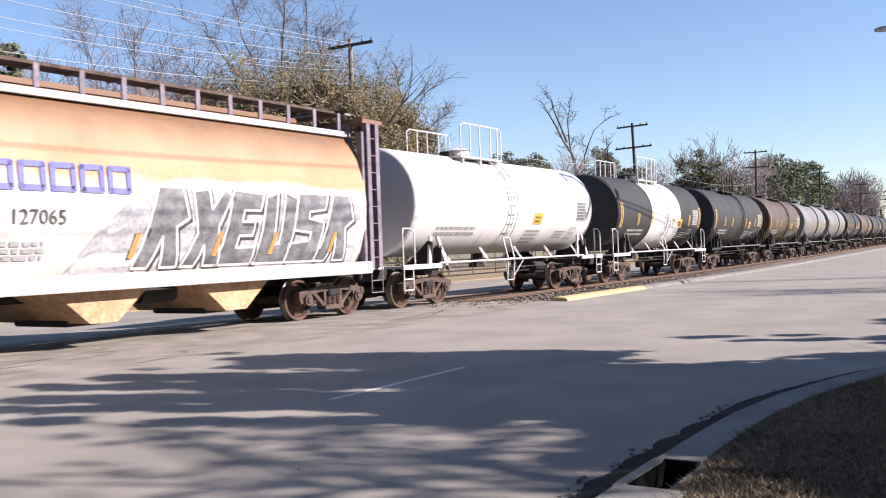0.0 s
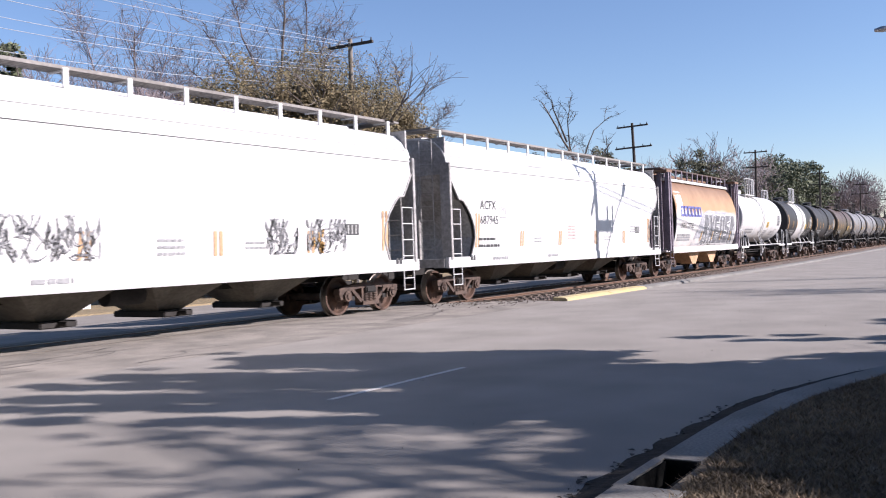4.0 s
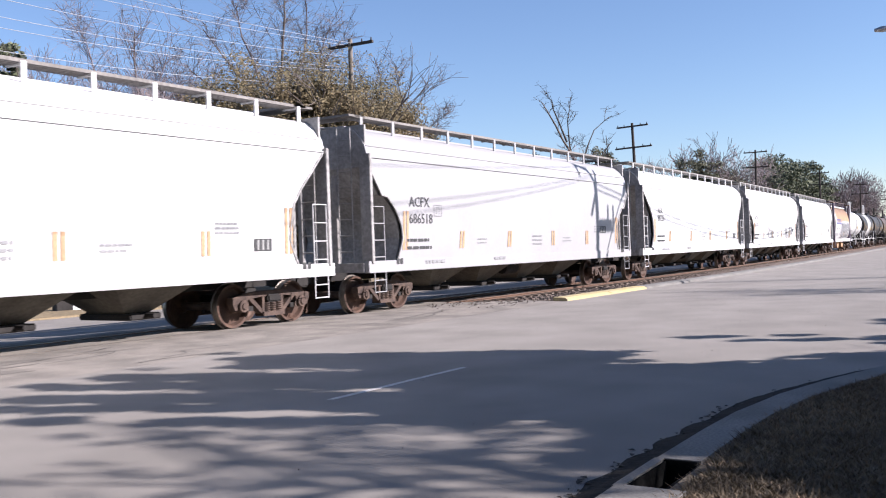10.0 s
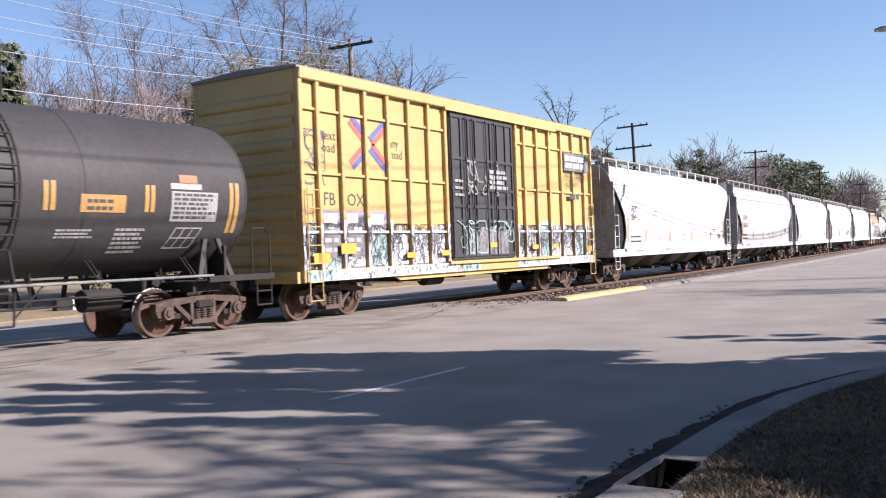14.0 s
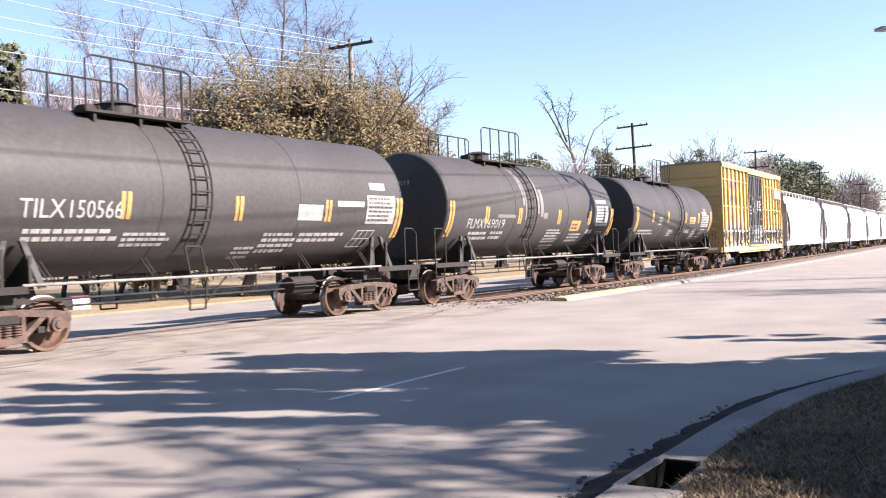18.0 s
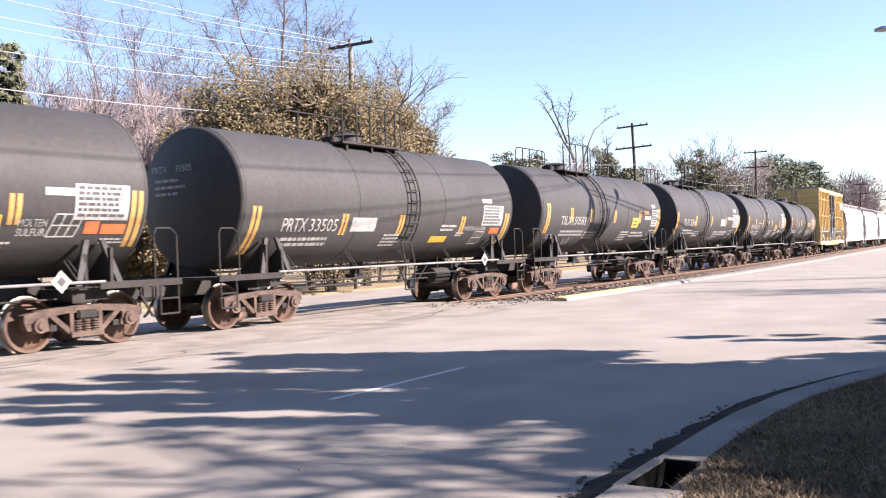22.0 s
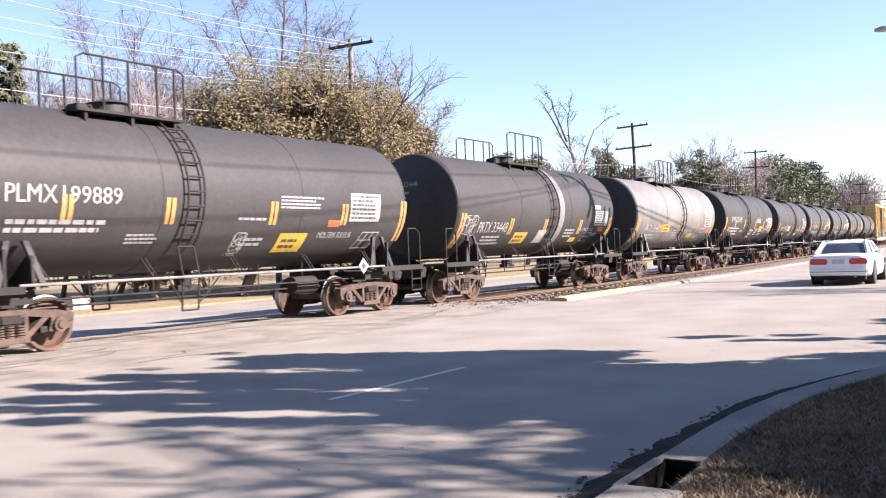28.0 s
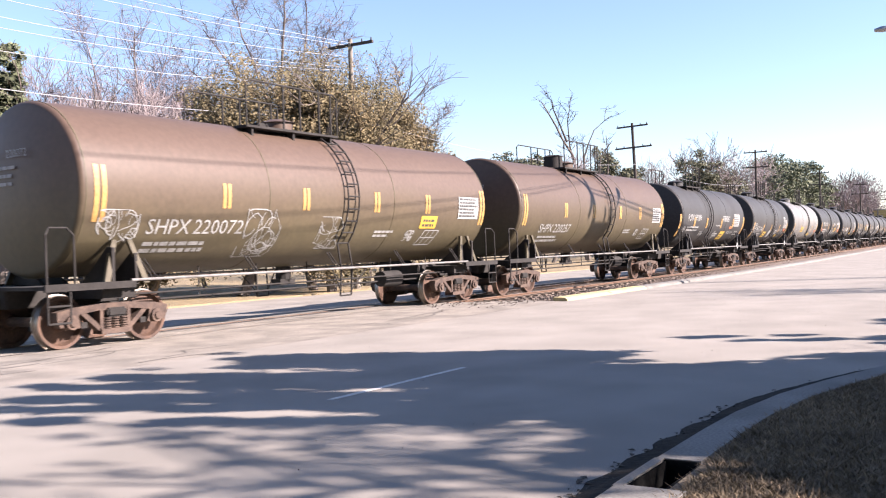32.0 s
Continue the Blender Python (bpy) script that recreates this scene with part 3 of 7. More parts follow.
    # top platform with railings, manway and valve housing
    px0, px1, zt = lx - platform + 0.35, lx + 0.35, cz + r - 0.12
    bm = bmesh.new()
    for y in (-1, 1):
        box(bm, px0, px1, y * 0.5, y * 0.95, zt + 0.0, zt + 0.05)
        for x in (px0 + 0.2, px1 - 0.2, (px0 + px1) / 2):
            box(bm, x - 0.03, x + 0.03, y * 0.5, y * 0.9, zt - 0.28, zt)
    part("top_platform", bm, rails, car)
    for y in (-1, 1):
        bm = pipe(bmesh.new(), [(px0, y * 0.93, zt), (px0, y * 0.93, zt + 0.92), (px0 + 0.15, y * 0.93, zt + 1.0), (px1 - 0.15, y * 0.93, zt + 1.0), (px1, y * 0.93, zt + 0.92), (px1, y * 0.93, zt)], 0.02)
        rl = part("platform_railing", bm, rails, car)
        for x in (lx - 0.3, lx + 0.12, lx - 0.95, lx - 1.5):
            part("railing_post", rod(bmesh.new(), (x, y * 0.93, zt), (x, y * 0.93, zt + 1.0), 0.024, 6), rails, rl)
    bm = rod(bmesh.new(), (lx - 0.7, 0, cz + r - 0.1), (lx - 0.7, 0, cz + r + 0.22), 0.36, 20)
    rod(bm, (lx - 0.7, 0, cz + r + 0.22), (lx - 0.7, 0, cz + r + 0.3), 0.42, 20, 0.2)
    part("manway", bm, paint, car, smooth=True)
    if dome:
        bm = rod(bmesh.new(), (lx - 1.6, 0, cz + r - 0.1), (lx - 1.6, 0, cz + r + 0.42), 0.34, 18)
        rod(bm, (lx - 1.6, 0, cz + r + 0.42), (lx - 1.6, 0, cz + r + 0.48), 0.37, 18, 0.25)
        part("valve_housing", bm, UNDER, car, "squat dark valve housing", smooth=True)
    else:
        part("valve_housing", box(bmesh.new(), lx - 1.5, lx - 1.15, -0.18, 0.18, cz + r - 0.08, cz + r + 0.16, 0.03), UNDER, car)
    # underneath: outlet, brake reservoir, rods
    bm = rod(bmesh.new(), (-0.2, 0, cz - r - 0.3), (-0.2, 0, cz - r + 0.1), 0.18, 12)
    box(bm, -0.45, 0.05, -0.14, 0.14, cz - r - 0.42, cz - r - 0.28)
    part("bottom_outlet", bm, UNDER, car)
    bm = rod(bmesh.new(), (h * 0.42, -0.6, 0.78), (h * 0.42 + 0.75, -0.6, 0.78), 0.2, 14)
    part("brake_reservoir", bm, UNDER, car, smooth=True)
    bm = rod(bmesh.new(), (-h + 0.8, -0.55, 0.72), (h - 0.8, -0.55, 0.72), 0.022, 6)
    rod(bm, (-h + 0.8, -0.9, 0.86), (h - 0.8, -0.9, 0.86), 0.02, 6)
    for i in range(7):
        x = -h * 0.75 + i * h * 0.25
        rod(bm, (x, -0.55, 0.72), (x, -0.55, 1.35), 0.015, 6)
    part("brake_pipe", bm, UNDER, car)
    running_gear(car, half, reach)
    # far cars: plain reflectors, stencils and a placard on the curved side
    if decals:
        dress(car, r, cz, light, ends=(-h + 0.1, h - 0.24) if stripes else (), stripes=(-h + 2.0, -h + 3.6, lx + 0.75, lx + 3.1) if stripes else (), rows=((2, -h + 1.1, -h + 3.2, cz - 0.95, cz - 0.65), (4, lx + 1.2, lx + 2.3, cz - 1.2, cz - 0.75), (3, h - 2.6, h - 1.7, cz - 1.05, cz - 0.78)),
              films=((BRIGHT_YELLOW if seed % 3 else DECAL_YELLOW, lx + 1.5, lx + 2.12, cz - 0.6, cz - 0.24), ), test=(h - 1.25, h - 0.45, cz - 0.48, cz + 0.2), frames=((h - 1.6, h - 1.0, cz - 1.05, cz - 0.7), ), seed=seed)
    if words_sign:
        dp = part("hazard_placard", panel(0.27, 0.27), WHITE_PAINT, car, "white diamond hazard placard on its holder", m=pose(h - 1.95, -1.5, 1.16, 90, 45, 0))
        part("placard_mark", panel(0.13, 0.13), BLACK_PAINT, dp, m=pose(0.07, 0.07, 0.004))
    if marks:
        end = Matrix.Translation((-h - depth - 0.004, 0.9, cz + 0.55)) @ Euler((radians(90), 0, radians(-90))).to_matrix().to_4x4()
        letters("end_mark", marks.split()[0], 0.2, GREY_PAINT, car, end)
        letters("end_number", marks.split()[1], 0.2, GREY_PAINT, car, end @ pose(0.72, 0, 0))
        for k in range(3):
            part("stencil_line", bars(1, 0.9, 0.06, 0.05, seed=seed + 50 + k), GREY_PAINT, car, m=end @ pose(0.1, -0.2 - 0.14 * k, 0))
    return car


END_PAINT = material("dull_purple_grey_end_paint", (0.16, 0.13, 0.16), (0.11, 0.09, 0.11), 0.7, scale=2, fine=15)


# ---- covered hoppers ----
def hopper_car(s, length, paint, label, half, reach, marks="", seed=0, bays=4, cut=1.25, zs=3.98, rust=False, rails=None, smooth_cut=False, number=""):
    car = new_car("covered_hopper", s, half, label, "hopper car")
    rails = rails or paint
    h = length / 2
    # half profile from sill to ridge
    prof = [(1.585, 1.2), (1.6, 1.5), (1.615, 2.0), (1.62, 2.6), (1.61, 3.2), (1.575, 3.7), (1.5, zs), (1.38, 4.2), (1.18, 4.38), (0.85, 4.48), (0.45, 4.53), (0.0, 4.55)]
    if rust:
        prof = [(1.3, 1.2), (1.46, 1.5), (1.58, 2.0), (1.62, 2.6), (1.58, 3.15), (1.45, 3.65), (1.28, 3.98), (1.12, 4.16), (0.98, 4.26), (0.7, 4.38), (0.4, 4.46), (0.0, 4.5)]
        part("eave_rail", box(bmesh.new(), -h + 0.45, h - 0.02, -1.2, -1.02, 4.2, 4.32, 0.01), WHITE_CAR, car, "pale eave rail")

    def end_at(z):
        """How far the side reaches at a height: the cut-away ends swing in below the eave."""
        if not cut:
            return h
        swing = ((1.2, 1.0), (1.5, 1.17), (1.75, 1.3), (2.1, 1.26), (2.5, 1.18), (2.86, 0.91), (3.23, 0.55), (3.78, 0.0)) if smooth_cut else ((1.2, 1.05), (1.5, 1.19), (1.78, 1.3), (2.14, 1.24), (2.49, 1.02), (2.8, 0.68), (2.83, 0.46), (3.42, 0.05), (3.5, 0.0))
        for (za, ea), (zb, eb) in zip(swing, swing[1:]):
            if za <= z <= zb:
                return h - ea - (eb - ea) * (z - za) / (zb - za)
        return h

    rows = []
    full = prof + [(-a, b) for a, b in prof[-2::-1]]
    if cut:
        def width_at(z):
            return next(a + (b - a) * (z - z0) / (z1 - z0) for (a, z0), (b, z1) in zip(prof, prof[1:]) if z0 <= z <= z1)
        fine = [(width_at(z), z) for z in (1.2, 1.35, 1.5, 1.65, 1.8, 1.95, 2.1, 2.25, 2.4, 2.55, 2.7, 2.8, 2.83, 2.95, 3.1, 3.25, 3.4, 3.5, 3.6, 3.78)] + [p for p in prof if p[1] > 3.8]
        full = fine + [(-a, b) for a, b in fine[-2::-1]]
        # trim along the cut edges, greyed for shade
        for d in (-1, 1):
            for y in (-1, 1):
                part("end_trim", pipe(bmesh.new(), [(d * (end_at(z) + 0.01), y * (w + 0.004), z) for w, z in fine if z < 3.9], 0.028, 6), SHADED_END, car)
    for y, z in full:
        e = end_at(z)
        w0 = 0.5 if rust else 0.0             # the barrel of the rusty car stops short of its rear columns
        rows.append([(-e + w0 + (2 * e - w0) * i / 12, -y, z) for i in range(13)])
    bm = bmesh.new()
    loft(bm, rows, closed=False)
    bmesh.ops.solidify(bm, geom=bm.faces[:], thickness=0.03)
    part("body_shell", bm, paint, car, smooth=True)
    for z, y in ((zs + 0.02, 1.505), (zs - 0.26, 1.585)) if cut else ():
        bm = bmesh.new()
        for d in (-1, 1):
            box(bm, -h + 0.05, h - 0.05, d * y - 0.012, d * y + 0.012, z - 0.012, z + 0.012)
        part("side_seam", bm, paint, car)
    for d in (-1, 1):
        # sloping end sheet, bulkhead and end floor
        bm = bmesh.new()
        hs = h - 0.5 if rust and d < 0 else h
        zz = (4.5, 3.8, 3.5, 3.2, 2.95, 2.83, 2.8, 2.6, 2.4, 2.2, 2.0, 1.8, 1.6, 1.4, 1.2)
        line = [(d * (end_at(z) - 0.03), z) for z in zz] + [(d * (end_at(z) - 0.09), z) for z in zz[::-1]]
        prism(bm, line if cut else [(d * (hs - 0.03), 4.5), (d * (hs - 0.03), 1.15), (d * (hs - 0.1), 1.15), (d * (hs - 0.1), 4.5)], -1.48 if cut else -1.25, 1.48 if cut else 1.25, "y")
        if cut:
            part("bolster_web", box(bmesh.new(), d * (half - 0.04), d * (half + 0.04), -1.45, 1.45, 0.95, 1.2), SHADED_END, car)
        # both end sheet colours are darkened to hold the shade of the end
        part("end_slope_sheet", bm, SHADED_END if cut else END_PAINT, car)
        bm = box(bmesh.new(), d * (h - 0.2), d * (h + 0.2), -1.5, 1.5, 1.0, 1.22)
        part("end_sill", bm, SHADED_END, car)
        for y in (-1.5, -0.55, 0.55, 1.5):
            wide = 0.12 if cut and abs(y) > 1 else 0.06
            # outer posts take the same shade-greyed colour
            part("end_post", box(bmesh.new(), d * (h - 0.06), d * (h + 0.04), y - wide * 1.3, y + wide * 0.9 if y > 0 else y + wide * 1.3, 1.2, 3.8 if wide > 0.1 else 3.35 if cut else 4.3, 0.01), SHADED_END if cut else rails, car)
        for y in (-1, 1):
            xs = (d * (h - 0.08), d * (h - 0.52)) if cut else (d * (h + 0.12), d * (h + 0.55))
            top = 2.55 if cut else 4.55
            straight_ladder("side_ladder", rails, car, (xs[0], y * 1.61), (xs[1], y * 1.61), 0.5, top, [0.52, 0.8] + [1.35 + 0.4 * i for i in range(int((top - 1.3) / 0.4) + 1)])
            straight_ladder("end_ladder", SHADED_END if cut else rails, car, (d * (h + 0.1), y * 0.75), (d * (h + 0.1), y * 1.15), 1.2, 4.45, [1.5 + i * 0.38 for i in range(8)])
        if not cut:
            for y in (-1.55, -1.2, 1.2, 1.55):
                part("end_column", box(bmesh.new(), d * (h + 0.42), d * (h + 0.56), y - 0.08, y + 0.08, 1.1, 4.5), END_PAINT, car)
            for y in (-1, 1):
                part("corner_column", box(bmesh.new(), d * (h + 0.1), d * (h + 0.24), y * 1.46, y * 1.62, 1.1, 4.5), END_PAINT, car)
            part("end_roof", box(bmesh.new(), d * (h - 0.05), d * (h + 0.72), -1.62, 1.62, 4.5, 4.6), paint, car)
            part("end_floor", box(bmesh.new(), d * (h - 0.05), d * (h + 0.75), -1.5, 1.5, 1.05, 1.12), paint, car)
    for y in (-1, 1):
        part("side_sill", box(bmesh.new(), -h - 0.15, h + 0.15, y * 1.5, y * 1.625, 0.98, 1.26, 0.01), paint, car)
    # discharge bays
    for i in range(bays):
        c = (i - (bays - 1) / 2) * (2 * (half - 1.75) / bays)
        w = (half - 1.75) / bays
        bm = bmesh.new()
        loft(bm, [[(c - w * 0.98, -1.4, 1.25), (c + w * 0.98, -1.4, 1.25), (c + w * 0.98, 1.4, 1.25), (c - w * 0.98, 1.4, 1.25)], [(c - 0.28, -0.5, 0.48), (c + 0.28, -0.5, 0.48), (c + 0.28, 0.5, 0.48), (c - 0.28, 0.5, 0.48)]])
        if rust:
            prism(bm, [(c - 1.0, 1.02), (c + 1.0, 1.02), (c + 0.28, 0.42), (c - 0.28, 0.42)], -1.3, 1.3, "y")
        b = part("discharge_bay", bm, OUTLET if rust else BAY, car)
        bm = box(bmesh.new(), c - 0.36, c + 0.36, -0.75, 0.75, 0.36, 0.48, 0.02)
        rod(bm, (c, -1.0, 0.44), (c, 1.0, 0.44), 0.05, 8)
        part("outlet_gate", bm, UNDER, b)
    part("centre_sill", box(bmesh.new(), -reach + 0.4, reach - 0.4, -0.26, 0.26, 0.8, 1.15), UNDER, car)
    # roof: hatch trough, running boards on brackets
    part("roof_hatch", box(bmesh.new(), -h + 0.8, h - 0.8, -0.28, 0.28, 4.52, 4.66, 0.03), paint, car)
    zr = 4.74
    for y in (-1, 1):
        for yy, w, z in ((0.74, 0.02, 0.02), (0.84, 0.035, 0.01), (0.94, 0.035, 0.01), (1.04, 0.035, 0.01), (1.14, 0.02, 0.03)):
            part("running_board", box(bmesh.new(), -h + 0.1, h - 0.1, y * (yy - w), y * (yy + w), zr - 0.03, zr + z), ROOF if not rust else TRUCK, car)
        k = 13
        for i in range(k):
            x = -h + 0.35 + (2 * h - 0.7) * i / (k - 1)
            bm = box(bmesh.new(), x - 0.05, x + 0.05, y * 1.13, y * 1.17, 4.34, zr)
            box(bm, x - 0.02, x + 0.02, y * 0.72, y * 1.16, zr - 0.06, zr - 0.02)
            part("running_board_bracket", bm, rails, car)
    for d in (-1, 1):
        part("roof_end_walk", box(bmesh.new(), d * (h - 0.5), d * (h + 0.12), -1.16, 1.16, zr - 0.02, zr + 0.03), ROOF, car)
    bm = rod(bmesh.new(), (-0.4, -0.75, 0.85), (0.4, -0.75, 0.85), 0.19, 12)
    part("brake_reservoir", bm, UNDER, car, smooth=True)
    running_gear(car, half, reach)

    def skin(x, z):
        for (a, z0), (b, z1) in zip(prof, prof[1:]):
            if z0 <= z <= z1:
                y = a + (b - a) * (z - z0) / (z1 - z0)
                return pose(x, -y - 0.014, z, 90 + math.degrees(math.atan2(b - a, z1 - z0)), 0, 0)
        return pose(x, -1.64, z, 90, 0, 0)
    def film(name, x, z, w, hgt, mat, lean=0.0):
        bm, rings = bmesh.new(), []
        for k in range(5):
            zz = z + hgt * k / 4
            y = next(a + (b - a) * (zz - z0) / (z1 - z0) for (a, z0), (b, z1) in zip(prof, prof[1:]) if z0 <= zz <= z1)
            rings.append([(u + lean * k / 4, -y - 0.012, zz) for u in (x, x + w)])
        loft(bm, rings, closed=False)
        return part(name, bm, mat, car)
    if not rust:
        for x in (-6.98, -4.95, -1.8, 1.42, 4.55, 6.86) if smooth_cut else (-6.98, -4.28, -1.55, 1.45, 4.15, 6.86):
            near_end = abs(x) > 6
            for k in (0, 1):
                film("reflector_stripe", x + k * 0.145, 1.5, 0.088, 0.96 if near_end else 0.47, DECAL_ORANGE, 0.06 if x < 0 else 0.0)
        zm, zn = (2.69, 2.38) if smooth_cut else (2.58, 2.16)
        letters("reporting_mark", marks, 0.36, BLACK_PAINT, car, skin(-6.42 if smooth_cut else -6.66, zm), "black reporting mark")
        letters("car_number", number, 0.36, BLACK_PAINT, car, skin(-6.44 if smooth_cut else -6.68, zn), "black stencilled car number")
        for k in range(2):
            part("stencil_line", bars(1, 1.25, 0.075, 0.12, seed=seed + k), BLACK_PAINT, car, m=skin(-6.5 if smooth_cut else -6.8, 1.7 - 0.19 * k))
            part("stencil_line", bars(1, 1.1 - 0.3 * k, 0.08, 0.05, seed=seed + 3 + k), GREY_PAINT, car, m=pose(-6.0 + 3.6 * k, -1.64, 1.14, 90, 0, 0))
        for k in range(5 if seed == 1 else 3):
            part("stencil_line", bars(1, 0.75, 0.05, 0.06, seed=seed + 6 + k), FAINT_RED if seed == 1 else GREY_PAINT, car, m=skin(-0.8 if seed == 1 else 0.1, 2.1 - 0.1 * k if seed == 1 else 1.78 - 0.12 * k))
        part("stencil_line", bars(2, 0.6, 0.04, 0.06, seed=seed + 40), GREY_PAINT, car, m=skin(-3.3, 1.72))
        part("stencil_line", bars(2, 0.7, 0.04, 0.06, seed=seed + 41), GREY_PAINT, car, m=skin(2.3, 1.72))
        part("stencil_line", bars(3, 0.7, 0.04, 0.05, seed=seed + 42), GREY_PAINT, car, m=skin(4.9, 2.1))
        tp = part("test_panel", panel(0.5, 0.25), BLACK_PAINT, car, "black test data panel", m=skin(5.95 if smooth_cut else 5.45, 1.57 if smooth_cut else 1.88))
        for k in range(3):
            part("panel_line", panel(0.05, 0.2), WHITE_PAINT, tp, m=pose(0.08 + 0.14 * k, 0.025, 0.004))
        bm = stroke(bmesh.new(), [(0, 0), (0.36, 0), (0.36, 0.28), (0, 0.28), (0, 0)], 0.02)
        stroke(bm, [(0.12, 0.05), (0.12, 0.23), (0.24, 0.23), (0.24, 0.05)], 0.02)
        part("stencil_box", bm, GREY_PAINT, car, m=skin(-3.82 if smooth_cut else -5.52, 2.48 if smooth_cut else 2.36))
        for k in (0, 1):
            for x in (-7.28, 7.38):
                part("sill_vent", panel(0.1, 0.14), BLACK_PAINT, car, m=pose(x + k * 0.15, -1.64, 1.16, 90, 0, 0))
    return car, skin


# ---- the yellow boxcar ----
BOX_POSTS = [-7.7, -7.13, -6.3, -5.4, -4.5, -3.6, -2.7, -1.88, 2.12, 2.65, 3.5, 4.4, 5.3, 6.2, 7.1, 7.7]


def boxcar(s):
    car = new_car("boxcar", s, 6.2, "tall yellow boxcar with black plug door and graffiti along its sill", "boxcar")
    h, w, z0, z1 = 7.76, 1.5, 1.0, 5.5
    part("body", box(bmesh.new(), -h, h, -w, w, z0, z1, 0.02), YELLOW_CAR, car)
    bm = prism(bmesh.new(), [(-1.6, 5.48), (1.6, 5.48), (1.6, 5.54), (0, 5.62), (-1.6, 5.54)], -h - 0.05, h + 0.05)
    part("roof", bm, ROOF, car, "grey galvanised roof")
    for i in range(13):
        x = -h + 0.3 + i * (2 * h - 0.6) / 12
        part("roof_rib", prism(bmesh.new(), [(-1.58, 5.54), (0, 5.62), (1.58, 5.54), (1.58, 5.57), (0, 5.65), (-1.58, 5.57)], x - 0.04, x + 0.04), ROOF, car)
    for y in (-1, 1):
        part("top_chord", box(bmesh.new(), -h, h, y * 1.48, y * 1.64, 5.26, 5.5, 0.015), YELLOW_CAR, car)
        part("side_sill", box(bmesh.new(), -h, h, y * 1.48, y * 1.6, 0.86, 1.12, 0.01), YELLOW_CAR, car)
        part("fishbelly_sill", prism(bmesh.new(), [(-4.4, 0.9), (4.4, 0.9), (4.1, 0.76), (-4.1, 0.76)], y * 1.46, y * 1.52, "y"), YELLOW_CAR, car)
        d0, d1 = -1.66, 1.9                       # the door opening
        xs = BOX_POSTS
        for x in xs:
            part("side_post", box(bmesh.new(), x - 0.06, x + 0.06, y * 1.48, y * 1.6, 1.1, 5.28, 0.012), YELLOW_CAR, car)
        for a, b in ((-h, d0 - 0.15), (d1 + 0.15, h)):
            for z in (1.95, 3.25, 4.65):
                part("panel_joint", box(bmesh.new(), a + 0.02, b - 0.02, y * 1.48, y * 1.56, z - 0.03, z + 0.03), YELLOW_CAR, car)
        # plug door with frame, rails and lock rods
        dr = part("plug_door", box(bmesh.new(), d0, d1, y * 1.5, y * 1.56, 1.18, 5.2, 0.015), DOOR_BLACK, car, "black plug door")
        for x in (d0 + 0.08, d0 + 0.55, d0 + 0.95, d0 + 1.35, d0 + 2.2, d0 + 2.6, d0 + 3.1, d1 - 0.08):
            part("door_rib", box(bmesh.new(), x - 0.035, x + 0.035, y * 1.55, y * 1.6, 1.25, 5.15), DOOR_BLACK, dr)
        for z in (1.3, 2.24, 2.65, 3.14, 3.96, 5.1):
            part("door_rail", box(bmesh.new(), d0 + 0.02, d1 - 0.02, y * 1.55, y * 1.595, z - 0.04, z + 0.04), DOOR_BLACK, dr)
        for x in (d0 + 0.75, d0 + 1.15, d0 + 1.9, d0 + 2.4):
            bm = rod(bmesh.new(), (x, y * 1.62, 1.3), (x, y * 1.62, 5.1), 0.022, 6)
            part("lock_rod", bm, IRON, dr)
        part("door_track", box(bmesh.new(), d0 - 0.3, d1 + 2.9, y * 1.56, y * 1.66, 5.2, 5.28), YELLOW_CAR, car)
        part("door_track", box(bmesh.new(), d0 - 0.3, d1 + 2.9, y * 1.56, y * 1.68, 1.08, 1.16), YELLOW_CAR, car)
        for d in (-1, 1):
            straight_ladder("side_ladder", YELLOW_CAR, car, (d * (h - 0.1), y * 1.66), (d * (h - 0.52), y * 1.66), 0.45, 2.9, [0.46 + i * 0.4 for i in range(7)])
    for d in (-1, 1):
        for i in range(8):
            z = 1.35 + i * 0.5
            bm = rod(bmesh.new(), (d * h, -1.42, z), (d * h, 1.42, z), 0.13, 10)
            bmesh.ops.scale(bm, vec=(0.45, 1, 1), verts=bm.verts[:], space=Matrix.Translation((-d * h, 0, 0)))
            part("end_corrugation", bm, YELLOW_CAR, car, smooth=True)
        part("end_sill", box(bmesh.new(), d * (h - 0.1), d * (h + 0.12), -1.5, 1.5, 0.85, 1.1), YELLOW_CAR, car)
    part("centre_sill", box(bmesh.new(), -h - 0.3, h + 0.3, -0.26, 0.26, 0.72, 1.05), UNDER, car)
    for x in (-3.2, -1.0, 1.4, 3.0):
        part("cross_bearer", box(bmesh.new(), x - 0.1, x + 0.1, -1.45, 1.45, 0.7, 0.95), UNDER, car)
    part("brake_reservoir", rod(bmesh.new(), (-1.9, -0.7, 0.72), (-1.1, -0.7, 0.72), 0.2, 12), UNDER, car, smooth=True)
    running_gear(car, 6.2, 8.45)
    return car, h


# ---- the cars in their order, by the place of each car's middle at 0 s ----
tank_car(25.4, 11.1, WHITE_TANK, "white tank car with a grimy underframe and a top platform", half=4.65, reach=7.0, r=1.46, cz=2.78, light=GREY_PAINT, seed=4, rails=WHITE_TANK, stripes=False, lx=-0.42)
tank_car(38.9, 10.6, BLACK_TANK, "black tank car with a broad white band round its middle", half=4.4, reach=6.6, band=(-1.6, 2.2, WHITE_TANK), seed=5, rails=WHITE_TANK)
tank_car(52.4, 11.0, BLACK_TANK, "glossy black tank car with yellow reflectors", half=4.6, reach=6.8, seed=6)
tank_car(66.0, 11.0, BROWN_TANK, "rusty brown tank car with dull paint", half=4.6, seed=7, reach=6.8)
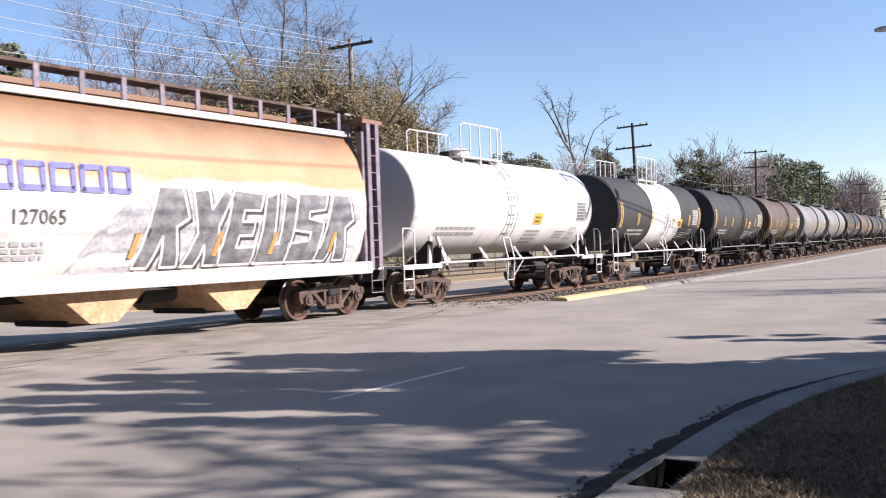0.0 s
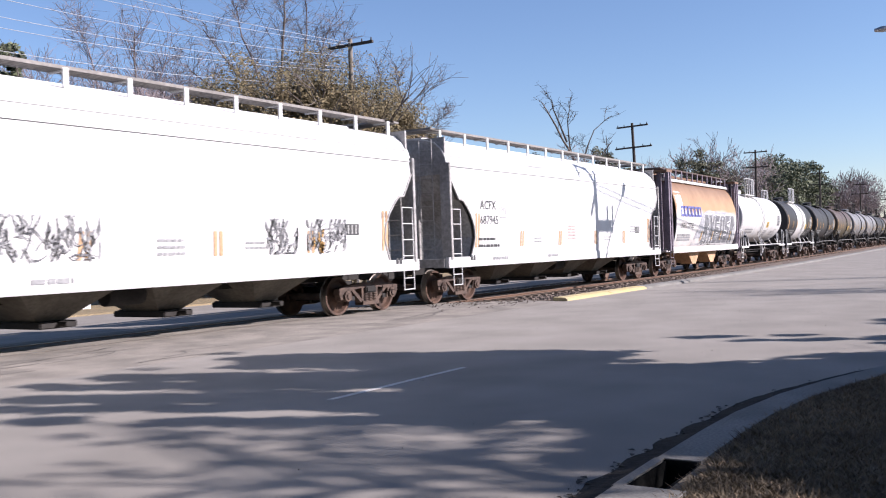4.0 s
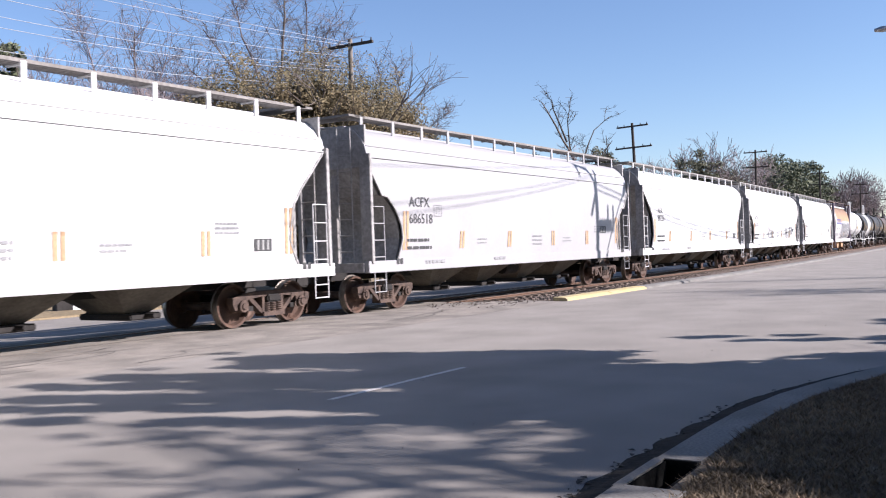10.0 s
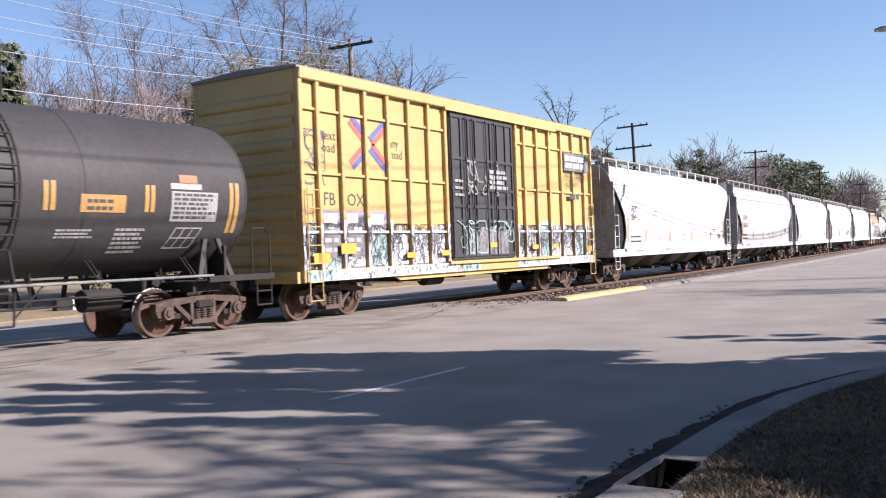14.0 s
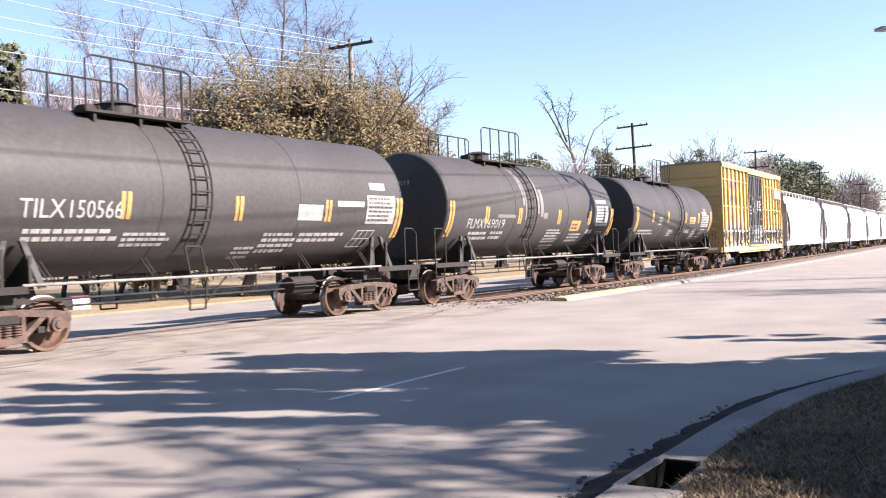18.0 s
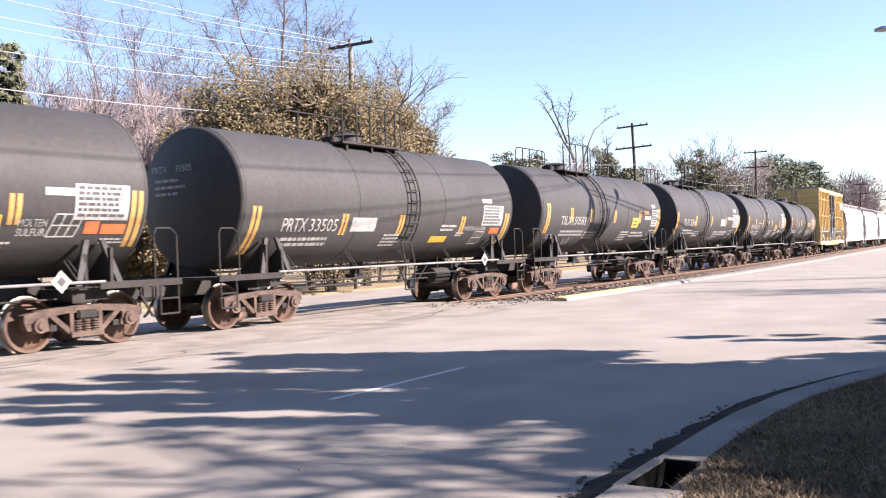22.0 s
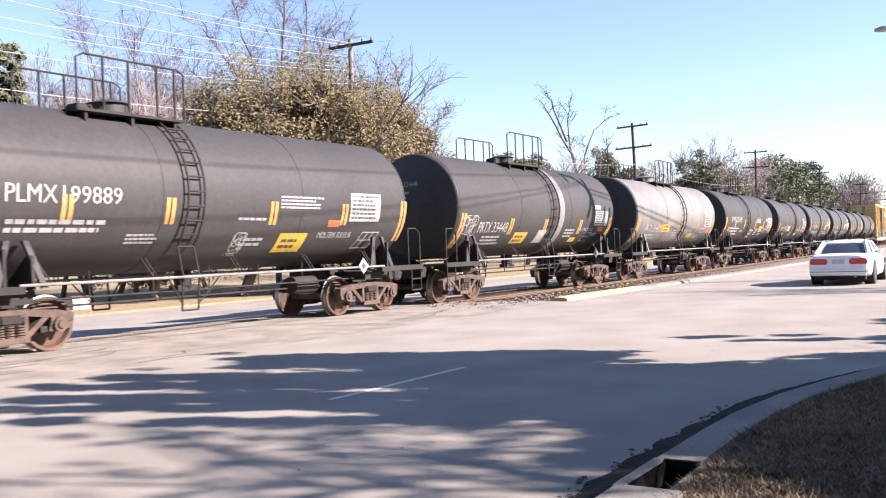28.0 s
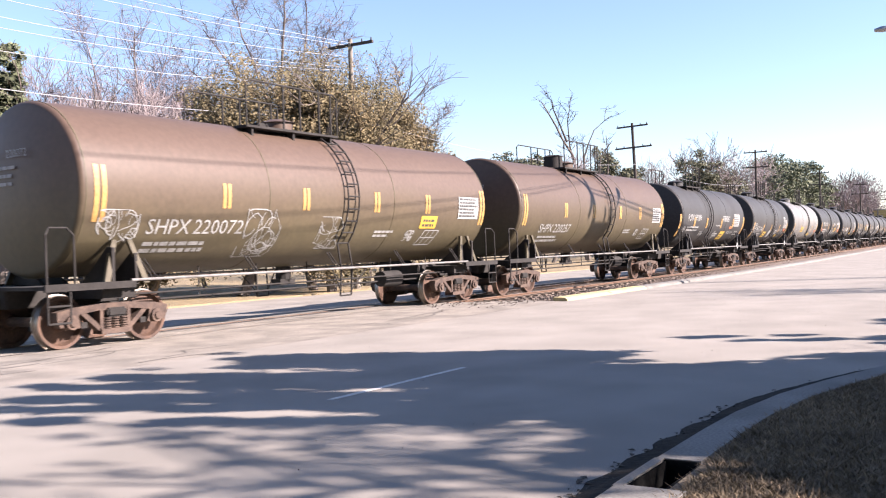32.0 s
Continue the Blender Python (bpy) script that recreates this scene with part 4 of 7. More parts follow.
tank_car(79.6, 11.0, GREY_TANK, "grey tank car streaked with rust", half=4.6, seed=8, reach=6.8)
tank_car(93.2, 11.0, GREY_TANK, "pale grey tank car with a stained shell", half=4.6, seed=9, reach=6.8)
for i, paint in enumerate((BLACK_TANK, BROWN_TANK, BLACK_TANK, BLACK_TANK, GREY_TANK, BLACK_TANK)):
    tank_car(106.8 + i * 13.6, 11.0, paint, "distant tank car near the head of the train", half=4.6, seed=10 + i, reach=6.8)

RUSTY_CAR, rusty_skin = hopper_car(11.9, 11.1, RUST_HOPPER, "short white covered hopper stained orange with rust, bearing dark graffiti", 4.87, 6.75, seed=1, bays=2, cut=0, rust=True, rails=END_PAINT)
hopper_car(-3.9, 16.5, WHITE_CAR, "bright white covered hopper with four discharge bays", 7.0, 9.05, "ACFX", 1, number="687945")
hopper_car(-22.1, 16.5, WHITE_CAR, "white covered hopper with faint scribbled graffiti", 7.0, 9.05, "ACFX", 2, number="680391")
hopper_car(-40.0, 16.5, WHITE_CAR, "clean white covered hopper with orange reflectors", 7.0, 9.05, "AEX", 3, smooth_cut=True, number="88220")
hopper_car(-58.1, 16.5, GREY_CAR, "light grey covered hopper with dusty streaks", 7.0, 9.05, "ACFX", 4, number="686518")
hopper_car(-76.2, 16.6, WHITE_CAR, "white covered hopper coupled ahead of the boxcar", 7.0, 9.05, "AEX", 5, smooth_cut=True, number="88412")
BOXCAR, box_h = boxcar(-94.1)
W_, Y_, O_ = WHITE_PAINT, BRIGHT_YELLOW, ORANGE
R, C = 1.5, 2.72
c = tank_car(-109.0, 11.1, BLACK_TANK, "black tank car with a yellow placard, coupled behind the boxcar", seed=1, lx=0.4, reach=6.8, decals=False)
dress(c, R, C, W_, (-5.4, 5.12), (-3.5, -1.5, 1.06, 3.07), None, ((4, -1.07, -0.3, 1.74, 2.03), (3, 1.37, 2.17, 1.86, 2.03), (6, 2.54, 3.25, 1.59, 2.05), (2, -4.9, -3.0, 1.8, 2.04)),
      ((DECAL_YELLOW, 1.75, 2.66, 2.3, 2.6), (W_, 3.65, 4.4, 2.75, 2.86), (O_, 3.87, 4.3, 2.87, 3.02)), (3.67, 4.8, 2.16, 2.71), ((3.74, 4.5, 1.68, 2.04), (-2.62, -2.2, 2.23, 2.52)), foot=1.95, seed=1)
c = tank_car(-122.8, 11.4, BLACK_TANK, "black tank car with pale spills streaking down beside its ladder", seed=2, lx=-0.84, marks="PLMX 169019", reach=6.9, decals=False)
dress(c, R, C, W_, (-5.7, 5.62), (-3.74, -1.7, 1.11, 3.6), ("PLMX 169019", -4.66, -2.51, 2.05, 2.32), ((2, -4.44, -3.26, 1.71, 1.98), (2, -3.17, -2.41, 1.72, 1.99), (2, -4.2, -3.8, 1.39, 1.56), (5, 0.54, 1.7, 1.59, 2.04), (2, 0.79, 2.0, 1.37, 1.55), (3, 2.38, 3.5, 1.6, 1.91)),
      ((DECAL_YELLOW, 2.25, 3.0, 1.97, 2.32), (W_, 3.7, 4.2, 1.88, 2.02), (W_, 4.3, 5.2, 2.95, 3.08)), (4.3, 5.35, 2.15, 2.86), ((4.47, 5.13, 1.42, 1.94), ), foot=1.82, seed=2)
for x0, x1, z0, z1 in ((-1.42, -1.3, 2.75, 4.05), (-1.25, -1.18, 2.3, 4.1), (-0.42, -0.3, 2.5, 4.1), (-0.22, -0.02, 2.42, 3.3), (0.02, 0.3, 2.36, 2.55), (-3.0, -1.9, 2.36, 2.46)):
    bent_film(c, R, C, "spill_streak", PALE_TANK, x0, x1, z0, z1, 0.011, "pale dried spill")
c = tank_car(-136.4, 11.2, BLACK_TANK, "black tank car with white panels and yellow reflector stripes", seed=3, lx=-0.97, marks="TILX 150566", reach=6.8, decals=False)
dress(c, R, C, W_, (-5.75, 5.42), (-2.79, -0.06, 2.7), ("TILX 150566", -4.7, -2.75, 2.2, 2.5), ((2, -4.57, -2.7, 1.8, 2.05), (3, -2.62, -1.43, 1.7, 1.98), (3, 0.27, 0.94, 1.42, 1.69), (4, 0.92, 2.0, 1.52, 1.97), (2, 2.03, 3.75, 1.73, 1.97)),
      ((W_, 1.81, 2.62, 2.21, 2.55), (W_, 3.12, 4.1, 2.53, 2.66), (W_, 4.36, 4.95, 2.95, 3.12)), (4.22, 5.35, 2.15, 2.82), ((3.89, 4.68, 1.62, 1.99), ), foot=1.82, seed=3)
c = tank_car(-150.1, 11.3, BLACK_TANK, "black tank car with a square yellow placard and reflector stripes", seed=4, lx=-0.73, marks="TILX 150583", reach=6.85, decals=False)
dress(c, R, C, W_, (-5.4, 5.3), (-3.56, -1.82, 0.4, 3.08), ("TILX 150583", -4.26, -2.2, 2.18, 2.46), ((2, -4.07, -2.1, 1.79, 2.01), (3, -1.98, -0.83, 1.69, 1.97), (4, 1.5, 2.5, 1.59, 1.97), (2, 2.6, 4.3, 1.72, 1.96)),
      ((Y_, 2.4, 3.1, 2.1, 2.48), (O_, 3.66, 4.15, 2.62, 2.77), (W_, 3.73, 4.5, 2.41, 2.58), (W_, 4.6, 5.0, 2.9, 3.04)), (4.55, 5.25, 2.15, 2.82), ((4.44, 5.25, 1.62, 1.99), ), (), ((-3.42, -2.75, 1.53, 1.76), (-5.11, -4.53, 1.73, 1.86)), 1.9, seed=4)
c = tank_car(-163.5, 11.2, BLACK_TANK, "black tank car with white data stencils and an orange placard", seed=5, lx=0.32, marks="PRTX 33505", reach=6.8, words_sign=True, decals=False)
dress(c, R, C, W_, (-5.4, 5.2), (-2.48, -0.2, 2.75), ("PRTX 33505", -4.43, -2.6, 1.97, 2.25), ((2, -4.34, -2.58, 1.64, 1.87), (4, -0.66, 0.2, 1.6, 1.92), (2, 1.81, 2.6, 1.96, 2.16), (2, 2.67, 3.11, 1.83, 1.95)),
      ((W_, -2.09, -1.14, 1.97, 2.29), (Y_, 1.5, 2.3, 1.68, 1.84), (W_, 3.83, 4.37, 2.76, 2.88), (O_, 4.47, 5.0, 1.9, 2.07)), (3.9, 5.05, 2.13, 2.7), ((3.61, 4.2, 1.62, 1.96), ), (("MOLTEN SULFUR", 3.02, 4.2, 1.99, 2.1), ), foot=1.52, seed=5)
c = tank_car(-177.5, 11.8, BLACK_TANK, "black tank car with orange and yellow placards", seed=6, lx=-0.89, marks="SHPX 220485", reach=7.1, half=4.9, words_sign=True, decals=False)
dress(c, R, C, W_, (-6.0, 5.6), (-3.9, -1.72, 1.08, 3.3), ("SHPX 220485", -4.82, -2.43, 2.43, 2.72), ((3, -4.69, -2.63, 1.73, 2.18), (2, -2.39, -1.68, 1.9, 2.04), (3, 0.1, 1.0, 1.55, 2.09), (4, 1.45, 2.7, 2.42, 2.7), (4, 1.46, 2.15, 1.72, 2.12), (2, 2.6, 3.5, 1.71, 1.84), (2, 5.1, 5.6, 1.77, 1.88)),
      ((O_, -5.25, -4.88, 1.95, 2.18), (Y_, 2.42, 3.2, 1.91, 2.24), (W_, 3.91, 4.48, 2.56, 2.69), (O_, 4.72, 5.0, 1.94, 2.15), (O_, 5.05, 5.55, 1.94, 2.11)), (4.47, 5.55, 2.17, 2.77), ((4.03, 4.66, 1.9, 2.26), ), (("MOLTEN", 3.49, 4.0, 2.06, 2.18), ("SULFUR", 3.49, 4.0, 1.91, 2.03)), foot=1.72, seed=6)
c = tank_car(-191.4, 11.2, PALE_TANK, "faded grey tank car with bare patches and yellow placards", seed=7, lx=0.41, marks="PRTX 33660", reach=6.85, decals=False, head=BLACK_TANK)
dress(c, R, C, W_, (-5.5, 5.25), (-2.5, -0.14, 2.75), ("PRTX 33660", -4.38, -2.55, 1.92, 2.2), ((2, -4.27, -2.76, 1.61, 1.86), (5, -0.59, 0.15, 1.52, 2.04), (3, 1.87, 2.65, 1.93, 2.14), (2, 2.8, 3.5, 1.62, 1.76), (3, 4.2, 4.8, 1.62, 1.82)),
      ((Y_, -2.21, -1.31, 1.92, 2.26), (Y_, 1.74, 2.5, 1.65, 1.84), (W_, 3.95, 4.36, 2.76, 2.88), (O_, 4.4, 4.95, 1.89, 2.05)), (3.97, 5.05, 2.15, 2.7), ((3.43, 4.2, 1.72, 2.08), ), foot=1.54, seed=7)
c = tank_car(-205.2, 11.0, BLACK_TANK, "black tank car with a pale spill below its manway", seed=8, lx=0.44, marks="PRTX 33448", reach=6.75, band=(0.9, 1.25, GREY_TANK), words_sign=True, decals=False)
dress(c, R, C, W_, (-5.4, 5.15), (-2.48, -0.15, 2.6), ("PRTX 33448", -4.31, -2.6, 1.93, 2.23), ((3, -3.9, -2.66, 1.57, 1.85), (2, 3.97, 4.46, 1.79, 1.92), (3, 1.6, 2.4, 1.75, 2.05)),
      ((Y_, -1.97, -1.1, 1.6, 1.93), (W_, -0.4, 0.2, 1.6, 2.0), (W_, 3.8, 4.33, 2.74, 2.88), (O_, 4.29, 4.83, 1.95, 2.12), (Y_, 2.3, 2.8, 1.6, 1.75)), (3.86, 5.0, 2.16, 2.68), ((3.32, 3.95, 1.62, 1.92), ), (("MOLTEN SULFUR", 2.75, 3.89, 1.96, 2.08), ), ((-5.52, -4.45, 1.83, 2.4), ), 1.5, seed=8)
c = tank_car(-219.1, 11.4, BLACK_TANK, "black tank car with a large yellow placard and a white tag", seed=10, lx=-1.2, marks="PLMX 199889", reach=7.0, words_sign=True, decals=False)
dress(c, R, C, W_, (-6.3, 5.55), (-4.0, -1.84, 0.9, 3.25), ("PLMX 199889", -5.0, -2.83, 2.44, 2.73), ((2, -4.95, -2.99, 1.94, 2.2), (3, -2.59, -1.84, 1.75, 1.95), (4, 1.2, 2.62, 2.44, 2.73), (1, 0.01, 0.84, 2.18, 2.27), (2, 0.34, 1.05, 1.67, 1.87)),
      ((Y_, 1.37, 2.25, 1.54, 1.94), (O_, 2.83, 3.25, 2.07, 2.22)), (3.55, 4.7, 2.2, 2.85), ((4.07, 4.85, 1.59, 1.95), (-5.54, -5.2, 1.94, 2.15)), (("MOLTEN SULFUR", 2.6, 3.8, 1.83, 1.96), ), ((0.05, 0.4, 1.5, 1.95), ), 1.74, seed=10)
R, C = 1.55, 2.76
c = tank_car(-234.4, 13.2, BROWN_TANK, "rusty brown tank car with a squat dark valve housing", seed=11, lx=0.63, marks="SHPX 220257", half=5.75, r=R, cz=C, dome=True, reach=7.75, platform=3.0, decals=False)
dress(c, R, C, W_, (-6.45, 6.3), (-3.46, -1.04, 1.5, 3.62), ("SHPX 220257", -5.15, -2.79, 1.92, 2.19), ((2, -4.97, -3.22, 1.61, 1.84), (2, 2.31, 3.06, 1.87, 2.04)), (), (5.2, 6.15, 2.3, 2.9), ((4.25, 5.05, 1.67, 2.04), ), (), ((3.57, 3.9, 1.8, 2.02), ), 2.14, seed=11)
c = tank_car(-249.9, 13.2, BROWN_TANK, "rusty brown tank car with white scribbled graffiti", seed=12, lx=0.47, marks="SHPX 220072", half=5.75, r=R, cz=C, reach=7.75, platform=3.0, decals=False)
dress(c, R, C, W_, (-6.45, 6.36), (-3.52, -1.18, 1.38, 3.58), ("SHPX 220072", -5.25, -2.86, 1.93, 2.2), ((2, -5.21, -3.28, 1.58, 1.82), (2, 1.6, 2.39, 1.82, 2.01)), ((Y_, 3.45, 4.2, 2.04, 2.36), ), (5.2, 6.25, 2.3, 2.9), ((3.63, 4.45, 1.63, 1.99), ), (), ((-6.32, -5.45, 1.8, 2.35), (-2.79, -1.75, 1.47, 2.42), (-0.47, 0.4, 1.6, 2.29), (2.94, 3.3, 1.74, 1.99)), 2.14, seed=12)


# ---- painted marks and graffiti on the cars ----
def hatch(rnd, w, h, n, width):
    """Slanting shade lines and pointed letter edges of spray paint in a field w by h."""
    bm = bmesh.new()
    for _ in range(n):
        x, y = rnd.uniform(0, w), rnd.uniform(0, h * 0.8)
        a, s = radians(rnd.choice((70, 80, 112, 60)) + rnd.gauss(0, 8)), rnd.uniform(0.15, 0.4) * h
        pts = [(x, y)]
        for k in range(3):
            x, y = min(w, max(0, x + math.cos(a) * s / 2)), min(h, y + math.sin(a) * s / 2)
            pts.append((x, y))
            a += rnd.gauss(0, 0.25)
        stroke(bm, pts, width * rnd.uniform(0.5, 1.3))
    return bm


def poly(outline):
    bm = bmesh.new()
    bm.faces.new([bm.verts.new((x, y, 0)) for x, y in outline])
    bmesh.ops.triangulate(bm, faces=bm.faces[:])
    return bm


# the rust-stained hopper: blue block capitals as plain shapes, stencils, one large dark piece
rnd = random.Random(5)
def wrap(bm, car, name, mat, label="", lift=0.012, parent=None, rust_prof=((1.3, 1.2), (1.46, 1.5), (1.58, 2.0), (1.62, 2.6), (1.58, 3.15), (1.45, 3.65), (1.28, 3.98), (1.12, 4.16))):
    """Lays flat paint, drawn in x and z, on the barrel side."""
    bmesh.ops.subdivide_edges(bm, edges=[e for e in bm.edges if abs(e.verts[0].co.y - e.verts[1].co.y) > 0.3], cuts=3)
    bmesh.ops.triangulate(bm, faces=bm.faces[:])
    for v in bm.verts:
        z = v.co.y
        y = next((a + (b - a) * (z - p) / (q - p) for (a, p), (b, q) in zip(rust_prof, rust_prof[1:]) if p <= z <= q), 1.3)
        v.co = (v.co.x, -y - lift - v.co.z, z)
    return part(name, bm, mat, parent or car, label)


def text_mesh(text, size, x, z):
    ob = letters("tmp", text, size, BLACK_PAINT, None, pose(0, 0, 0))
    bm = bmesh.new()
    bm.from_mesh(ob.data)
    bpy.data.objects.remove(ob)
    bmesh.ops.translate(bm, verts=bm.verts[:], vec=(x, z, 0))
    return bm


for i in range(6):
    x = -4.33 + i * 0.55
    bm = stroke(bmesh.new(), [(x, 2.66), (x, 3.04), (x + 0.38, 3.04), (x + 0.38, 2.66), (x, 2.66)], 0.1)
    wrap(bm, RUSTY_CAR, "painted_block", BLUE_PAINT, "faded blue hollow painted block", 0.02)
wrap(text_mesh("UNPX", 0.34, -4.5, 2.09), RUSTY_CAR, "reporting_mark", BLACK_PAINT, "black reporting mark", 0.022)
wrap(text_mesh("127065", 0.34, -3.45, 2.09), RUSTY_CAR, "car_number", BLACK_PAINT, "black car number", 0.022)
for k in range(3):
    wrap(bars(1, 2.2, 0.08, 0.1, x=-4.75, z=1.74 - 0.11 * k, seed=9 + k), RUSTY_CAR, "stencil_line", GREY_PAINT, "", 0.02)
wrap(poly([(-5.0, 2.4), (-3.95, 2.45), (-3.95, 3.72), (-4.8, 3.74)]), RUSTY_CAR, "patched_paint", WHITE_CAR, "square of fresh white paint", 0.01)
wrap(poly([(-2.4, 1.26), (5.2, 1.26), (5.3, 2.4), (4.6, 2.9), (0.0, 2.95), (-0.9, 2.75), (-1.9, 1.9)]), RUSTY_CAR, "overspray", material("silver_overspray", (0.34, 0.34, 0.35), (0.24, 0.24, 0.255), 0.6, scale=2, fine=14, bump=0, streak=0.4, streak_color=(0.15, 0.15, 0.155)), "silvery sprayed ground of the graffiti", 0.014)
glyphs = [[(0.0, 0.0), (0.25, 1.3), (0.75, 1.3), (0.95, 0.8), (0.7, 0.65), (0.9, 0.0), (0.55, 0.0), (0.45, 0.5), (0.3, 0.0)],
          [(0.1, 0.0), (0.3, 0.55), (0.1, 1.25), (0.45, 1.3), (0.55, 0.95), (0.8, 1.3), (1.0, 1.2), (0.75, 0.65), (0.95, 0.0), (0.6, 0.0), (0.5, 0.35), (0.4, 0.0)],
          [(0.0, 0.0), (0.15, 1.3), (0.9, 1.25), (0.85, 0.95), (0.45, 0.95), (0.42, 0.75), (0.75, 0.75), (0.72, 0.5), (0.4, 0.5), (0.38, 0.3), (0.85, 0.3), (0.85, 0.0)],
          [(0.05, 0.0), (0.1, 1.2), (0.4, 1.3), (0.42, 0.35), (0.58, 0.35), (0.6, 1.3), (0.95, 1.2), (0.9, 0.0)],
          [(0.0, 0.0), (0.0, 0.35), (0.55, 0.4), (0.55, 0.55), (0.05, 0.6), (0.1, 1.3), (0.95, 1.3), (0.9, 1.0), (0.45, 0.95), (0.45, 0.82), (0.9, 0.75), (0.85, 0.0)]]
for i in range(6):
    g = glyphs[i % 5]
    o = [(-1.05 + i * 0.98 + x * 1.12 + y * 0.16, 1.32 + y * 1.12) for x, y in g]
    gl = wrap(poly(o), RUSTY_CAR, "graffiti_letter", DARK_SPRAY, "dark grey graffiti letter", 0.022)
    wrap(stroke(bmesh.new(), o + o[:1], 0.05), RUSTY_CAR, "white_outline", WHITE_CAR, "", 0.027, gl)
    wrap(stroke(bmesh.new(), [(x + 0.05, y - 0.05) for x, y in o], 0.07), RUSTY_CAR, "shadow_line", BLACK_PAINT, "", 0.019, gl)
for x in (-1.2, 0.75, 2.3, 4.2):
    wrap(poly([(x, 1.5), (x + 0.12, 1.5), (x + 0.26, 1.95), (x + 0.14, 1.95)]), RUSTY_CAR, "reflector_stripe", DECAL_YELLOW, "", 0.032)
# scribbles on one hopper and on two tanks
HOPPERS = [c for c, s, k in CARS if c.name.startswith("covered_hopper")]
for x, w, n in ((-3.1, 1.2, 34), (-1.9, 0.8, 22), (2.88, 0.95, 40), (4.15, 1.3, 60)):
    part("graffiti_scribble", hatch(rnd, w, 0.72, n, 0.035), GREY_PAINT, HOPPERS[2], "grey scribbled graffiti", m=pose(x, -1.634, 1.5, 90, 0, 0))
    part("graffiti_scribble", scrawl(rnd, w, 0.5, 8, 0.02), DARK_SPRAY, HOPPERS[2], "dark thin scribbled graffiti", m=pose(x, -1.638, 1.52, 90, 0, 0))
part("graffiti_scribble", hatch(rnd, 0.3, 0.5, 8, 0.06), DECAL_YELLOW, HOPPERS[2], "yellow scribbled graffiti", m=pose(4.35, -1.642, 1.5, 90, 0, 0))
# the boxcar: emblem, slogan, panels and a long band of graffiti
yb = -1.508
em = part("emblem", stroke(bmesh.new(), [(-5.16, 3.83), (-5.07, 3.92), (-5.04, 4.03), (-5.07, 4.14), (-5.16, 4.23)], 0.08), WHITE_PAINT, BOXCAR, "faded red and blue crossed-arrow emblem", m=pose(0, yb, 0, 90, 0, 0))
for dx in (-1, 1):
    for dz in (-1, 1):
        for k, mat in ((0, BLUE_PAINT), (1, RED_PAINT)):
            ux, uz, nx, nz = dx * 0.79, dz * 0.61, -dx * 0.61 * (1 - 2 * k) * 0.075, dz * 0.79 * (1 - 2 * k) * 0.075
            arm = stroke(bmesh.new(), [(-5.19 + ux * 0.14 + nx, 4.03 + uz * 0.14 + nz), (-5.19 + ux * 0.84 + nx, 4.03 + uz * 0.84 + nz)], 0.13)
            part("emblem_arrow", arm, mat, em, m=pose(0, 0, 0.002 + 0.001 * k))
for word, x, z in (("next", -7.0, 4.02), ("load", -7.0, 3.74), ("any", -4.4, 4.03), ("road", -4.4, 3.75)):
    letters("slogan", word, 0.31, BLACK_PAINT, BOXCAR, pose(x, yb, z, 90, 0, 0))
letters("reporting_mark", "FB", 0.42, BLACK_PAINT, BOXCAR, pose(-6.95, yb, 2.55, 90, 0, 0))
letters("reporting_mark", "OX", 0.42, BLACK_PAINT, BOXCAR, pose(-6.1, yb, 2.55, 90, 0, 0))
VIOLET = material("pale_violet_patch", (0.2, 0.18, 0.25), (0.25, 0.23, 0.29), 0.6, bump=0)
for x in (-7.02, -6.2, -5.3):
    np_ = part("number_patch", panel(0.72, 0.38), VIOLET, BOXCAR, "pale violet number patch", m=pose(x, yb, 2.06, 90, 0, 0))
    part("car_number", bars(1, 0.55, 0.24, 0.1, seed=int(-x * 10)), WHITE_CAR, np_, m=pose(0.08, 0.07, 0.004))
for x in (-7.02, -6.2):
    dp = part("data_panel", panel(0.7, 0.6), DARK_SPRAY, BOXCAR, "dark data panel", m=pose(x, yb - 0.012, 1.38, 90, 0, 0))
    for k in range(2):
        part("stencil_line", bars(1, 0.55, 0.1, 0.05, seed=60 + k), WHITE_PAINT, dp, m=pose(0.06, 0.12 + 0.22 * k, 0.004))
part("sign_panel", box(bmesh.new(), 5.42, 7.4, -1.625, -1.5, 3.98, 4.58), DARK_SPRAY, BOXCAR, "dark sign panel")
part("sign_lettering", bars(2, 1.75, 0.17, 0.06, z=0.23, seed=41), WHITE_CAR, BOXCAR, m=pose(5.52, -1.632, 4.08, 90, 0, 0))
letters("slogan", "Railcar Pooling", 0.27, BLACK_PAINT, BOXCAR, pose(5.45, -1.612, 3.76, 90, 0, 0))
letters("slogan", "Experts", 0.27, BLACK_PAINT, BOXCAR, pose(5.8, -1.612, 3.46, 90, 0, 0))
part("stencil_block", bars(1, 1.0, 0.16, 0.2, seed=43), BLACK_PAINT, BOXCAR, m=pose(5.8, -1.612, 3.03, 90, 0, 0))
part("stencil_block", bars(4, 1.1, 0.1, 0.05, seed=44), WHITE_PAINT, BOXCAR, m=pose(0.4, -1.604, 3.62, 90, 0, 0))
part("stencil_block", bars(3, 0.5, 0.07, 0.12, seed=45), WHITE_PAINT, BOXCAR, m=pose(-1.5, -1.602, 3.3, 90, 0, 0))
part("chalk_scrawl", scrawl(rnd, 1.7, 0.9, 16, 0.035), WHITE_PAINT, BOXCAR, "white chalk scrawl on the door", m=pose(-0.8, -1.606, 3.0, 90, 0, 0))
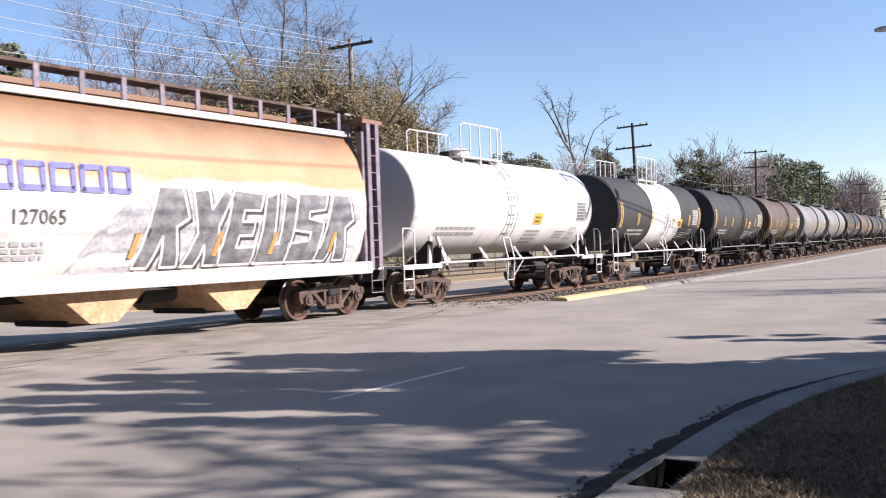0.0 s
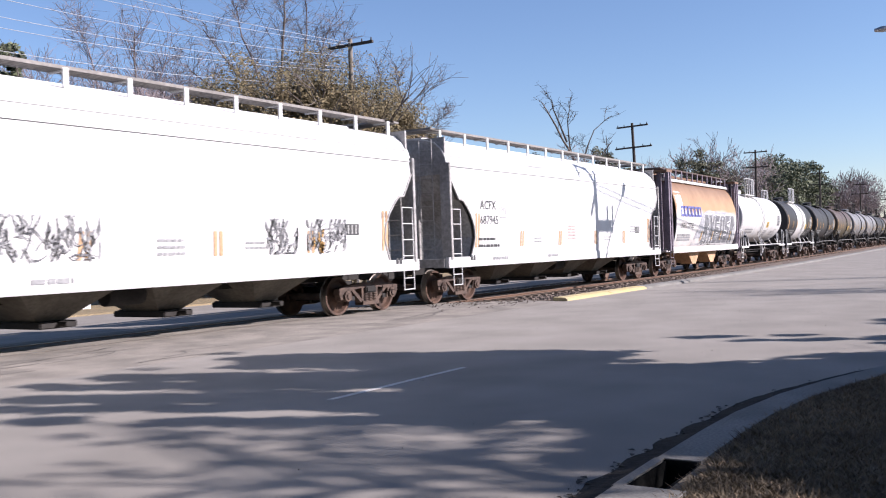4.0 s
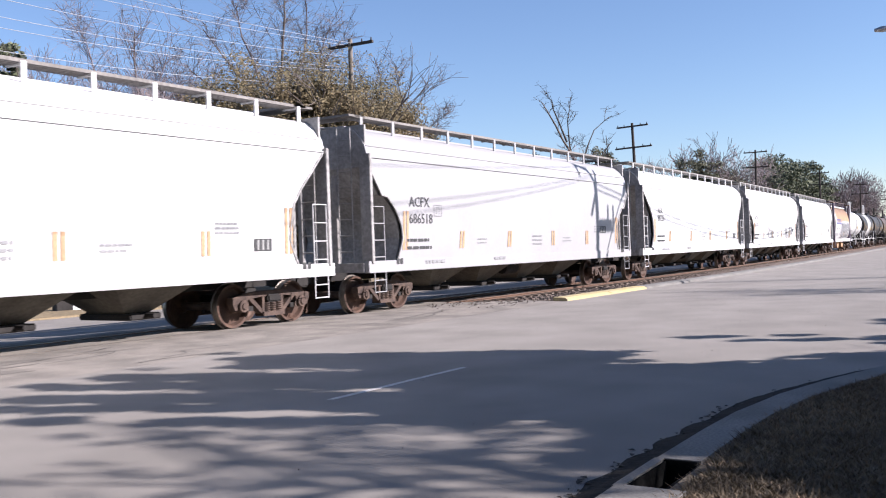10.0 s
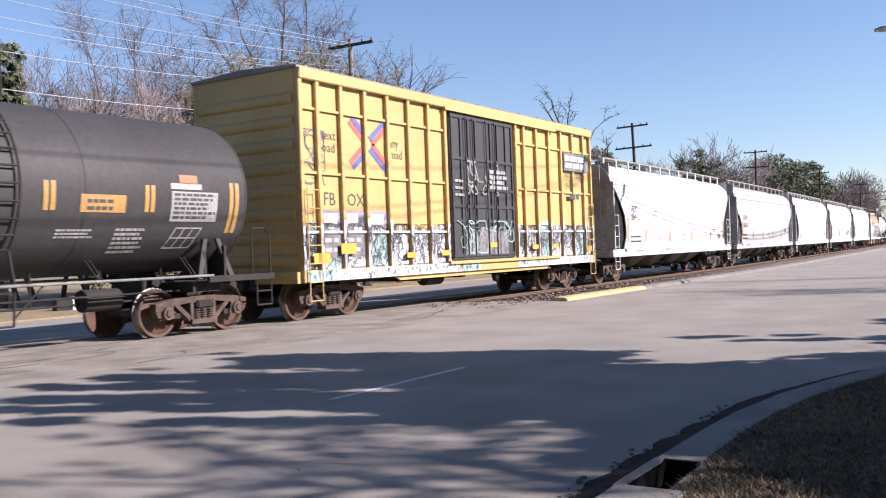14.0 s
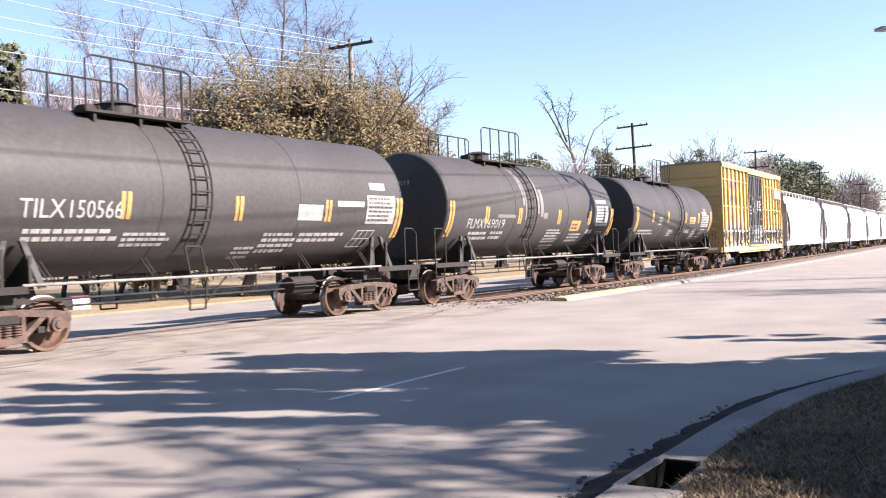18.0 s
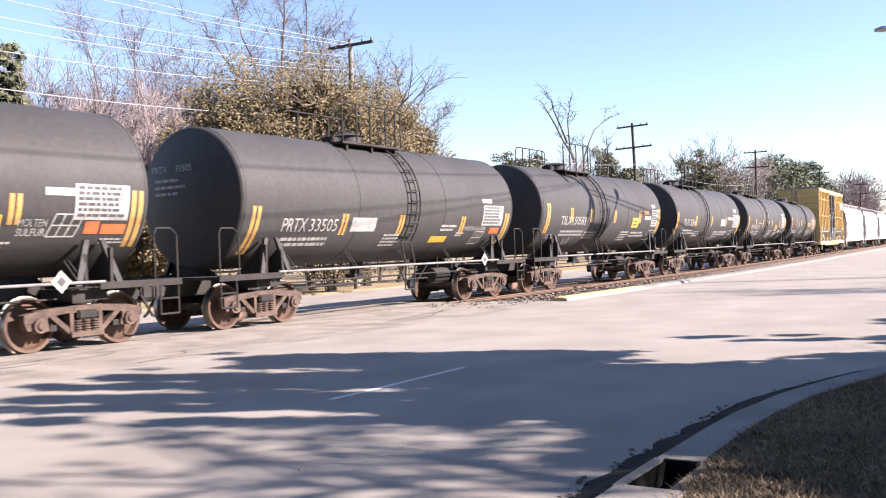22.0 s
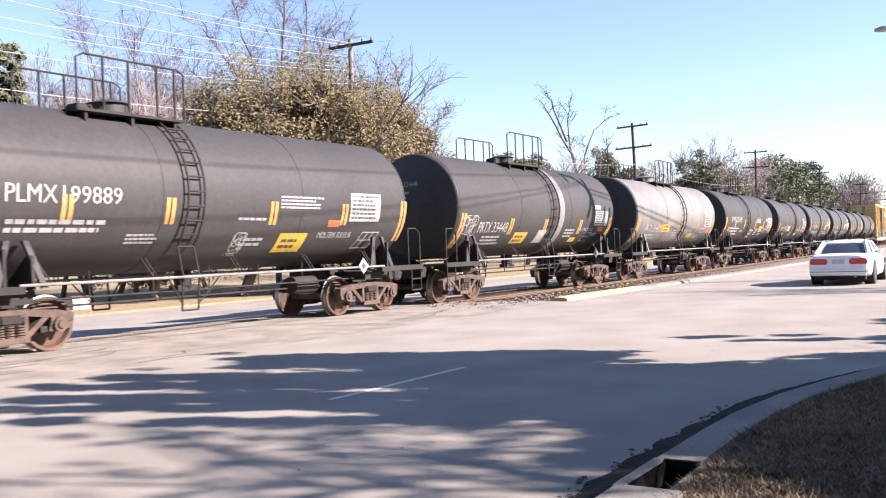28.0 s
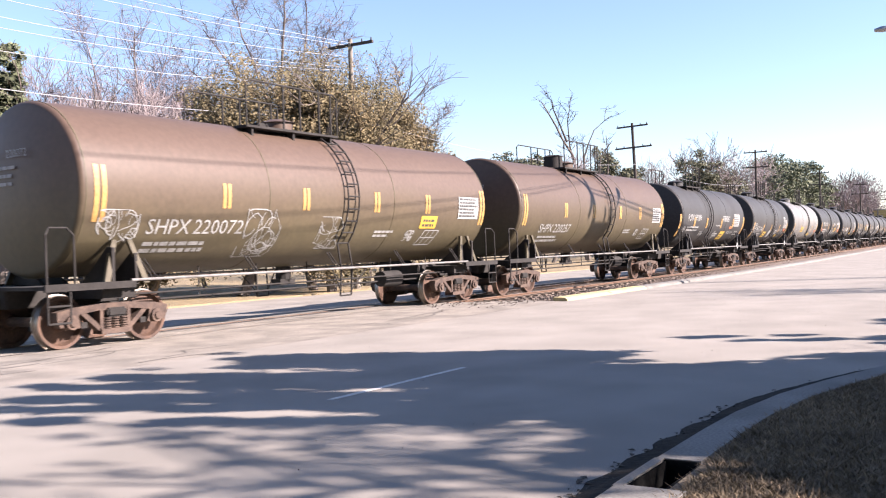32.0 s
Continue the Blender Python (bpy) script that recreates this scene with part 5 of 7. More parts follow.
part("dark_scrawl", scrawl(rnd, 0.75, 1.2, 18, 0.025), DARK_SPRAY, BOXCAR, m=pose(-7.6, yb, 3.0, 90, 0, 0))
BAND = material("white_graffiti_ground", (0.56, 0.57, 0.6), (0.42, 0.44, 0.48), 0.6, scale=2.5, fine=14, bump=0)
posts = BOX_POSTS
for a, b in zip(posts, posts[1:]):
    if a < -1.4 and b > 2:
        continue
    top = 2.12 + rnd.uniform(-0.1, 0.15)
    n = 7
    edge = [(a + 0.07 + (b - a - 0.14) * i / n, top + rnd.uniform(-0.16, 0.1)) for i in range(n + 1)]
    bm = bmesh.new()
    for (xa, za), (xb, zb) in zip(edge, edge[1:]):
        bm.faces.new([bm.verts.new(p) for p in ((xa, 1.13, 0), (xb, 1.13, 0), (xb, zb, 0), (xa, za, 0))])
    gr = part("graffiti_ground", bm, TEAL if a < -7 or rnd.random() < 0.15 else BAND, BOXCAR, "white sprayed ground of the graffiti", m=pose(0, yb, 0, 90, 0, 0))
    part("graffiti_line", hatch(rnd, max(0.2, b - a - 0.16), 1.0, 46, 0.022), BLACK_PAINT, gr, m=pose(a + 0.08, 1.14, 0.004))
    part("graffiti_line", scrawl(rnd, max(0.2, b - a - 0.16), 1.0, 14, 0.026), BLACK_PAINT if rnd.random() < 0.6 else DARK_SPRAY, gr, m=pose(a + 0.08, 1.14, 0.007))
for a, b in ((-7.7, -1.9), (2.1, 7.7)):
    jo = part("joint_overspray", panel(b - a, 0.056), BAND, BOXCAR, m=pose(a, -1.563, 1.922, 90, 0, 0))
    part("graffiti_line", hatch(rnd, b - a, 0.055, 60, 0.02), BLACK_PAINT, jo, m=pose(0, 0, 0.004))
for x in posts:
    po = part("post_overspray", panel(0.115, 1.0 + rnd.uniform(-0.1, 0.15)), BAND, BOXCAR, m=pose(x - 0.0575, -1.606, 1.13, 90, 0, 0))
    part("graffiti_line", hatch(rnd, 0.11, 0.95, 14, 0.02), BLACK_PAINT, po, m=pose(0, 0, 0.004))
for x, w, mat in ((-7.68, 1.0, TEAL), (-6.68, 5.4, BAND), (-1.2, 0.9, TEAL), (2.0, 5.6, BAND)):
    so = part("sill_overspray", panel(w, 0.24), mat, BOXCAR, "sprayed paint along the sill", m=pose(x, -1.606, 0.87, 90, 0, 0))
    part("graffiti_line", hatch(rnd, w, 0.23, int(w * 24), 0.02), BLACK_PAINT, so, m=pose(0, 0, 0.004))
dg = part("graffiti_ground", poly([(-0.7, 1.3), (1.8, 1.3), (1.75, 1.72), (1.5, 2.0), (1.2, 1.78), (0.9, 2.12), (0.6, 1.82), (0.3, 2.08), (0.05, 1.75), (-0.3, 1.98), (-0.6, 1.6)]), DARK_SPRAY, BOXCAR, "pale sprayed figure on the door", m=pose(-0.35, -1.598, 0, 90, 0, 0))
part("graffiti_line", hatch(rnd, 2.4, 0.75, 90, 0.022), WHITE_PAINT, dg, m=pose(-0.65, 1.32, 0.006))
part("graffiti_line", scrawl(rnd, 3.2, 0.9, 22, 0.03), TEAL, dg, m=pose(-1.1, 1.35, 0.004))
for x, z in ((-7.45, 1.25), (-6.5, 1.45), (-3.9, 1.3), (-2.3, 1.32), (0.3, 1.5), (2.95, 1.4), (4.4, 1.4), (7.1, 1.3)):
    part("reflector_plate", panel(0.55 if x < -6 else 0.4, 0.24 if x < -6 else 0.14), BRIGHT_YELLOW, BOXCAR, "yellow reflector plate", m=pose(x, -1.614, z, 90, 0, 0))


# ---- ground, street and track ----
tagged(part("ground", box(bmesh.new(), -900, 2500, -900, 1500, -1.2, -0.8), EARTH), "flat winter earth reaching to the horizon", "ground", "", "structure")
NEAR = [(-30, -12.78), (-10, -12.78), (2, -12.78), (4.5, -12.76), (4.78, -12.75), (5.5, -12.735), (6.5, -12.73), (7.2, -12.75), (8.2, -12.86), (9.1, -13.06), (10.4, -13.43), (11.5, -13.9), (13.1, -14.9), (14.9, -16.35), (16.9, -18.4), (17.5, -22)]   # foot of the near kerb
XR = 22.4                                   # the paved crossing ends here and the railway's own strip begins
sheet("road", [(-300, -12.78)] + NEAR[1:-1] + [(18, -40), (26, -40), (27, -14.5), (30, -13.4), (400, -13.0), (400, 18.0)] + along_track(XR + 2, 380, -4.25, 12)[::-1] + [(XR, -4.3), (-300, -4.3)], 0.0, 0.25, ASPHALT, "worn grey asphalt street dappled with tree shade", category="road")
sheet("crossing_pavement", [(-300, -4.3), (XR, -4.3), (XR + 0.4, -3.0), (XR - 0.5, -0.82), (-300, -0.82)], 0.0, 0.25, OLD_ASPHALT, "rough patched asphalt beside the rails", category="pavement")
sheet("crossing_pavement", [(-300, -0.66), (XR, -0.66), (XR, 0.66), (-300, 0.66)], -0.01, 0.25, OLD_ASPHALT, "patched asphalt between the rails", category="pavement")
FALL = [(0.82, 0.0), (2.6, -0.1), (6.0, -0.36), (9.0, -0.45), (14.6, -0.46), (14.7, -0.4), (18.0, -0.38), (90.0, -0.3)]   # the ground falls away behind the track


def strip(name, y0, y1, x0, x1, mat, label, category):
    """A strip of the falling ground that follows the track."""
    cut = [(y, z) for y, z in FALL if y0 <= y <= y1]
    bm = bmesh.new()
    rows = []
    for x, ty in along_track(x0, x1, 0.0, 9.0):
        rows.append([(x, ty + y, z) for y, z in cut] + [(x, ty + y, z - 0.3) for y, z in cut[::-1]])
    loft(bm, rows)
    return tagged(part(name, bm, mat), label, category, "", "structure")


strip("crossing_pavement", 0.82, 2.6, -300, XR + 4, OLD_ASPHALT, "patched asphalt behind the rails", "pavement")
strip("road", 2.6, 14.6, -300, 380, ASPHALT, "pale asphalt street on the far side of the track", "road")
strip("grass_strip", 14.6, 90.0, -300, 380, DRY_GRASS, "tan dormant grass beyond the far street", "grass")
bed = along_track(XR - 0.3, 380, -4.05, 8) + along_track(XR - 0.3, 380, 2.6, 8)[::-1]
sheet("track_bed", bed, -0.1, 0.2, BALLAST, "brown ballast and dirt along the track", category="ballast")


def sweep(name, outline, x0, x1, mat, label, step=6.0, category="rail", kind="structure", off=0.0):
    bm = bmesh.new()
    loft(bm, [[(x, y + o, z) for o, z in outline] for x, y in along_track(x0, x1, off, step)])
    return tagged(part(name, bm, mat), label, category, "", kind)


for y in (-0.755, 0.755):
    r = sweep("rail", [(y - 0.07, -0.17), (y + 0.07, -0.17), (y + 0.07, -0.155), (y + 0.012, -0.12), (y + 0.012, -0.045), (y + 0.036, -0.035), (y + 0.036, -0.004), (y - 0.036, -0.004), (y - 0.036, -0.035), (y - 0.012, -0.045), (y - 0.012, -0.12), (y - 0.07, -0.155)], -300, 380, RAIL, "rusty steel rail with a worn head")
    top = sweep("rail_head", [(y - 0.03, -0.004), (y + 0.03, -0.004), (y + 0.03, 0.0), (y - 0.03, 0.0)], -300, 380, RAIL_TOP, "", category="", kind="")
    top.parent = r
# kerb of the railway strip: separate stones, the first ones painted yellow
strip_kerb = tagged(new("kerb"), "concrete kerb of the railway strip, faded yellow at its nose", "kerb", "", "structure")
x, i = XR + 0.1, 0
while x < 130:
    L = 3.0
    ya, yb = track_y(x), track_y(x + L - 0.03)
    bm = bmesh.new()
    loft(bm, [[(xx, yy - 4.34, -0.15), (xx, yy - 4.3, 0.05), (xx, yy - 4.22, 0.09), (xx, yy - 3.9, 0.1), (xx, yy - 3.9, -0.15)] for xx, yy in ((x, ya), (x + L - 0.03, yb))])
    part("kerb_stone", bm, YELLOW_KERB if x < XR + 6 else CONCRETE, strip_kerb, "faded yellow painted kerb stone" if x < XR + 6 else "")
    x, i = x + L, i + 1
# near kerb with its gutter and grass verge


def offset(line, d):
    out = []
    for i, (x, y) in enumerate(line):
        a, b = line[max(0, i - 1)], line[min(len(line) - 1, i + 1)]
        n = Vector((b[1] - a[1], a[0] - b[0])).normalized()
        out.append((x + n.x * d, y + n.y * d))
    return out


near_kerb = tagged(new("kerb"), "worn concrete kerb curving round the street corner", "kerb", "", "structure")
l0, l1 = offset(NEAR, 0.04), offset(NEAR, 0.33)
GUTTER = material("dark_gutter_bank", (0.028, 0.024, 0.02), (0.014, 0.013, 0.012), 0.95, scale=3, fine=25, bump=0.8, shine=0.1)
# low dark bank against the face of the kerb
rnd = random.Random(19)
bank = []
for (ax, ay), (bx, by) in zip(NEAR, NEAR[1:]):
    nx, ny = Vector((by - ay, ax - bx)).normalized()
    n = max(1, int((bx - ax) / 0.12))
    for k in range(n):
        x, y = ax + (bx - ax) * k / n, ay + (by - ay) * k / n
        out = -0.22 - 0.06 * math.sin(x * 5.1) ** 2 - rnd.uniform(0, 0.03) if x < 7.5 else -0.27 - 0.08 * min(1.0, x - 7.5) - rnd.uniform(0, 0.02)
        bank.append([(x + nx * o, y + ny * o, z) for o, z in ((out, 0.003), (out * 0.6, 0.01 + rnd.uniform(0, 0.012)), (out * 0.25, 0.02 + rnd.uniform(0, 0.02)), (0.032, 0.06 + rnd.uniform(0, 0.03)), (0.05, -0.1), (out, -0.1))])
tagged(part("gutter", loft(bmesh.new(), bank), GUTTER), "low dark bank along the gutter", "gutter", "", "structure")
for i in range(len(NEAR) - 1):
    bm = bmesh.new()
    (ax, ay), (bx, by), (cx, cy), (dx, dy) = l0[i], l0[i + 1], l1[i], l1[i + 1]
    if NEAR[i][0] == 4.78:                   # the drain opens behind a thin lip of the kerb
        cx, cy, dx, dy = ax + (cx - ax) * 0.22, ay + (cy - ay) * 0.22, bx + (dx - bx) * 0.22, by + (dy - by) * 0.22
    ex, ey, fx, fy = ax + (cx - ax) * 0.06, ay + (cy - ay) * 0.06, bx + (dx - bx) * 0.06, by + (dy - by) * 0.06
    loft(bm, [[(ax, ay, -0.15), (ax, ay, 0.105), (ex, ey, 0.12), (cx, cy, 0.12), (cx, cy, -0.15)], [(bx, by, -0.15), (bx, by, 0.105), (fx, fy, 0.12), (dx, dy, 0.12), (dx, dy, -0.15)]])
    part("kerb_stone", bm, CONCRETE, near_kerb)
sheet("verge", l1 + [(17.6, -60), (-30, -60)], 0.1, 0.3, VERGE, "dark trodden grass verge behind the kerb", category="grass")
sheet("path", [(6.9, -13.98), (7.5, -14.02), (7.4, -15.2), (6.3, -15.2)], 0.125, 0.1, CONCRETE, "pale concrete path slab on the verge", category="path")
sheet("road_marking", [(7.17, -8.88), (9.73, -8.87), (9.73, -8.8), (7.17, -8.81)], 0.004, 0.004, ROAD_PAINT, "short worn white line on the asphalt", category="road marking")


# ---- trees ----
def branch_mesh(rnd, height, spread, levels, trunk_r, start=0.25, sides=(7, 5, 4, 3, 3), fork=(4, 3, 3, 3), up=0.35, twig_min=0.012, trunk_top=0.62):
    """Tapered trunk and limbs; gives wood, twigs and the tips."""
    wood, twig, tips = ([], []), ([], []), []

    def tube(store, pts, n):
        verts, faces = store
        base = len(verts)
        for k, (p, r) in enumerate(pts):
            d = (pts[min(k + 1, len(pts) - 1)][0] - pts[max(k - 1, 0)][0]).normalized()
            u = d.orthogonal().normalized()
            v = d.cross(u)
            for j in range(n):
                a = 2 * math.pi * j / n
                verts.append(p + (u * math.cos(a) + v * math.sin(a)) * r)
        for k in range(len(pts) - 1):
            for j in range(n):
                faces.append((base + k * n + j, base + k * n + (j + 1) % n, base + (k + 1) * n + (j + 1) % n, base + (k + 1) * n + j))

    def grow(p, d, length, r, level):
        steps = 4 if level < 2 else 3
        pts = [(p.copy(), r)]
        for k in range(steps):
            d = (d + Vector((rnd.gauss(0, 0.2), rnd.gauss(0, 0.2), rnd.gauss(0, 0.16) + up * 0.16 * (level > 0)))).normalized()
            p = p + d * length / steps
            pts.append((p.copy(), max(twig_min * 0.6, r * (1 - 0.55 * (k + 1) / steps))))
        tube(wood if level < 2 else twig, pts, sides[min(level, 4)])
        if level >= levels:
            tips.append(p)
            return
        for k in range(fork[min(level, 3)] + (rnd.random() < 0.4)):
            f = rnd.uniform(start if level == 0 else 0.35, 1.0)
            i = min(len(pts) - 2, int(f * (len(pts) - 1)))
            q = pts[i][0].lerp(pts[i + 1][0], f * (len(pts) - 1) - i)
            a = rnd.uniform(0, 2 * math.pi)
            u = d.orthogonal().normalized()
            side = u * math.cos(a) + d.cross(u) * math.sin(a)
            nd = (d * 0.75 + side * rnd.uniform(0.45, 1.0) * (0.9 if level else spread * 1.15) + Vector((0, 0, up * 0.35))).normalized()
            grow(q, nd, length * rnd.uniform(0.45, 0.78), pts[i][1] * 0.66, level + 1)
        grow(p, (d + Vector((rnd.gauss(0, 0.25), rnd.gauss(0, 0.25), 0.1))).normalized(), length * 0.6, pts[-1][1] * 0.9, level + 1)

    grow(Vector((0, 0, 0)), Vector((0, 0, 1)), height * trunk_top * 0.62, trunk_r, 0)
    return wood, twig, tips


def leaf_cloud(rnd, centres, per, radius, size, flat=0.7):
    verts, faces = [], []
    for c in centres:
        for _ in range(per):
            while True:
                o = Vector((rnd.uniform(-1, 1), rnd.uniform(-1, 1), rnd.uniform(-1, 1)))
                if o.length < 1:
                    break
            p = c + Vector((o.x, o.y, o.z * flat)) * radius
            u = Vector((rnd.gauss(0, 1), rnd.gauss(0, 1), rnd.gauss(0, 1))).normalized()
            v = u.orthogonal().normalized()
            s = size * rnd.uniform(0.6, 1.4)
            b = len(verts)
            verts += [p - u * s, p + v * s * 0.55, p + u * s, p - v * s * 0.55]
            faces.append((b, b + 1, b + 2, b + 3))
    return verts, faces


def scaled(tree, height):
    """Stretches wood and twigs alike so that the tree has the height given."""
    top = max(v.z for v in tree[0][0] + tree[1][0])
    k = height / top
    for store in tree[:2]:
        for v in store[0]:
            v *= k
    for v in tree[2]:
        v *= k
    return tree


def bare_tree(x, y, height, seed, label, spread=0.75, levels=4, r=0.2, z=0.0, up=0.35, fork=(4, 3, 3, 3), thin=0.012, twigs=None):
    rnd = random.Random(seed)
    wood, twig, tips = scaled(branch_mesh(rnd, height, spread, levels, r, up=up, fork=fork, twig_min=thin), height)
    t = tagged(new("bare_tree"), label, "tree", "bare winter trees")
    t.matrix_basis = pose(x, y, z, 0, 0, rnd.uniform(0, 360))
    raw("trunk", wood[0], wood[1], BARK, t)
    raw("crown", twig[0], twig[1], twigs or TWIG, t)
    return t


def leafy_tree(x, y, height, width, seed, leaf, label, count=260, per=60, size=0.11, low=0.1, z=0.0, category="tree", lumps=16, shape=0.55):
    """Trunk, limbs and a crown of many leaves in uneven clumps."""
    rnd = random.Random(seed)
    t = tagged(new("leafy_tree"), label, category, "evergreen and leafy trees")
    t.matrix_basis = pose(x, y, z)
    wood, twig, tips = scaled(branch_mesh(rnd, height, 0.9, 3, 0.2, start=0.1), height * 0.95)
    centres = []
    half = Vector((width / 2, width / 2, height * (1 - low) / 2))
    mid = Vector((0, 0, height * (1 + low) / 2))
    big = []
    while len(big) < lumps:
        o = Vector((rnd.uniform(-1, 1), rnd.uniform(-1, 1), rnd.uniform(-1, 1)))
        if o.length < 1:
            big.append((mid + Vector((o.x * half.x, o.y * half.y, o.z * half.z)) * 0.72, rnd.uniform(0.3, 0.46)))
    for _ in range(count):
        b, k = rnd.choice(big)
        o = Vector((rnd.gauss(0, 1), rnd.gauss(0, 1), rnd.gauss(0, 1))).normalized() * rnd.uniform(0.6, 1.0) * k
        centres.append(b + Vector((o.x * half.x, o.y * half.y, o.z * half.z)))
    raw("trunk", wood[0] + twig[0], wood[1] + [tuple(i + len(wood[0]) for i in f) for f in twig[1]], BARK, t)
    v, f = leaf_cloud(rnd, centres, per, 0.1 * width * shape, size, 0.8)
    raw("crown", v, f, leaf, t)
    return t


def pine_tree(x, y, height, width, seed, label, count=70, per=70, size=0.28, low=0.45, z=0.0):
    rnd = random.Random(seed)
    t = tagged(new("pine_tree"), label, "pine tree", "evergreen and leafy trees")
    t.matrix_basis = pose(x, y, z)
    bm = rod(bmesh.new(), (0, 0, -0.2), (0, 0, height * 0.95), 0.22, 8, 0.05)
    centres = []
    for _ in range(count):
        f = rnd.uniform(low, 1.0)
        reach = width / 2 * (0.35 + 0.65 * math.sin(math.pi * min(1, (1.05 - f) / (1.05 - low))) ** 0.7) * rnd.uniform(0.35, 1)
        a = rnd.uniform(0, 2 * math.pi)
        c = Vector((math.cos(a) * reach, math.sin(a) * reach, height * f))
        centres.append(c)
        if rnd.random() < 0.5:
            rod(bm, (0, 0, c.z - 0.12 * reach), c, 0.05, 4, 0.015)
    part("trunk", bm, BARK, t)
    v, f = leaf_cloud(rnd, centres, per, width * 0.12, size, 0.55)
    raw("crown", v, f, PINE_LEAF, t)
    return t


# far side, from the crossing outwards
GR = -0.4
for i, (x, y, h, w) in enumerate(((29.0, 19.5, 6.6, 7.0), (32.6, 17.4, 12.1, 9.0), (38.0, 17.6, 13.0, 10.5), (36.6, 15.2, 11.4, 8.0), (43.2, 18.0, 13.0, 9.6), (47.0, 18.4, 11.6, 7.0))):
    leafy_tree(x, y, h, w, 1 + i, TAN_LEAF, ("broad tree keeping its tan and olive leaves through winter", "tree thick with dull tan winter leaves", "leafy winter tree crowding a utility pole")[i % 3], count=850, per=115, size=0.075, z=GR, low=0.03, lumps=80, shape=0.8)
DARK_TWIG = material("grey_brown_winter_twigs", (0.15, 0.125, 0.12), (0.1, 0.085, 0.085), 0.95, scale=0.6, fine=5, bump=0, spread=0.25, island=True)


def limbed_tree(x, y, seed, label, limbs, r=0.2, twigs=None, per=9, reach=1.6, thin=0.02, z=0.0):
    """A bare tree with its main limbs, each a bent line in the plane across the track, and side twigs."""
    rnd = random.Random(seed)
    t = tagged(new("bare_tree"), label, "tree", "bare winter trees")
    t.matrix_basis = pose(x, y, z, 0, 0, -12)
    verts, faces = [], []

    def sprig(p, q, r0, r1):
        d = (q - p).normalized()
        n1 = d.orthogonal().normalized()
        n2 = d.cross(n1)
        b = len(verts)
        for c, r in ((p, r0), (q, r1)):
            verts.extend((c + n1 * r, c - n1 * r * 0.5 + n2 * r * 0.87, c - n1 * r * 0.5 - n2 * r * 0.87))
        faces.extend(((b, b + 1, b + 4, b + 3), (b + 1, b + 2, b + 5, b + 4), (b + 2, b, b + 3, b + 5)))

    for k, line in enumerate(limbs):
        pts = [Vector((u, rnd.gauss(0, 0.25) * (i > 0), w)) for i, (u, w) in enumerate(line)]
        bm = bmesh.new()
        for i, (p, q) in enumerate(zip(pts, pts[1:])):
            f0, f1 = 1 - i / len(pts), 1 - (i + 1) / len(pts)
            r0 = r if k == 0 else r * 0.5
            mid = p.lerp(q, 0.5) + Vector((rnd.gauss(0, 0.12), rnd.gauss(0, 0.12), 0)) * (i > 0)
            rod(bm, p, mid, max(thin, r0 * f0), 6, max(thin, r0 * (f0 + f1) / 2))
            rod(bm, mid, q, max(thin, r0 * (f0 + f1) / 2), 6, max(thin, r0 * f1))
            for _ in range(per if i or k else 0):
                a = p.lerp(q, rnd.random())
                for _ in range(3):
                    d = Vector((rnd.gauss(0, 0.8), rnd.gauss(0, 0.7), rnd.uniform(-0.1, 0.9))).normalized() + (q - p).normalized() * 0.5
                    e = a + d.normalized() * rnd.uniform(0.3, 1.0) * reach
                    sprig(a, e, thin * 0.8, thin * 0.4)
                    for _ in range(4):
                        g = a.lerp(e, rnd.uniform(0.3, 1))
                        o = g + Vector((rnd.gauss(0, 0.5), rnd.gauss(0, 0.5), rnd.uniform(-0.15, 0.6))) * reach * 0.45
                        sprig(g, o, thin * 0.5, thin * 0.3)
                    a = a.lerp(e, 0.6)
        part("limb", bm, BARK if k == 0 else twigs or DARK_TWIG, t)
    raw("crown", verts, faces, twigs or DARK_TWIG, t)
    return t


limbed_tree(45.6, 27, 11, "tall bare tree with a wide branching crown", (((0, 0), (0.2, 8), (0.6, 13), (0.9, 16), (1.0, 19.2)), ((0.4, 10), (-1.2, 13.5), (-2.0, 16), (-2.2, 18.2)), ((0.4, 11), (-2.6, 13.6), (-5.0, 16.0)), ((0.6, 12), (2.6, 15), (3.2, 19)), ((0.8, 11.5), (3.6, 14.2), (5.6, 16.6)), ((2.6, 9), (4.6, 12), (4.4, 15.5), (5.0, 17.8)), ((-0.4, 9), (-3.4, 12), (-6.0, 13.4))), 0.2, per=16, reach=2.2, thin=0.02, z=GR)
limbed_tree(48.6, 21, 10, "bare tree arching out of the leafy ones", (((0, 0), (0.4, 5), (0.8, 9), (0.6, 12), (0.3, 14.6)), ((0.4, 6), (1.6, 10), (2.4, 13), (2.2, 14.2)), ((0.5, 6), (2.6, 9.6), (4.4, 12), (5.2, 13.2)), ((0.5, 5), (3.0, 8.6), (5.4, 10.8), (7.2, 11.6)), ((0.4, 5), (2.6, 7.4), (4.4, 9.4), (5.6, 9.9)), ((0.3, 4), (1.8, 6.6), (3.4, 8.0)), ((0.6, 8), (-0.8, 11), (-1.6, 13.6))), 0.12, per=12, reach=1.3, thin=0.018, z=GR)
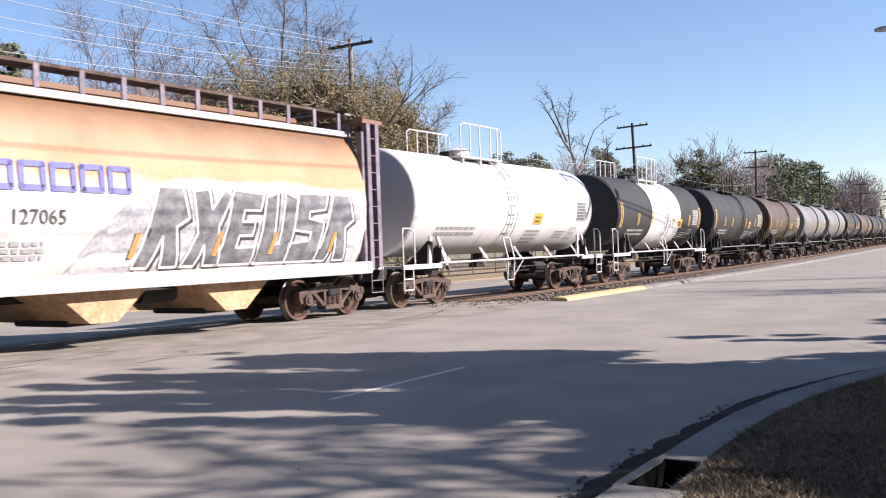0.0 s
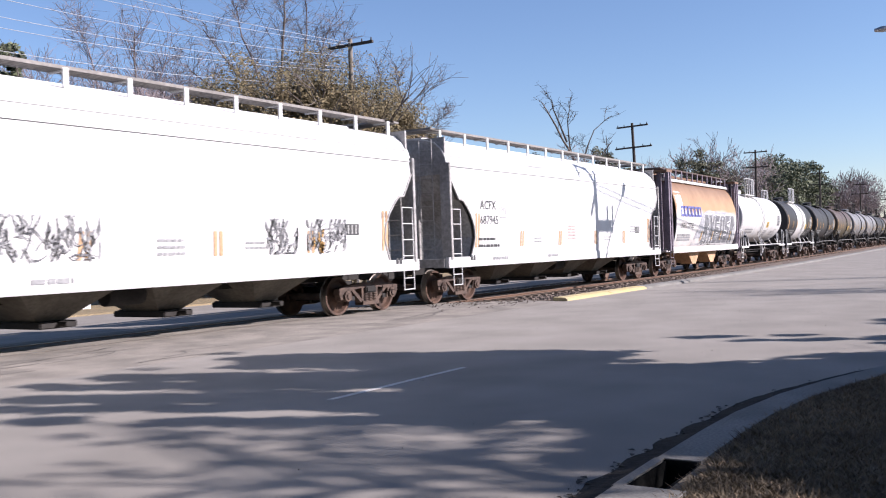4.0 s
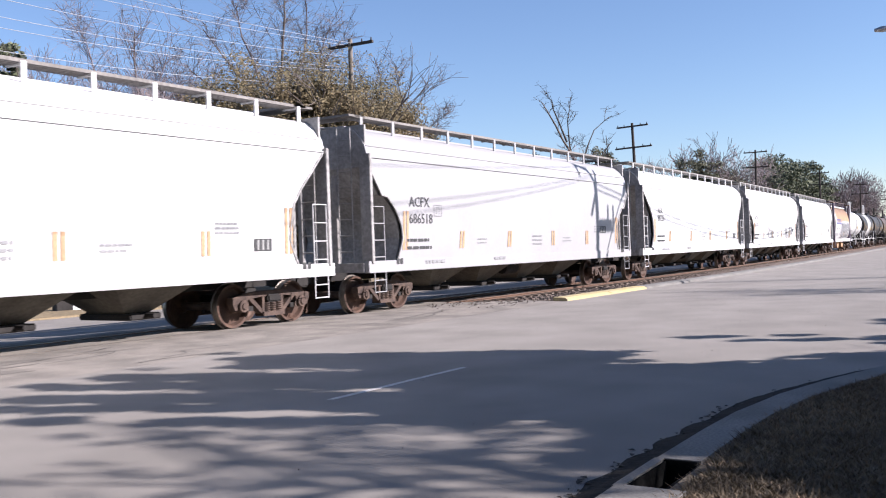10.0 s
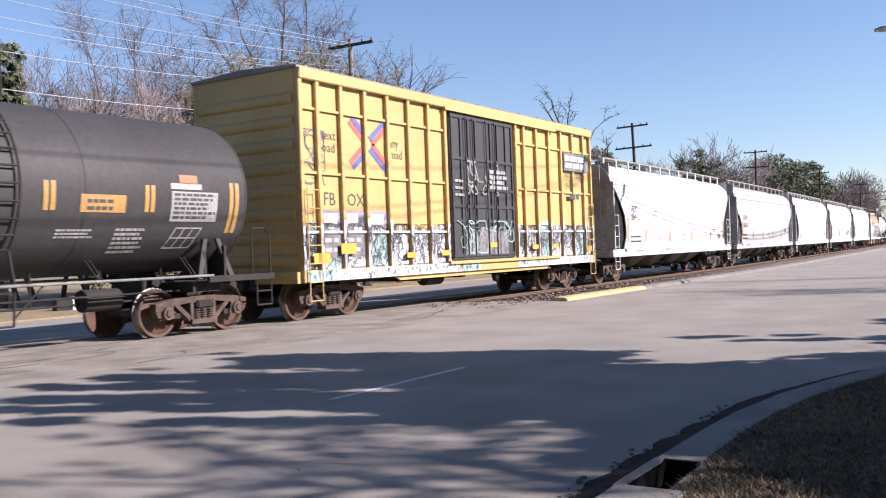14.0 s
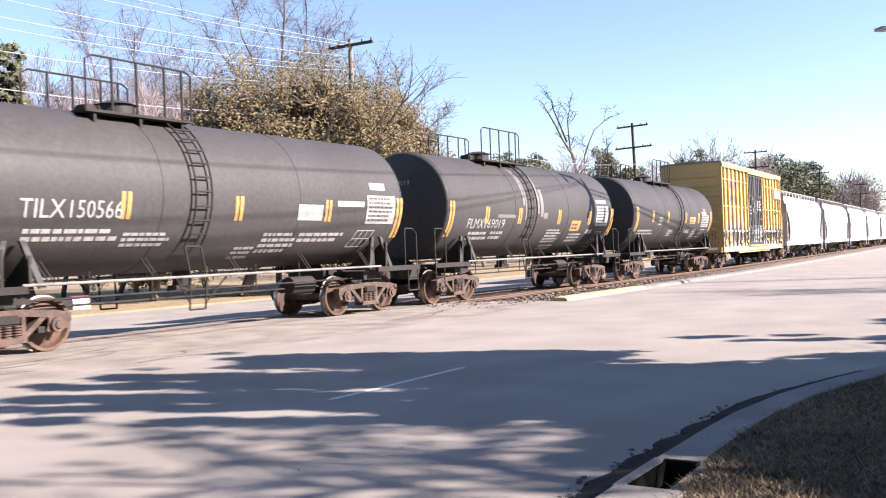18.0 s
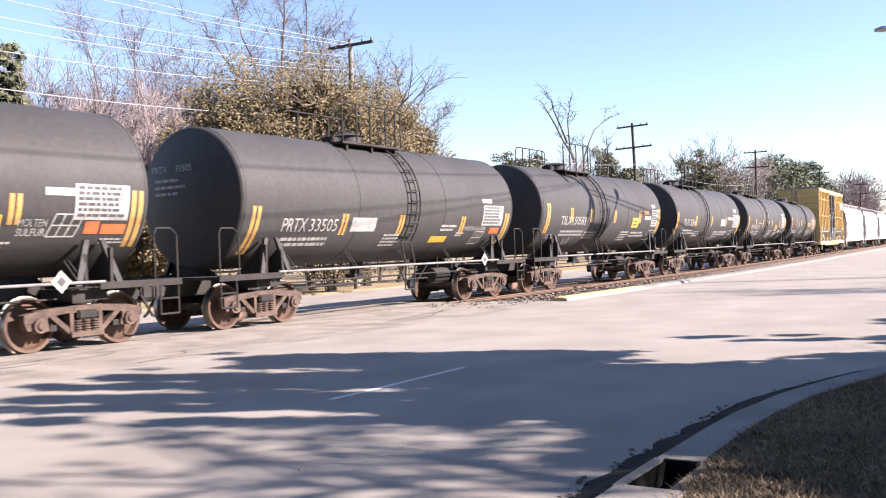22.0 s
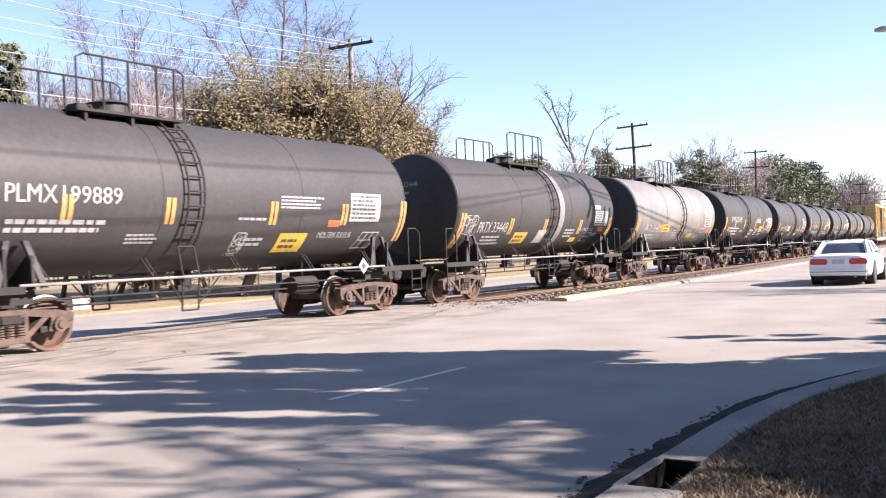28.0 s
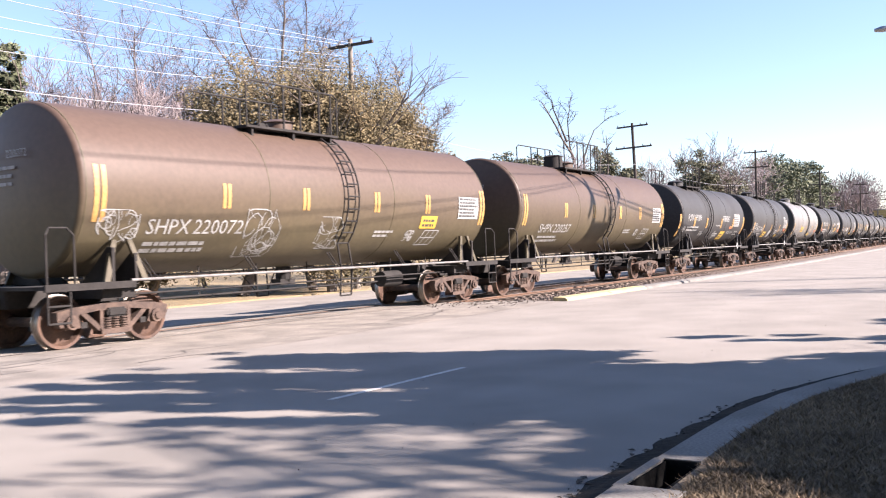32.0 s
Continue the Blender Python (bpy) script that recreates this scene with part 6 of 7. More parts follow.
limbed_tree(36.6, 30, 12, "pale bare tree spreading like a fan", (((0, 0), (0.2, 6), (0.3, 9), (0.5, 12), (0.6, 15.6)), ((0.2, 7), (-1.6, 10), (-2.4, 13), (-2.9, 15.4)), ((0.3, 8), (1.6, 11), (2.4, 14.4)), ((0.2, 6), (-2.4, 8), (-4.2, 10.8)), ((0.3, 7), (2.6, 9.4), (3.6, 12.4)), ((0.2, 5), (-3.0, 6.4), (-5.4, 8.2))), 0.16, TWIG, per=26, reach=2.1, thin=0.017, z=GR)
for i, (x, y, h) in enumerate(((30.0, 30, 14.6), (32.4, 31, 13.2), (34.4, 31.5, 14.2), (38.8, 31, 14.6), (31.0, 27, 11.0), (28.4, 29, 13.0), (41.6, 29.5, 15.6), (33.4, 27.5, 10.6), (36.4, 28, 12.0))):
    bare_tree(x, y, h, 12 + i, "slender bare tree in pale winter twigs", 0.62, 5, z=GR, fork=(6, 4, 3, 3), thin=0.017, r=0.13)
leafy_tree(24.4, 24, 12.7, 5.0, 26, PINE_LEAF, "dark evergreen tree at the wood's edge", count=420, per=60, size=0.14, z=GR, low=0.2, lumps=30)
for i, (x, y, h) in enumerate(((64, 30, 10.5), (70, 32, 12.5), (76, 33, 12.6), (83, 33, 12.0), (99, 33, 14.0), (111, 34, 14), (122, 34, 14), (130, 34, 15), (139, 34, 15))):
    bare_tree(x, y, h, 80 + i, "low grey bare tree in a distant thicket", 0.8, 4, z=GR, fork=(7, 5, 4, 3), thin=0.022)
limbed_tree(107.0, 32, 31, "tall thin bare tree with few upswept limbs", (((0, 0), (-1.2, 9), (-3.0, 13), (-5.4, 16.4), (-8.2, 19.0)), ((-1.6, 10), (-3.2, 14), (-4.0, 17), (-2.4, 20.0)), ((-3.6, 14.5), (-5.2, 17.6), (-6.4, 19.4)), ((-0.4, 9), (0.6, 13), (2.6, 16.4), (5.4, 18.2)), ((2.6, 9), (3.8, 13.0), (5.8, 15.2)), ((4.4, 8), (5.4, 12.4), (4.6, 15.8))), 0.26, POLE_WOOD, per=2, reach=1.9, thin=0.045, z=GR)
leafy_tree(90.5, 32, 13.4, 8.5, 19, FAR_LEAF, "dark evergreen bush tree over the thicket", count=520, per=70, size=0.16, z=GR, low=0.0, lumps=26, shape=0.8)
leafy_tree(115.5, 32, 14.6, 10, 20, FAR_LEAF, "rounded evergreen tree over the thicket", count=520, per=70, size=0.17, z=GR, low=0.0, lumps=26, shape=0.8)
leafy_tree(150, 32, 16.2, 13, 23, FAR_LEAF, "round dark evergreen oak beside the line", count=420, per=70, size=0.2, z=GR, low=0.02, lumps=24, shape=0.7)
leafy_tree(172, 33, 16.2, 16, 25, FAR_LEAF, "olive green tree in the far woods", count=420, per=70, size=0.2, z=GR, low=0.02, lumps=24, shape=0.7)
bare_tree(166, 35, 21, 24, "tall grey bare tree over the far woods", 0.8, 4, z=GR, fork=(6, 5, 4, 3), thin=0.05)
bare_tree(184, 36, 20, 27, "tall grey bare tree over the far woods", 0.8, 4, z=GR, fork=(6, 5, 4, 3), thin=0.05)
for i, (x, y, h, w) in enumerate(((205, 33, 18.5, 14), (219, 33, 20.5, 12), (229, 34, 19, 13), (245, 34, 20.5, 12), (258, 35, 18, 14))):
    pine_tree(x, y, h, w, 30 + i, "dark pine standing over the railway", count=110, per=70, size=0.26, low=0.25, z=GR)
for i, (x, y, h) in enumerate(((280, 36, 20), (290, 42, 20), (312, 42, 21), (334, 42, 22), (300, 34, 23), (322, 36, 24), (345, 36, 24), (370, 38, 25), (395, 40, 25), (270, 38, 19))):
    bare_tree(x, y, h, 40 + i, "pale bare tree far down the line", 0.8, 4, z=GR, fork=(7, 5, 4, 3), thin=0.07)
# near verge: the trees that shade the street. ACROSS and AWAY: ground directions square to the sun and away from it
ACROSS, AWAY = Vector((0.934, 0.358, 0)), Vector((-0.358, 0.934, 0))


def shade_tree(u, v, seed, label, spots, size=0.13, trunk=0.16, height=6.0, leaf=OLIVE_LEAF):
    """An evergreen at u across and v along the sun's ground line; spots: (count, left, right, low, high, clump, leaves)."""
    rnd = random.Random(seed)
    t = tagged(new("shade_tree"), label, "tree", "evergreen and leafy trees")
    base = ACROSS * u + AWAY * v
    t.matrix_basis = Matrix.Translation((base.x, base.y, 0.1))
    bm = rod(bmesh.new(), (0, 0, -0.1), (0, 0, height), trunk, 8, trunk * 0.3)
    verts, faces = [], []
    for n, lo, hi, z0, z1, clump, per in spots:
        centres = []
        for _ in range(n):
            z = rnd.uniform(z0, z1)
            p = ACROSS * (rnd.uniform(lo, hi) - u) + AWAY * rnd.uniform(-0.5, 0.5)
            centres.append(Vector((p.x, p.y, z)))
            if rnd.random() < 0.12:
                rod(bm, (0, 0, max(0.5, z - 1.2)), centres[-1], 0.035, 4, 0.012)
        cv, cf = leaf_cloud(rnd, centres, per, clump, size, 0.75)
        faces += [tuple(i + len(verts) for i in f) for f in cf]
        verts += cv
    part("trunk", bm, BARK, t)
    raw("crown", verts, faces, leaf, t)
    return t


shade_tree(4.7, -23.0, 60, "dense dark evergreen shading the street corner", ((470, 2.5, 6.0, 2.6, 6.0, 0.36, 70), (110, 5.0, 6.3, 5.6, 6.6, 0.32, 60), (16, 2.35, 2.45, 6.0, 8.6, 0.2, 60), (30, 2.95, 3.2, 6.0, 8.5, 0.22, 60), (44, 3.5, 3.85, 5.8, 8.7, 0.22, 60), (60, 4.42, 4.85, 6.0, 8.8, 0.22, 60), (60, 5.1, 5.5, 6.2, 8.7, 0.24, 60), (150, 6.2, 7.5, 5.3, 7.9, 0.3, 60), (12, 3.4, 5.0, 6.6, 7.6, 0.16, 40), (40, 2.0, 7.9, 5.2, 8.9, 0.2, 14)), 0.1, height=7.6)
shade_tree(6.8, -26.5, 61, "broad evergreen hedge tree behind the corner", ((420, 3.0, 7.0, 0.8, 5.6, 0.4, 60), (190, 6.5, 9.0, 0.8, 5.0, 0.36, 60), (90, 9.0, 11.0, 0.8, 4.2, 0.36, 60), (9, 8.2, 9.3, 5.5, 6.3, 0.18, 30)), height=4.8)
shade_tree(2.0, -26.0, 62, "rounded evergreen shading the verge beside the drain", ((200, -1.5, 3.2, 0.4, 4.6, 0.36, 60), (190, 0.7, 2.5, 4.4, 6.7, 0.28, 60), (90, -2.0, 0.7, 4.4, 6.2, 0.26, 45)), height=4.2)
shade_tree(0.2, -30.0, 63, "thin-leaved tree letting dappled light through", ((200, -3.0, 0.5, 8.1, 11.7, 0.12, 8), (270, 0.4, 2.3, 7.9, 10.5, 0.12, 8), (40, 1.6, 2.4, 10.3, 11.5, 0.12, 8), (8, 0.5, 2.0, 10.7, 11.7, 0.12, 8)), 0.06, 0.1, 11.0)
# unseen trees, added to keep sky light off the shaded street
for i, (x, y, h, w) in enumerate(((22.5, -27.0, 8.0, 7.0), (0.0, -28.0, 15.0, 7.5), (-6.0, -25.0, 18.0, 9.0), (-13.0, -21.0, 19.0, 10.0), (-16.0, -12.5, 21.0, 11.0), (-13.0, -32.0, 23.0, 12.0), (-24.0, -17.0, 23.0, 12.0), (-20.0, -4.5, 19.0, 9.0))):
    leafy_tree(x, y, h, w, 70 + i, OLIVE_LEAF, "unseen evergreen added behind the verge to block light", count=420, per=60, size=0.22, low=0.06, z=0.1, lumps=24)
bare_tree(31.5, -22.0, 9.5, 62, "bare tree standing on the near verge", 0.8, 4, z=0.1)
bare_tree(18.8, -23.0, 7.6, 64, "small bare tree near the street corner", 0.9, 4, z=0.1)
for i, (px, top) in enumerate(((-3.0, 12.8), (39.7, 12.95), (82.2, 12.6), (125.1, 13.2), (168, 12.7), (211, 12.5), (254, 12.5))):
    pl = tagged(new("utility_pole"), "dark wooden utility pole with two crossarms" if i != 1 else "wooden utility pole with one crossarm among the trees", "utility pole", "utility poles along the track")
    pl.matrix_basis = pose(px, 16.0, GR, -1.2 if i == 2 else 0.5, -1.0 if i == 2 else 0, 0)
    top -= GR
    part("pole", rod(bmesh.new(), (0, 0, -0.3), (0, 0, top), 0.19, 12, 0.12), GREY_WOOD if i == 1 else POLE_WOOD, pl, smooth=True)
    for z in ((top - 0.3, top - 2.25) if i > 1 else (top - 0.3, )):
        wide = 1.5 if z > top - 1 else 1.75
        arm = part("crossarm", box(bmesh.new(), -0.07, 0.07, -wide, wide, z - 0.07, z + 0.07), POLE_WOOD, pl)
        for y in (-0.93, -0.52, 0.52, 0.93):
            part("insulator", rod(bmesh.new(), (0, y * wide, z + 0.07), (0, y * wide, z + 0.24), 0.05, 8, 0.03), IRON, arm)


# ---- overhead wires on the pole line ----
for off, za, zb, sag, far in ((-0.2, 12.9, 12.75, 0.75, 0), (0.2, 12.7, 12.7, 0.85, 0), (0.0, 12.2, 12.05, 1.15, 0), (-0.1, 11.2, 11.3, 1.35, 0), (0.1, 11.5, 11.5, 1.15, 0), (0.0, 10.5, 10.6, 1.45, 0), (0.0, 8.8, 8.8, 1.05, 1)):
    bm = bmesh.new()
    for xa, xb, sg in ((-3.0, 39.7, sag), (39.7, 82.2, 0.9), (82.2, 125.1, 0.9))[:3 if far else 1]:
        pts = [(xa + (xb - xa) * k / 14, 16 + off, za + (zb - za) * k / 14 - sg * 4 * (k / 14) * (1 - k / 14)) for k in range(15)]
        pipe(bm, pts, 0.011 if not far else 0.014, 5)
    tagged(part("overhead_wire", bm, WIRE), "thin pale overhead wire strung along the utility poles", "wire", "overhead wires")

# ---- street lamp, sign post and shade trees on the near verge ----
lamp = tagged(new("street_lamp"), "grey steel street lamp with a cobra head over the road", "street lamp")
lamp.matrix_basis = pose(36.3, -13.2, 0)
part("pole", rod(bmesh.new(), (0, 0, 0), (0, 0, 8.1), 0.1, 12, 0.06), STEEL, lamp, smooth=True)
part("arm", pipe(bmesh.new(), [(0, 0, 8.0), (0.35, 0.8, 8.55), (0.7, 1.6, 8.85), (1.0, 2.4, 8.95)], 0.04, 8), STEEL, lamp)
bm = loft(bmesh.new(), [[(1.0 + a * sx, 2.3 + t, 8.9 + b * sx) for a, b in ((-0.16, 0.0), (-0.1, -0.07), (0.1, -0.07), (0.16, 0.0), (0.08, 0.1), (-0.08, 0.1))] for t, sx in ((0, 0.4), (0.2, 0.9), (0.6, 1.1), (0.85, 0.6))])
part("lamp_head", bm, STEEL, lamp, "grey cobra lamp head", smooth=True)
post = tagged(new("sign_pole"), "wooden pole with a small sign board on the verge", "pole")
post.matrix_basis = pose(35.87, -14.0, 0)
part("pole", rod(bmesh.new(), (0, 0, 0), (0, 0, 11.1), 0.17, 10, 0.13), POLE_WOOD, post, smooth=True)
part("sign_board", box(bmesh.new(), 0.1, 1.35, -0.03, 0.03, 9.41, 9.83), STEEL, post)
for x in (1.0, 1.5):
    part("bushing", rod(bmesh.new(), (x - 0.05, 0, 9.4), (x, 0, 10.34), 0.08, 8), STEEL, post)
part("pole_top", pipe(bmesh.new(), [(0, 0, 11.0), (0.3, 0, 11.7)], 0.09), POLE_WOOD, post)
part("steel_brace", pipe(bmesh.new(), [(-0.5, 0, 10.0), (0.05, 0, 10.96), (-0.3, 0, 11.75), (-1.05, 0, 11.95), (-1.2, 0, 11.45)], 0.1), STEEL, post)
for k in (0, 1):
    pts = [(35.9 + 39 * i / 14, -14.0 + 0.05 * k, 11.15 - 0.25 * k - 0.014 * 39 * i / 14 - 1.4 * 4 * (i / 14) * (1 - i / 14)) for i in range(15)]
    tagged(part("overhead_wire", pipe(bmesh.new(), pts, 0.03, 5), WIRE), "thin overhead wire strung from the verge pole", "wire", "overhead wires")
for z_end, sag4 in ((11.5, 7.16), (11.4, 8.0), (11.9, 4.4)):
    pts = [(-10 + 45.87 * i / 20, -14.0, z_end - sag4 * (i / 20) * (1 - i / 20)) for i in range(21)]
    tagged(part("overhead_cable", pipe(bmesh.new(), pts, 0.015, 6), IRON), "thick dark cable strung over the verge", "cable", "overhead wires")
cable_pole = tagged(new("utility_pole"), "dark wooden pole carrying cables over the verge", "utility pole", "utility poles along the track")
cable_pole.matrix_basis = pose(-10.0, -14.0, 0.1)
part("pole", rod(bmesh.new(), (0, 0, -0.3), (0, 0, 12.1), 0.19, 12, 0.12), POLE_WOOD, cable_pole, smooth=True)
vp = tagged(new("verge_post"), "slim wooden post at the edge of the street", "post")
vp.matrix_basis = pose(26.6, -13.9, 0)
part("post", rod(bmesh.new(), (0, 0, 0), (0, 0, 3.3), 0.09, 8, 0.07), GREY_WOOD, vp)

# ---- low white wall with a dark end on the far grass ----
wl = tagged(new("low_wall"), "low white painted block wall with a dark maroon cap", "wall")
wl.matrix_basis = pose(23.4, 18.2, -0.42, 0, 0, -12)
part("wall_body", box(bmesh.new(), 0.25, 1.0, -0.2, 0.2, 0, 0.5, 0.02), material("white_painted_block", (0.75, 0.74, 0.73), (0.65, 0.64, 0.63), 0.8, scale=2, fine=20), wl)
part("cap", box(bmesh.new(), 0.2, 1.05, -0.25, 0.25, 0.5, 0.58, 0.01), material("maroon_cap", (0.2, 0.05, 0.07), (0.15, 0.04, 0.05), 0.7), wl)
part("end_block", box(bmesh.new(), -0.4, 0.25, -0.22, 0.22, 0, 0.46, 0.02), UNDER, wl, "dark end block")

# ---- white sedan ----
CAR_PAINT = material("white_car_paint", (0.75, 0.76, 0.78), (0.72, 0.73, 0.75), 0.3, scale=1, fine=20, bump=0, grain=0.02, coat=0.6)
GLASS = material("dark_tinted_glass", (0.02, 0.022, 0.03), (0.03, 0.032, 0.04), 0.08, bump=0, grain=0.02, coat=0.5)
TAIL = material("red_tail_lamp_plastic", (0.5, 0.02, 0.03), (0.42, 0.02, 0.03), 0.25, bump=0, coat=0.5)
TYRE = material("black_tyre_rubber", (0.03, 0.03, 0.03), (0.022, 0.022, 0.022), 0.85, scale=8, fine=40)
ALLOY = material("silver_alloy_rim", (0.5, 0.5, 0.52), (0.42, 0.42, 0.44), 0.35, 0.8, scale=6, bump=0)
sedan = tagged(new("sedan"), "white four-door sedan driving away with red tail lamps", "car")


def car_ring(x, zb, zt, w, top):
    """A rounded section of the body: zb sill, zt bonnet or boot height, w half width, top half width of the upper face."""
    half = [(0.84 * w, zb), (0.95 * w, zb + 0.05), (0.99 * w, zb + 0.16), (w, zb + (zt - zb) * 0.45), (0.99 * w, zb + (zt - zb) * 0.62), (0.965 * w, zb + (zt - zb) * 0.78), (0.6 * top + 0.37 * w, zt - 0.06), (top, zt - 0.02), (top * 0.8, zt), (top * 0.35, zt + 0.012)]
    return [(x, -y, z) for y, z in half] + [(x, y, z) for y, z in half[::-1]]


def eased(keys, n):
    """Smooth values between rows of numbers."""
    out = []
    for i in range(len(keys) - 1):
        p0, p1, p2, p3 = keys[max(0, i - 1)], keys[i], keys[i + 1], keys[min(len(keys) - 1, i + 2)]
        for k in range(n):
            t = k / n
            out.append([0.5 * (2 * b + (c - a) * t + (2 * a - 5 * b + 4 * c - d) * t * t + (3 * b - a - 3 * c + d) * t ** 3) for a, b, c, d in zip(p0, p1, p2, p3)])
    return out + [list(keys[-1])]


SHELL = [(-2.31, 0.42, 0.8, 0.72, 0.6), (-2.27, 0.34, 0.88, 0.79, 0.66), (-2.1, 0.27, 0.92, 0.845, 0.7), (-1.6, 0.23, 0.93, 0.87, 0.74), (-0.8, 0.2, 0.92, 0.875, 0.77), (0.2, 0.2, 0.91, 0.875, 0.78), (1.0, 0.21, 0.89, 0.87, 0.75), (1.6, 0.23, 0.86, 0.86, 0.7), (2.05, 0.27, 0.77, 0.81, 0.62), (2.25, 0.33, 0.69, 0.72, 0.55), (2.31, 0.4, 0.62, 0.62, 0.46)]
part("body", loft(bmesh.new(), [car_ring(*r) for r in eased(SHELL, 4)]), CAR_PAINT, sedan, smooth=True)
CABIN = [(-1.62, 0.91, 0.7), (-1.3, 1.09, 0.66), (-0.98, 1.25, 0.59), (-0.6, 1.295, 0.585), (-0.1, 1.305, 0.585), (0.25, 1.28, 0.585), (0.6, 1.13, 0.64), (1.05, 0.9, 0.71)]
bm = loft(bmesh.new(), [[(x, -0.74, 0.85), (x, -w - (0.74 - w) * 0.25, 0.85 + (z - 0.85) * 0.7), (x, -w, z - 0.03), (x, -w * 0.8, z), (x, w * 0.8, z), (x, w, z - 0.03), (x, w + (0.74 - w) * 0.25, 0.85 + (z - 0.85) * 0.7), (x, 0.74, 0.85)] for x, z, w in eased(CABIN, 3)])
part("glasshouse", bm, GLASS, sedan, "dark tinted window glass", smooth=True)
ROOFLINE = [(-1.05, 1.232, 0.6), (-0.95, 1.272, 0.6), (-0.6, 1.305, 0.6), (-0.1, 1.315, 0.6), (0.2, 1.3, 0.6), (0.33, 1.26, 0.6)]
part("roof", loft(bmesh.new(), [[(x, -w - 0.012, z - 0.05), (x, -w * 0.92, z), (x, -w * 0.5, z + 0.018), (x, w * 0.5, z + 0.018), (x, w * 0.92, z), (x, w + 0.012, z - 0.05), (x, w * 0.8, z - 0.06), (x, -w * 0.8, z - 0.06)] for x, z, w in eased(ROOFLINE, 2)]), CAR_PAINT, sedan, smooth=True)
for y in (-1, 1):
    for x in (-1.35, 1.4):
        part("wheel_arch", pipe(bmesh.new(), [(x + 0.37 * math.cos(radians(q)), y * 0.862, 0.33 + 0.37 * math.sin(radians(q))) for q in range(-8, 189, 14)], 0.028, 6), UNDER, sedan)
        # dark disc in place of the shade inside the wheel arch
        part("arch_shadow", rod(bmesh.new(), (x, y * 0.6, 0.34), (x, y * 0.874, 0.34), 0.35, 24), UNDER, sedan)
    for x in (-0.75, 0.25):
        part("door_handle", box(bmesh.new(), x, x + 0.16, y * 0.855, y * 0.885, 0.8, 0.83, 0.008), CAR_PAINT, sedan)
    part("side_moulding", box(bmesh.new(), -1.0, 1.05, y * 0.87, y * 0.888, 0.5, 0.55, 0.006), CAR_PAINT, sedan)
for y in (-1, 1):
    for xa, za, xb, zb in ((-1.62, 0.9, -1.0, 1.26), (-0.35, 0.88, -0.35, 1.29), (1.03, 0.88, 0.28, 1.28)):
        part("roof_pillar", rod(bmesh.new(), (xa, y * 0.73, za), (xb, y * 0.585, zb), 0.045 if xa != -1.62 else 0.07, 6), CAR_PAINT, sedan)
    part("tail_lamp", box(bmesh.new(), -2.345, -2.15, y * 0.3, y * 0.79, 0.62, 0.79, 0.03), TAIL, sedan, "red tail lamp")
    part("head_lamp", box(bmesh.new(), 2.15, 2.3, y * 0.42, y * 0.72, 0.56, 0.7, 0.02), ALLOY, sedan, "clear head lamp")
    part("wing_mirror", box(bmesh.new(), 0.62, 0.76, y * 0.66, y * 0.9, 0.87, 0.97, 0.03), CAR_PAINT, sedan)
    part("door_seam", box(bmesh.new(), -0.36, -0.345, y * 0.868, y * 0.88, 0.32, 0.84), UNDER, sedan)
part("rear_bumper", box(bmesh.new(), -2.38, -2.1, -0.8, 0.8, 0.3, 0.52, 0.05), CAR_PAINT, sedan)
part("bumper_seam", box(bmesh.new(), -2.386, -2.3, -0.76, 0.76, 0.4, 0.415), UNDER, sedan)
part("plate", box(bmesh.new(), -2.34, -2.26, -0.17, 0.17, 0.64, 0.77), material("pale_plate", (0.5, 0.5, 0.52), (0.45, 0.45, 0.48), 0.5, bump=0), sedan, "pale blank rear plate")
part("under_tray", box(bmesh.new(), -2.1, 2.1, -0.7, 0.7, 0.16, 0.26), UNDER, sedan)
part("exhaust", rod(bmesh.new(), (-2.36, -0.45, 0.26), (-2.0, -0.45, 0.26), 0.03, 8), STEEL, sedan)
SEDAN_WHEELS = []
for x in (-1.35, 1.4):
    for y in (-1, 1):
        w = part("tyre", lathe(bmesh.new(), [(-0.1, 0.2), (-0.1, 0.29), (-0.07, 0.315), (0.07, 0.315), (0.1, 0.29), (0.1, 0.2)], n=24), TYRE, sedan, "black rubber tyre", m=pose(x, y * 0.79, 0.315), smooth=True)
        bm = lathe(bmesh.new(), [(-0.085, 0.03), (-0.06, 0.08), (-0.07, 0.2), (0.07, 0.2), (0.06, 0.08), (0.085, 0.03)], n=20)
        for k in range(5):
            box(bm, -0.02 + 0.12 * math.cos(k * 1.257), 0.02 + 0.12 * math.cos(k * 1.257), -0.09, 0.09, -0.02 + 0.12 * math.sin(k * 1.257), 0.02 + 0.12 * math.sin(k * 1.257))
        part("rim", bm, ALLOY, w)
        SEDAN_WHEELS.append((w, x, y * 0.79))

# ---- small things: drain, debris, stones, cracks, grass ----
rnd = random.Random(77)
drain = tagged(new("storm_drain"), "storm drain with a dark slot set in the kerb", "drain", "", "structure")
# near-black colour holds the shade inside the shallow pit
PIT = material("pit_shade_black", (0.012, 0.012, 0.012), (0.008, 0.008, 0.008), 0.95, bump=0, shine=0.0)
part("pit_floor", box(bmesh.new(), 4.79, 5.49, -13.07, -12.83, -0.4, -0.3), PIT, drain)
part("pit_wall", box(bmesh.new(), 4.79, 5.49, -13.078, -13.05, -0.3, 0.096), PIT, drain)
for x in (4.785, 5.47):
    part("pit_wall", box(bmesh.new(), x, x + 0.02, -13.05, -12.845, -0.3, 0.118), PIT, drain)
part("pit_wall", box(bmesh.new(), 4.8, 5.47, -12.862, -12.852, -0.3, 0.11), PIT, drain)
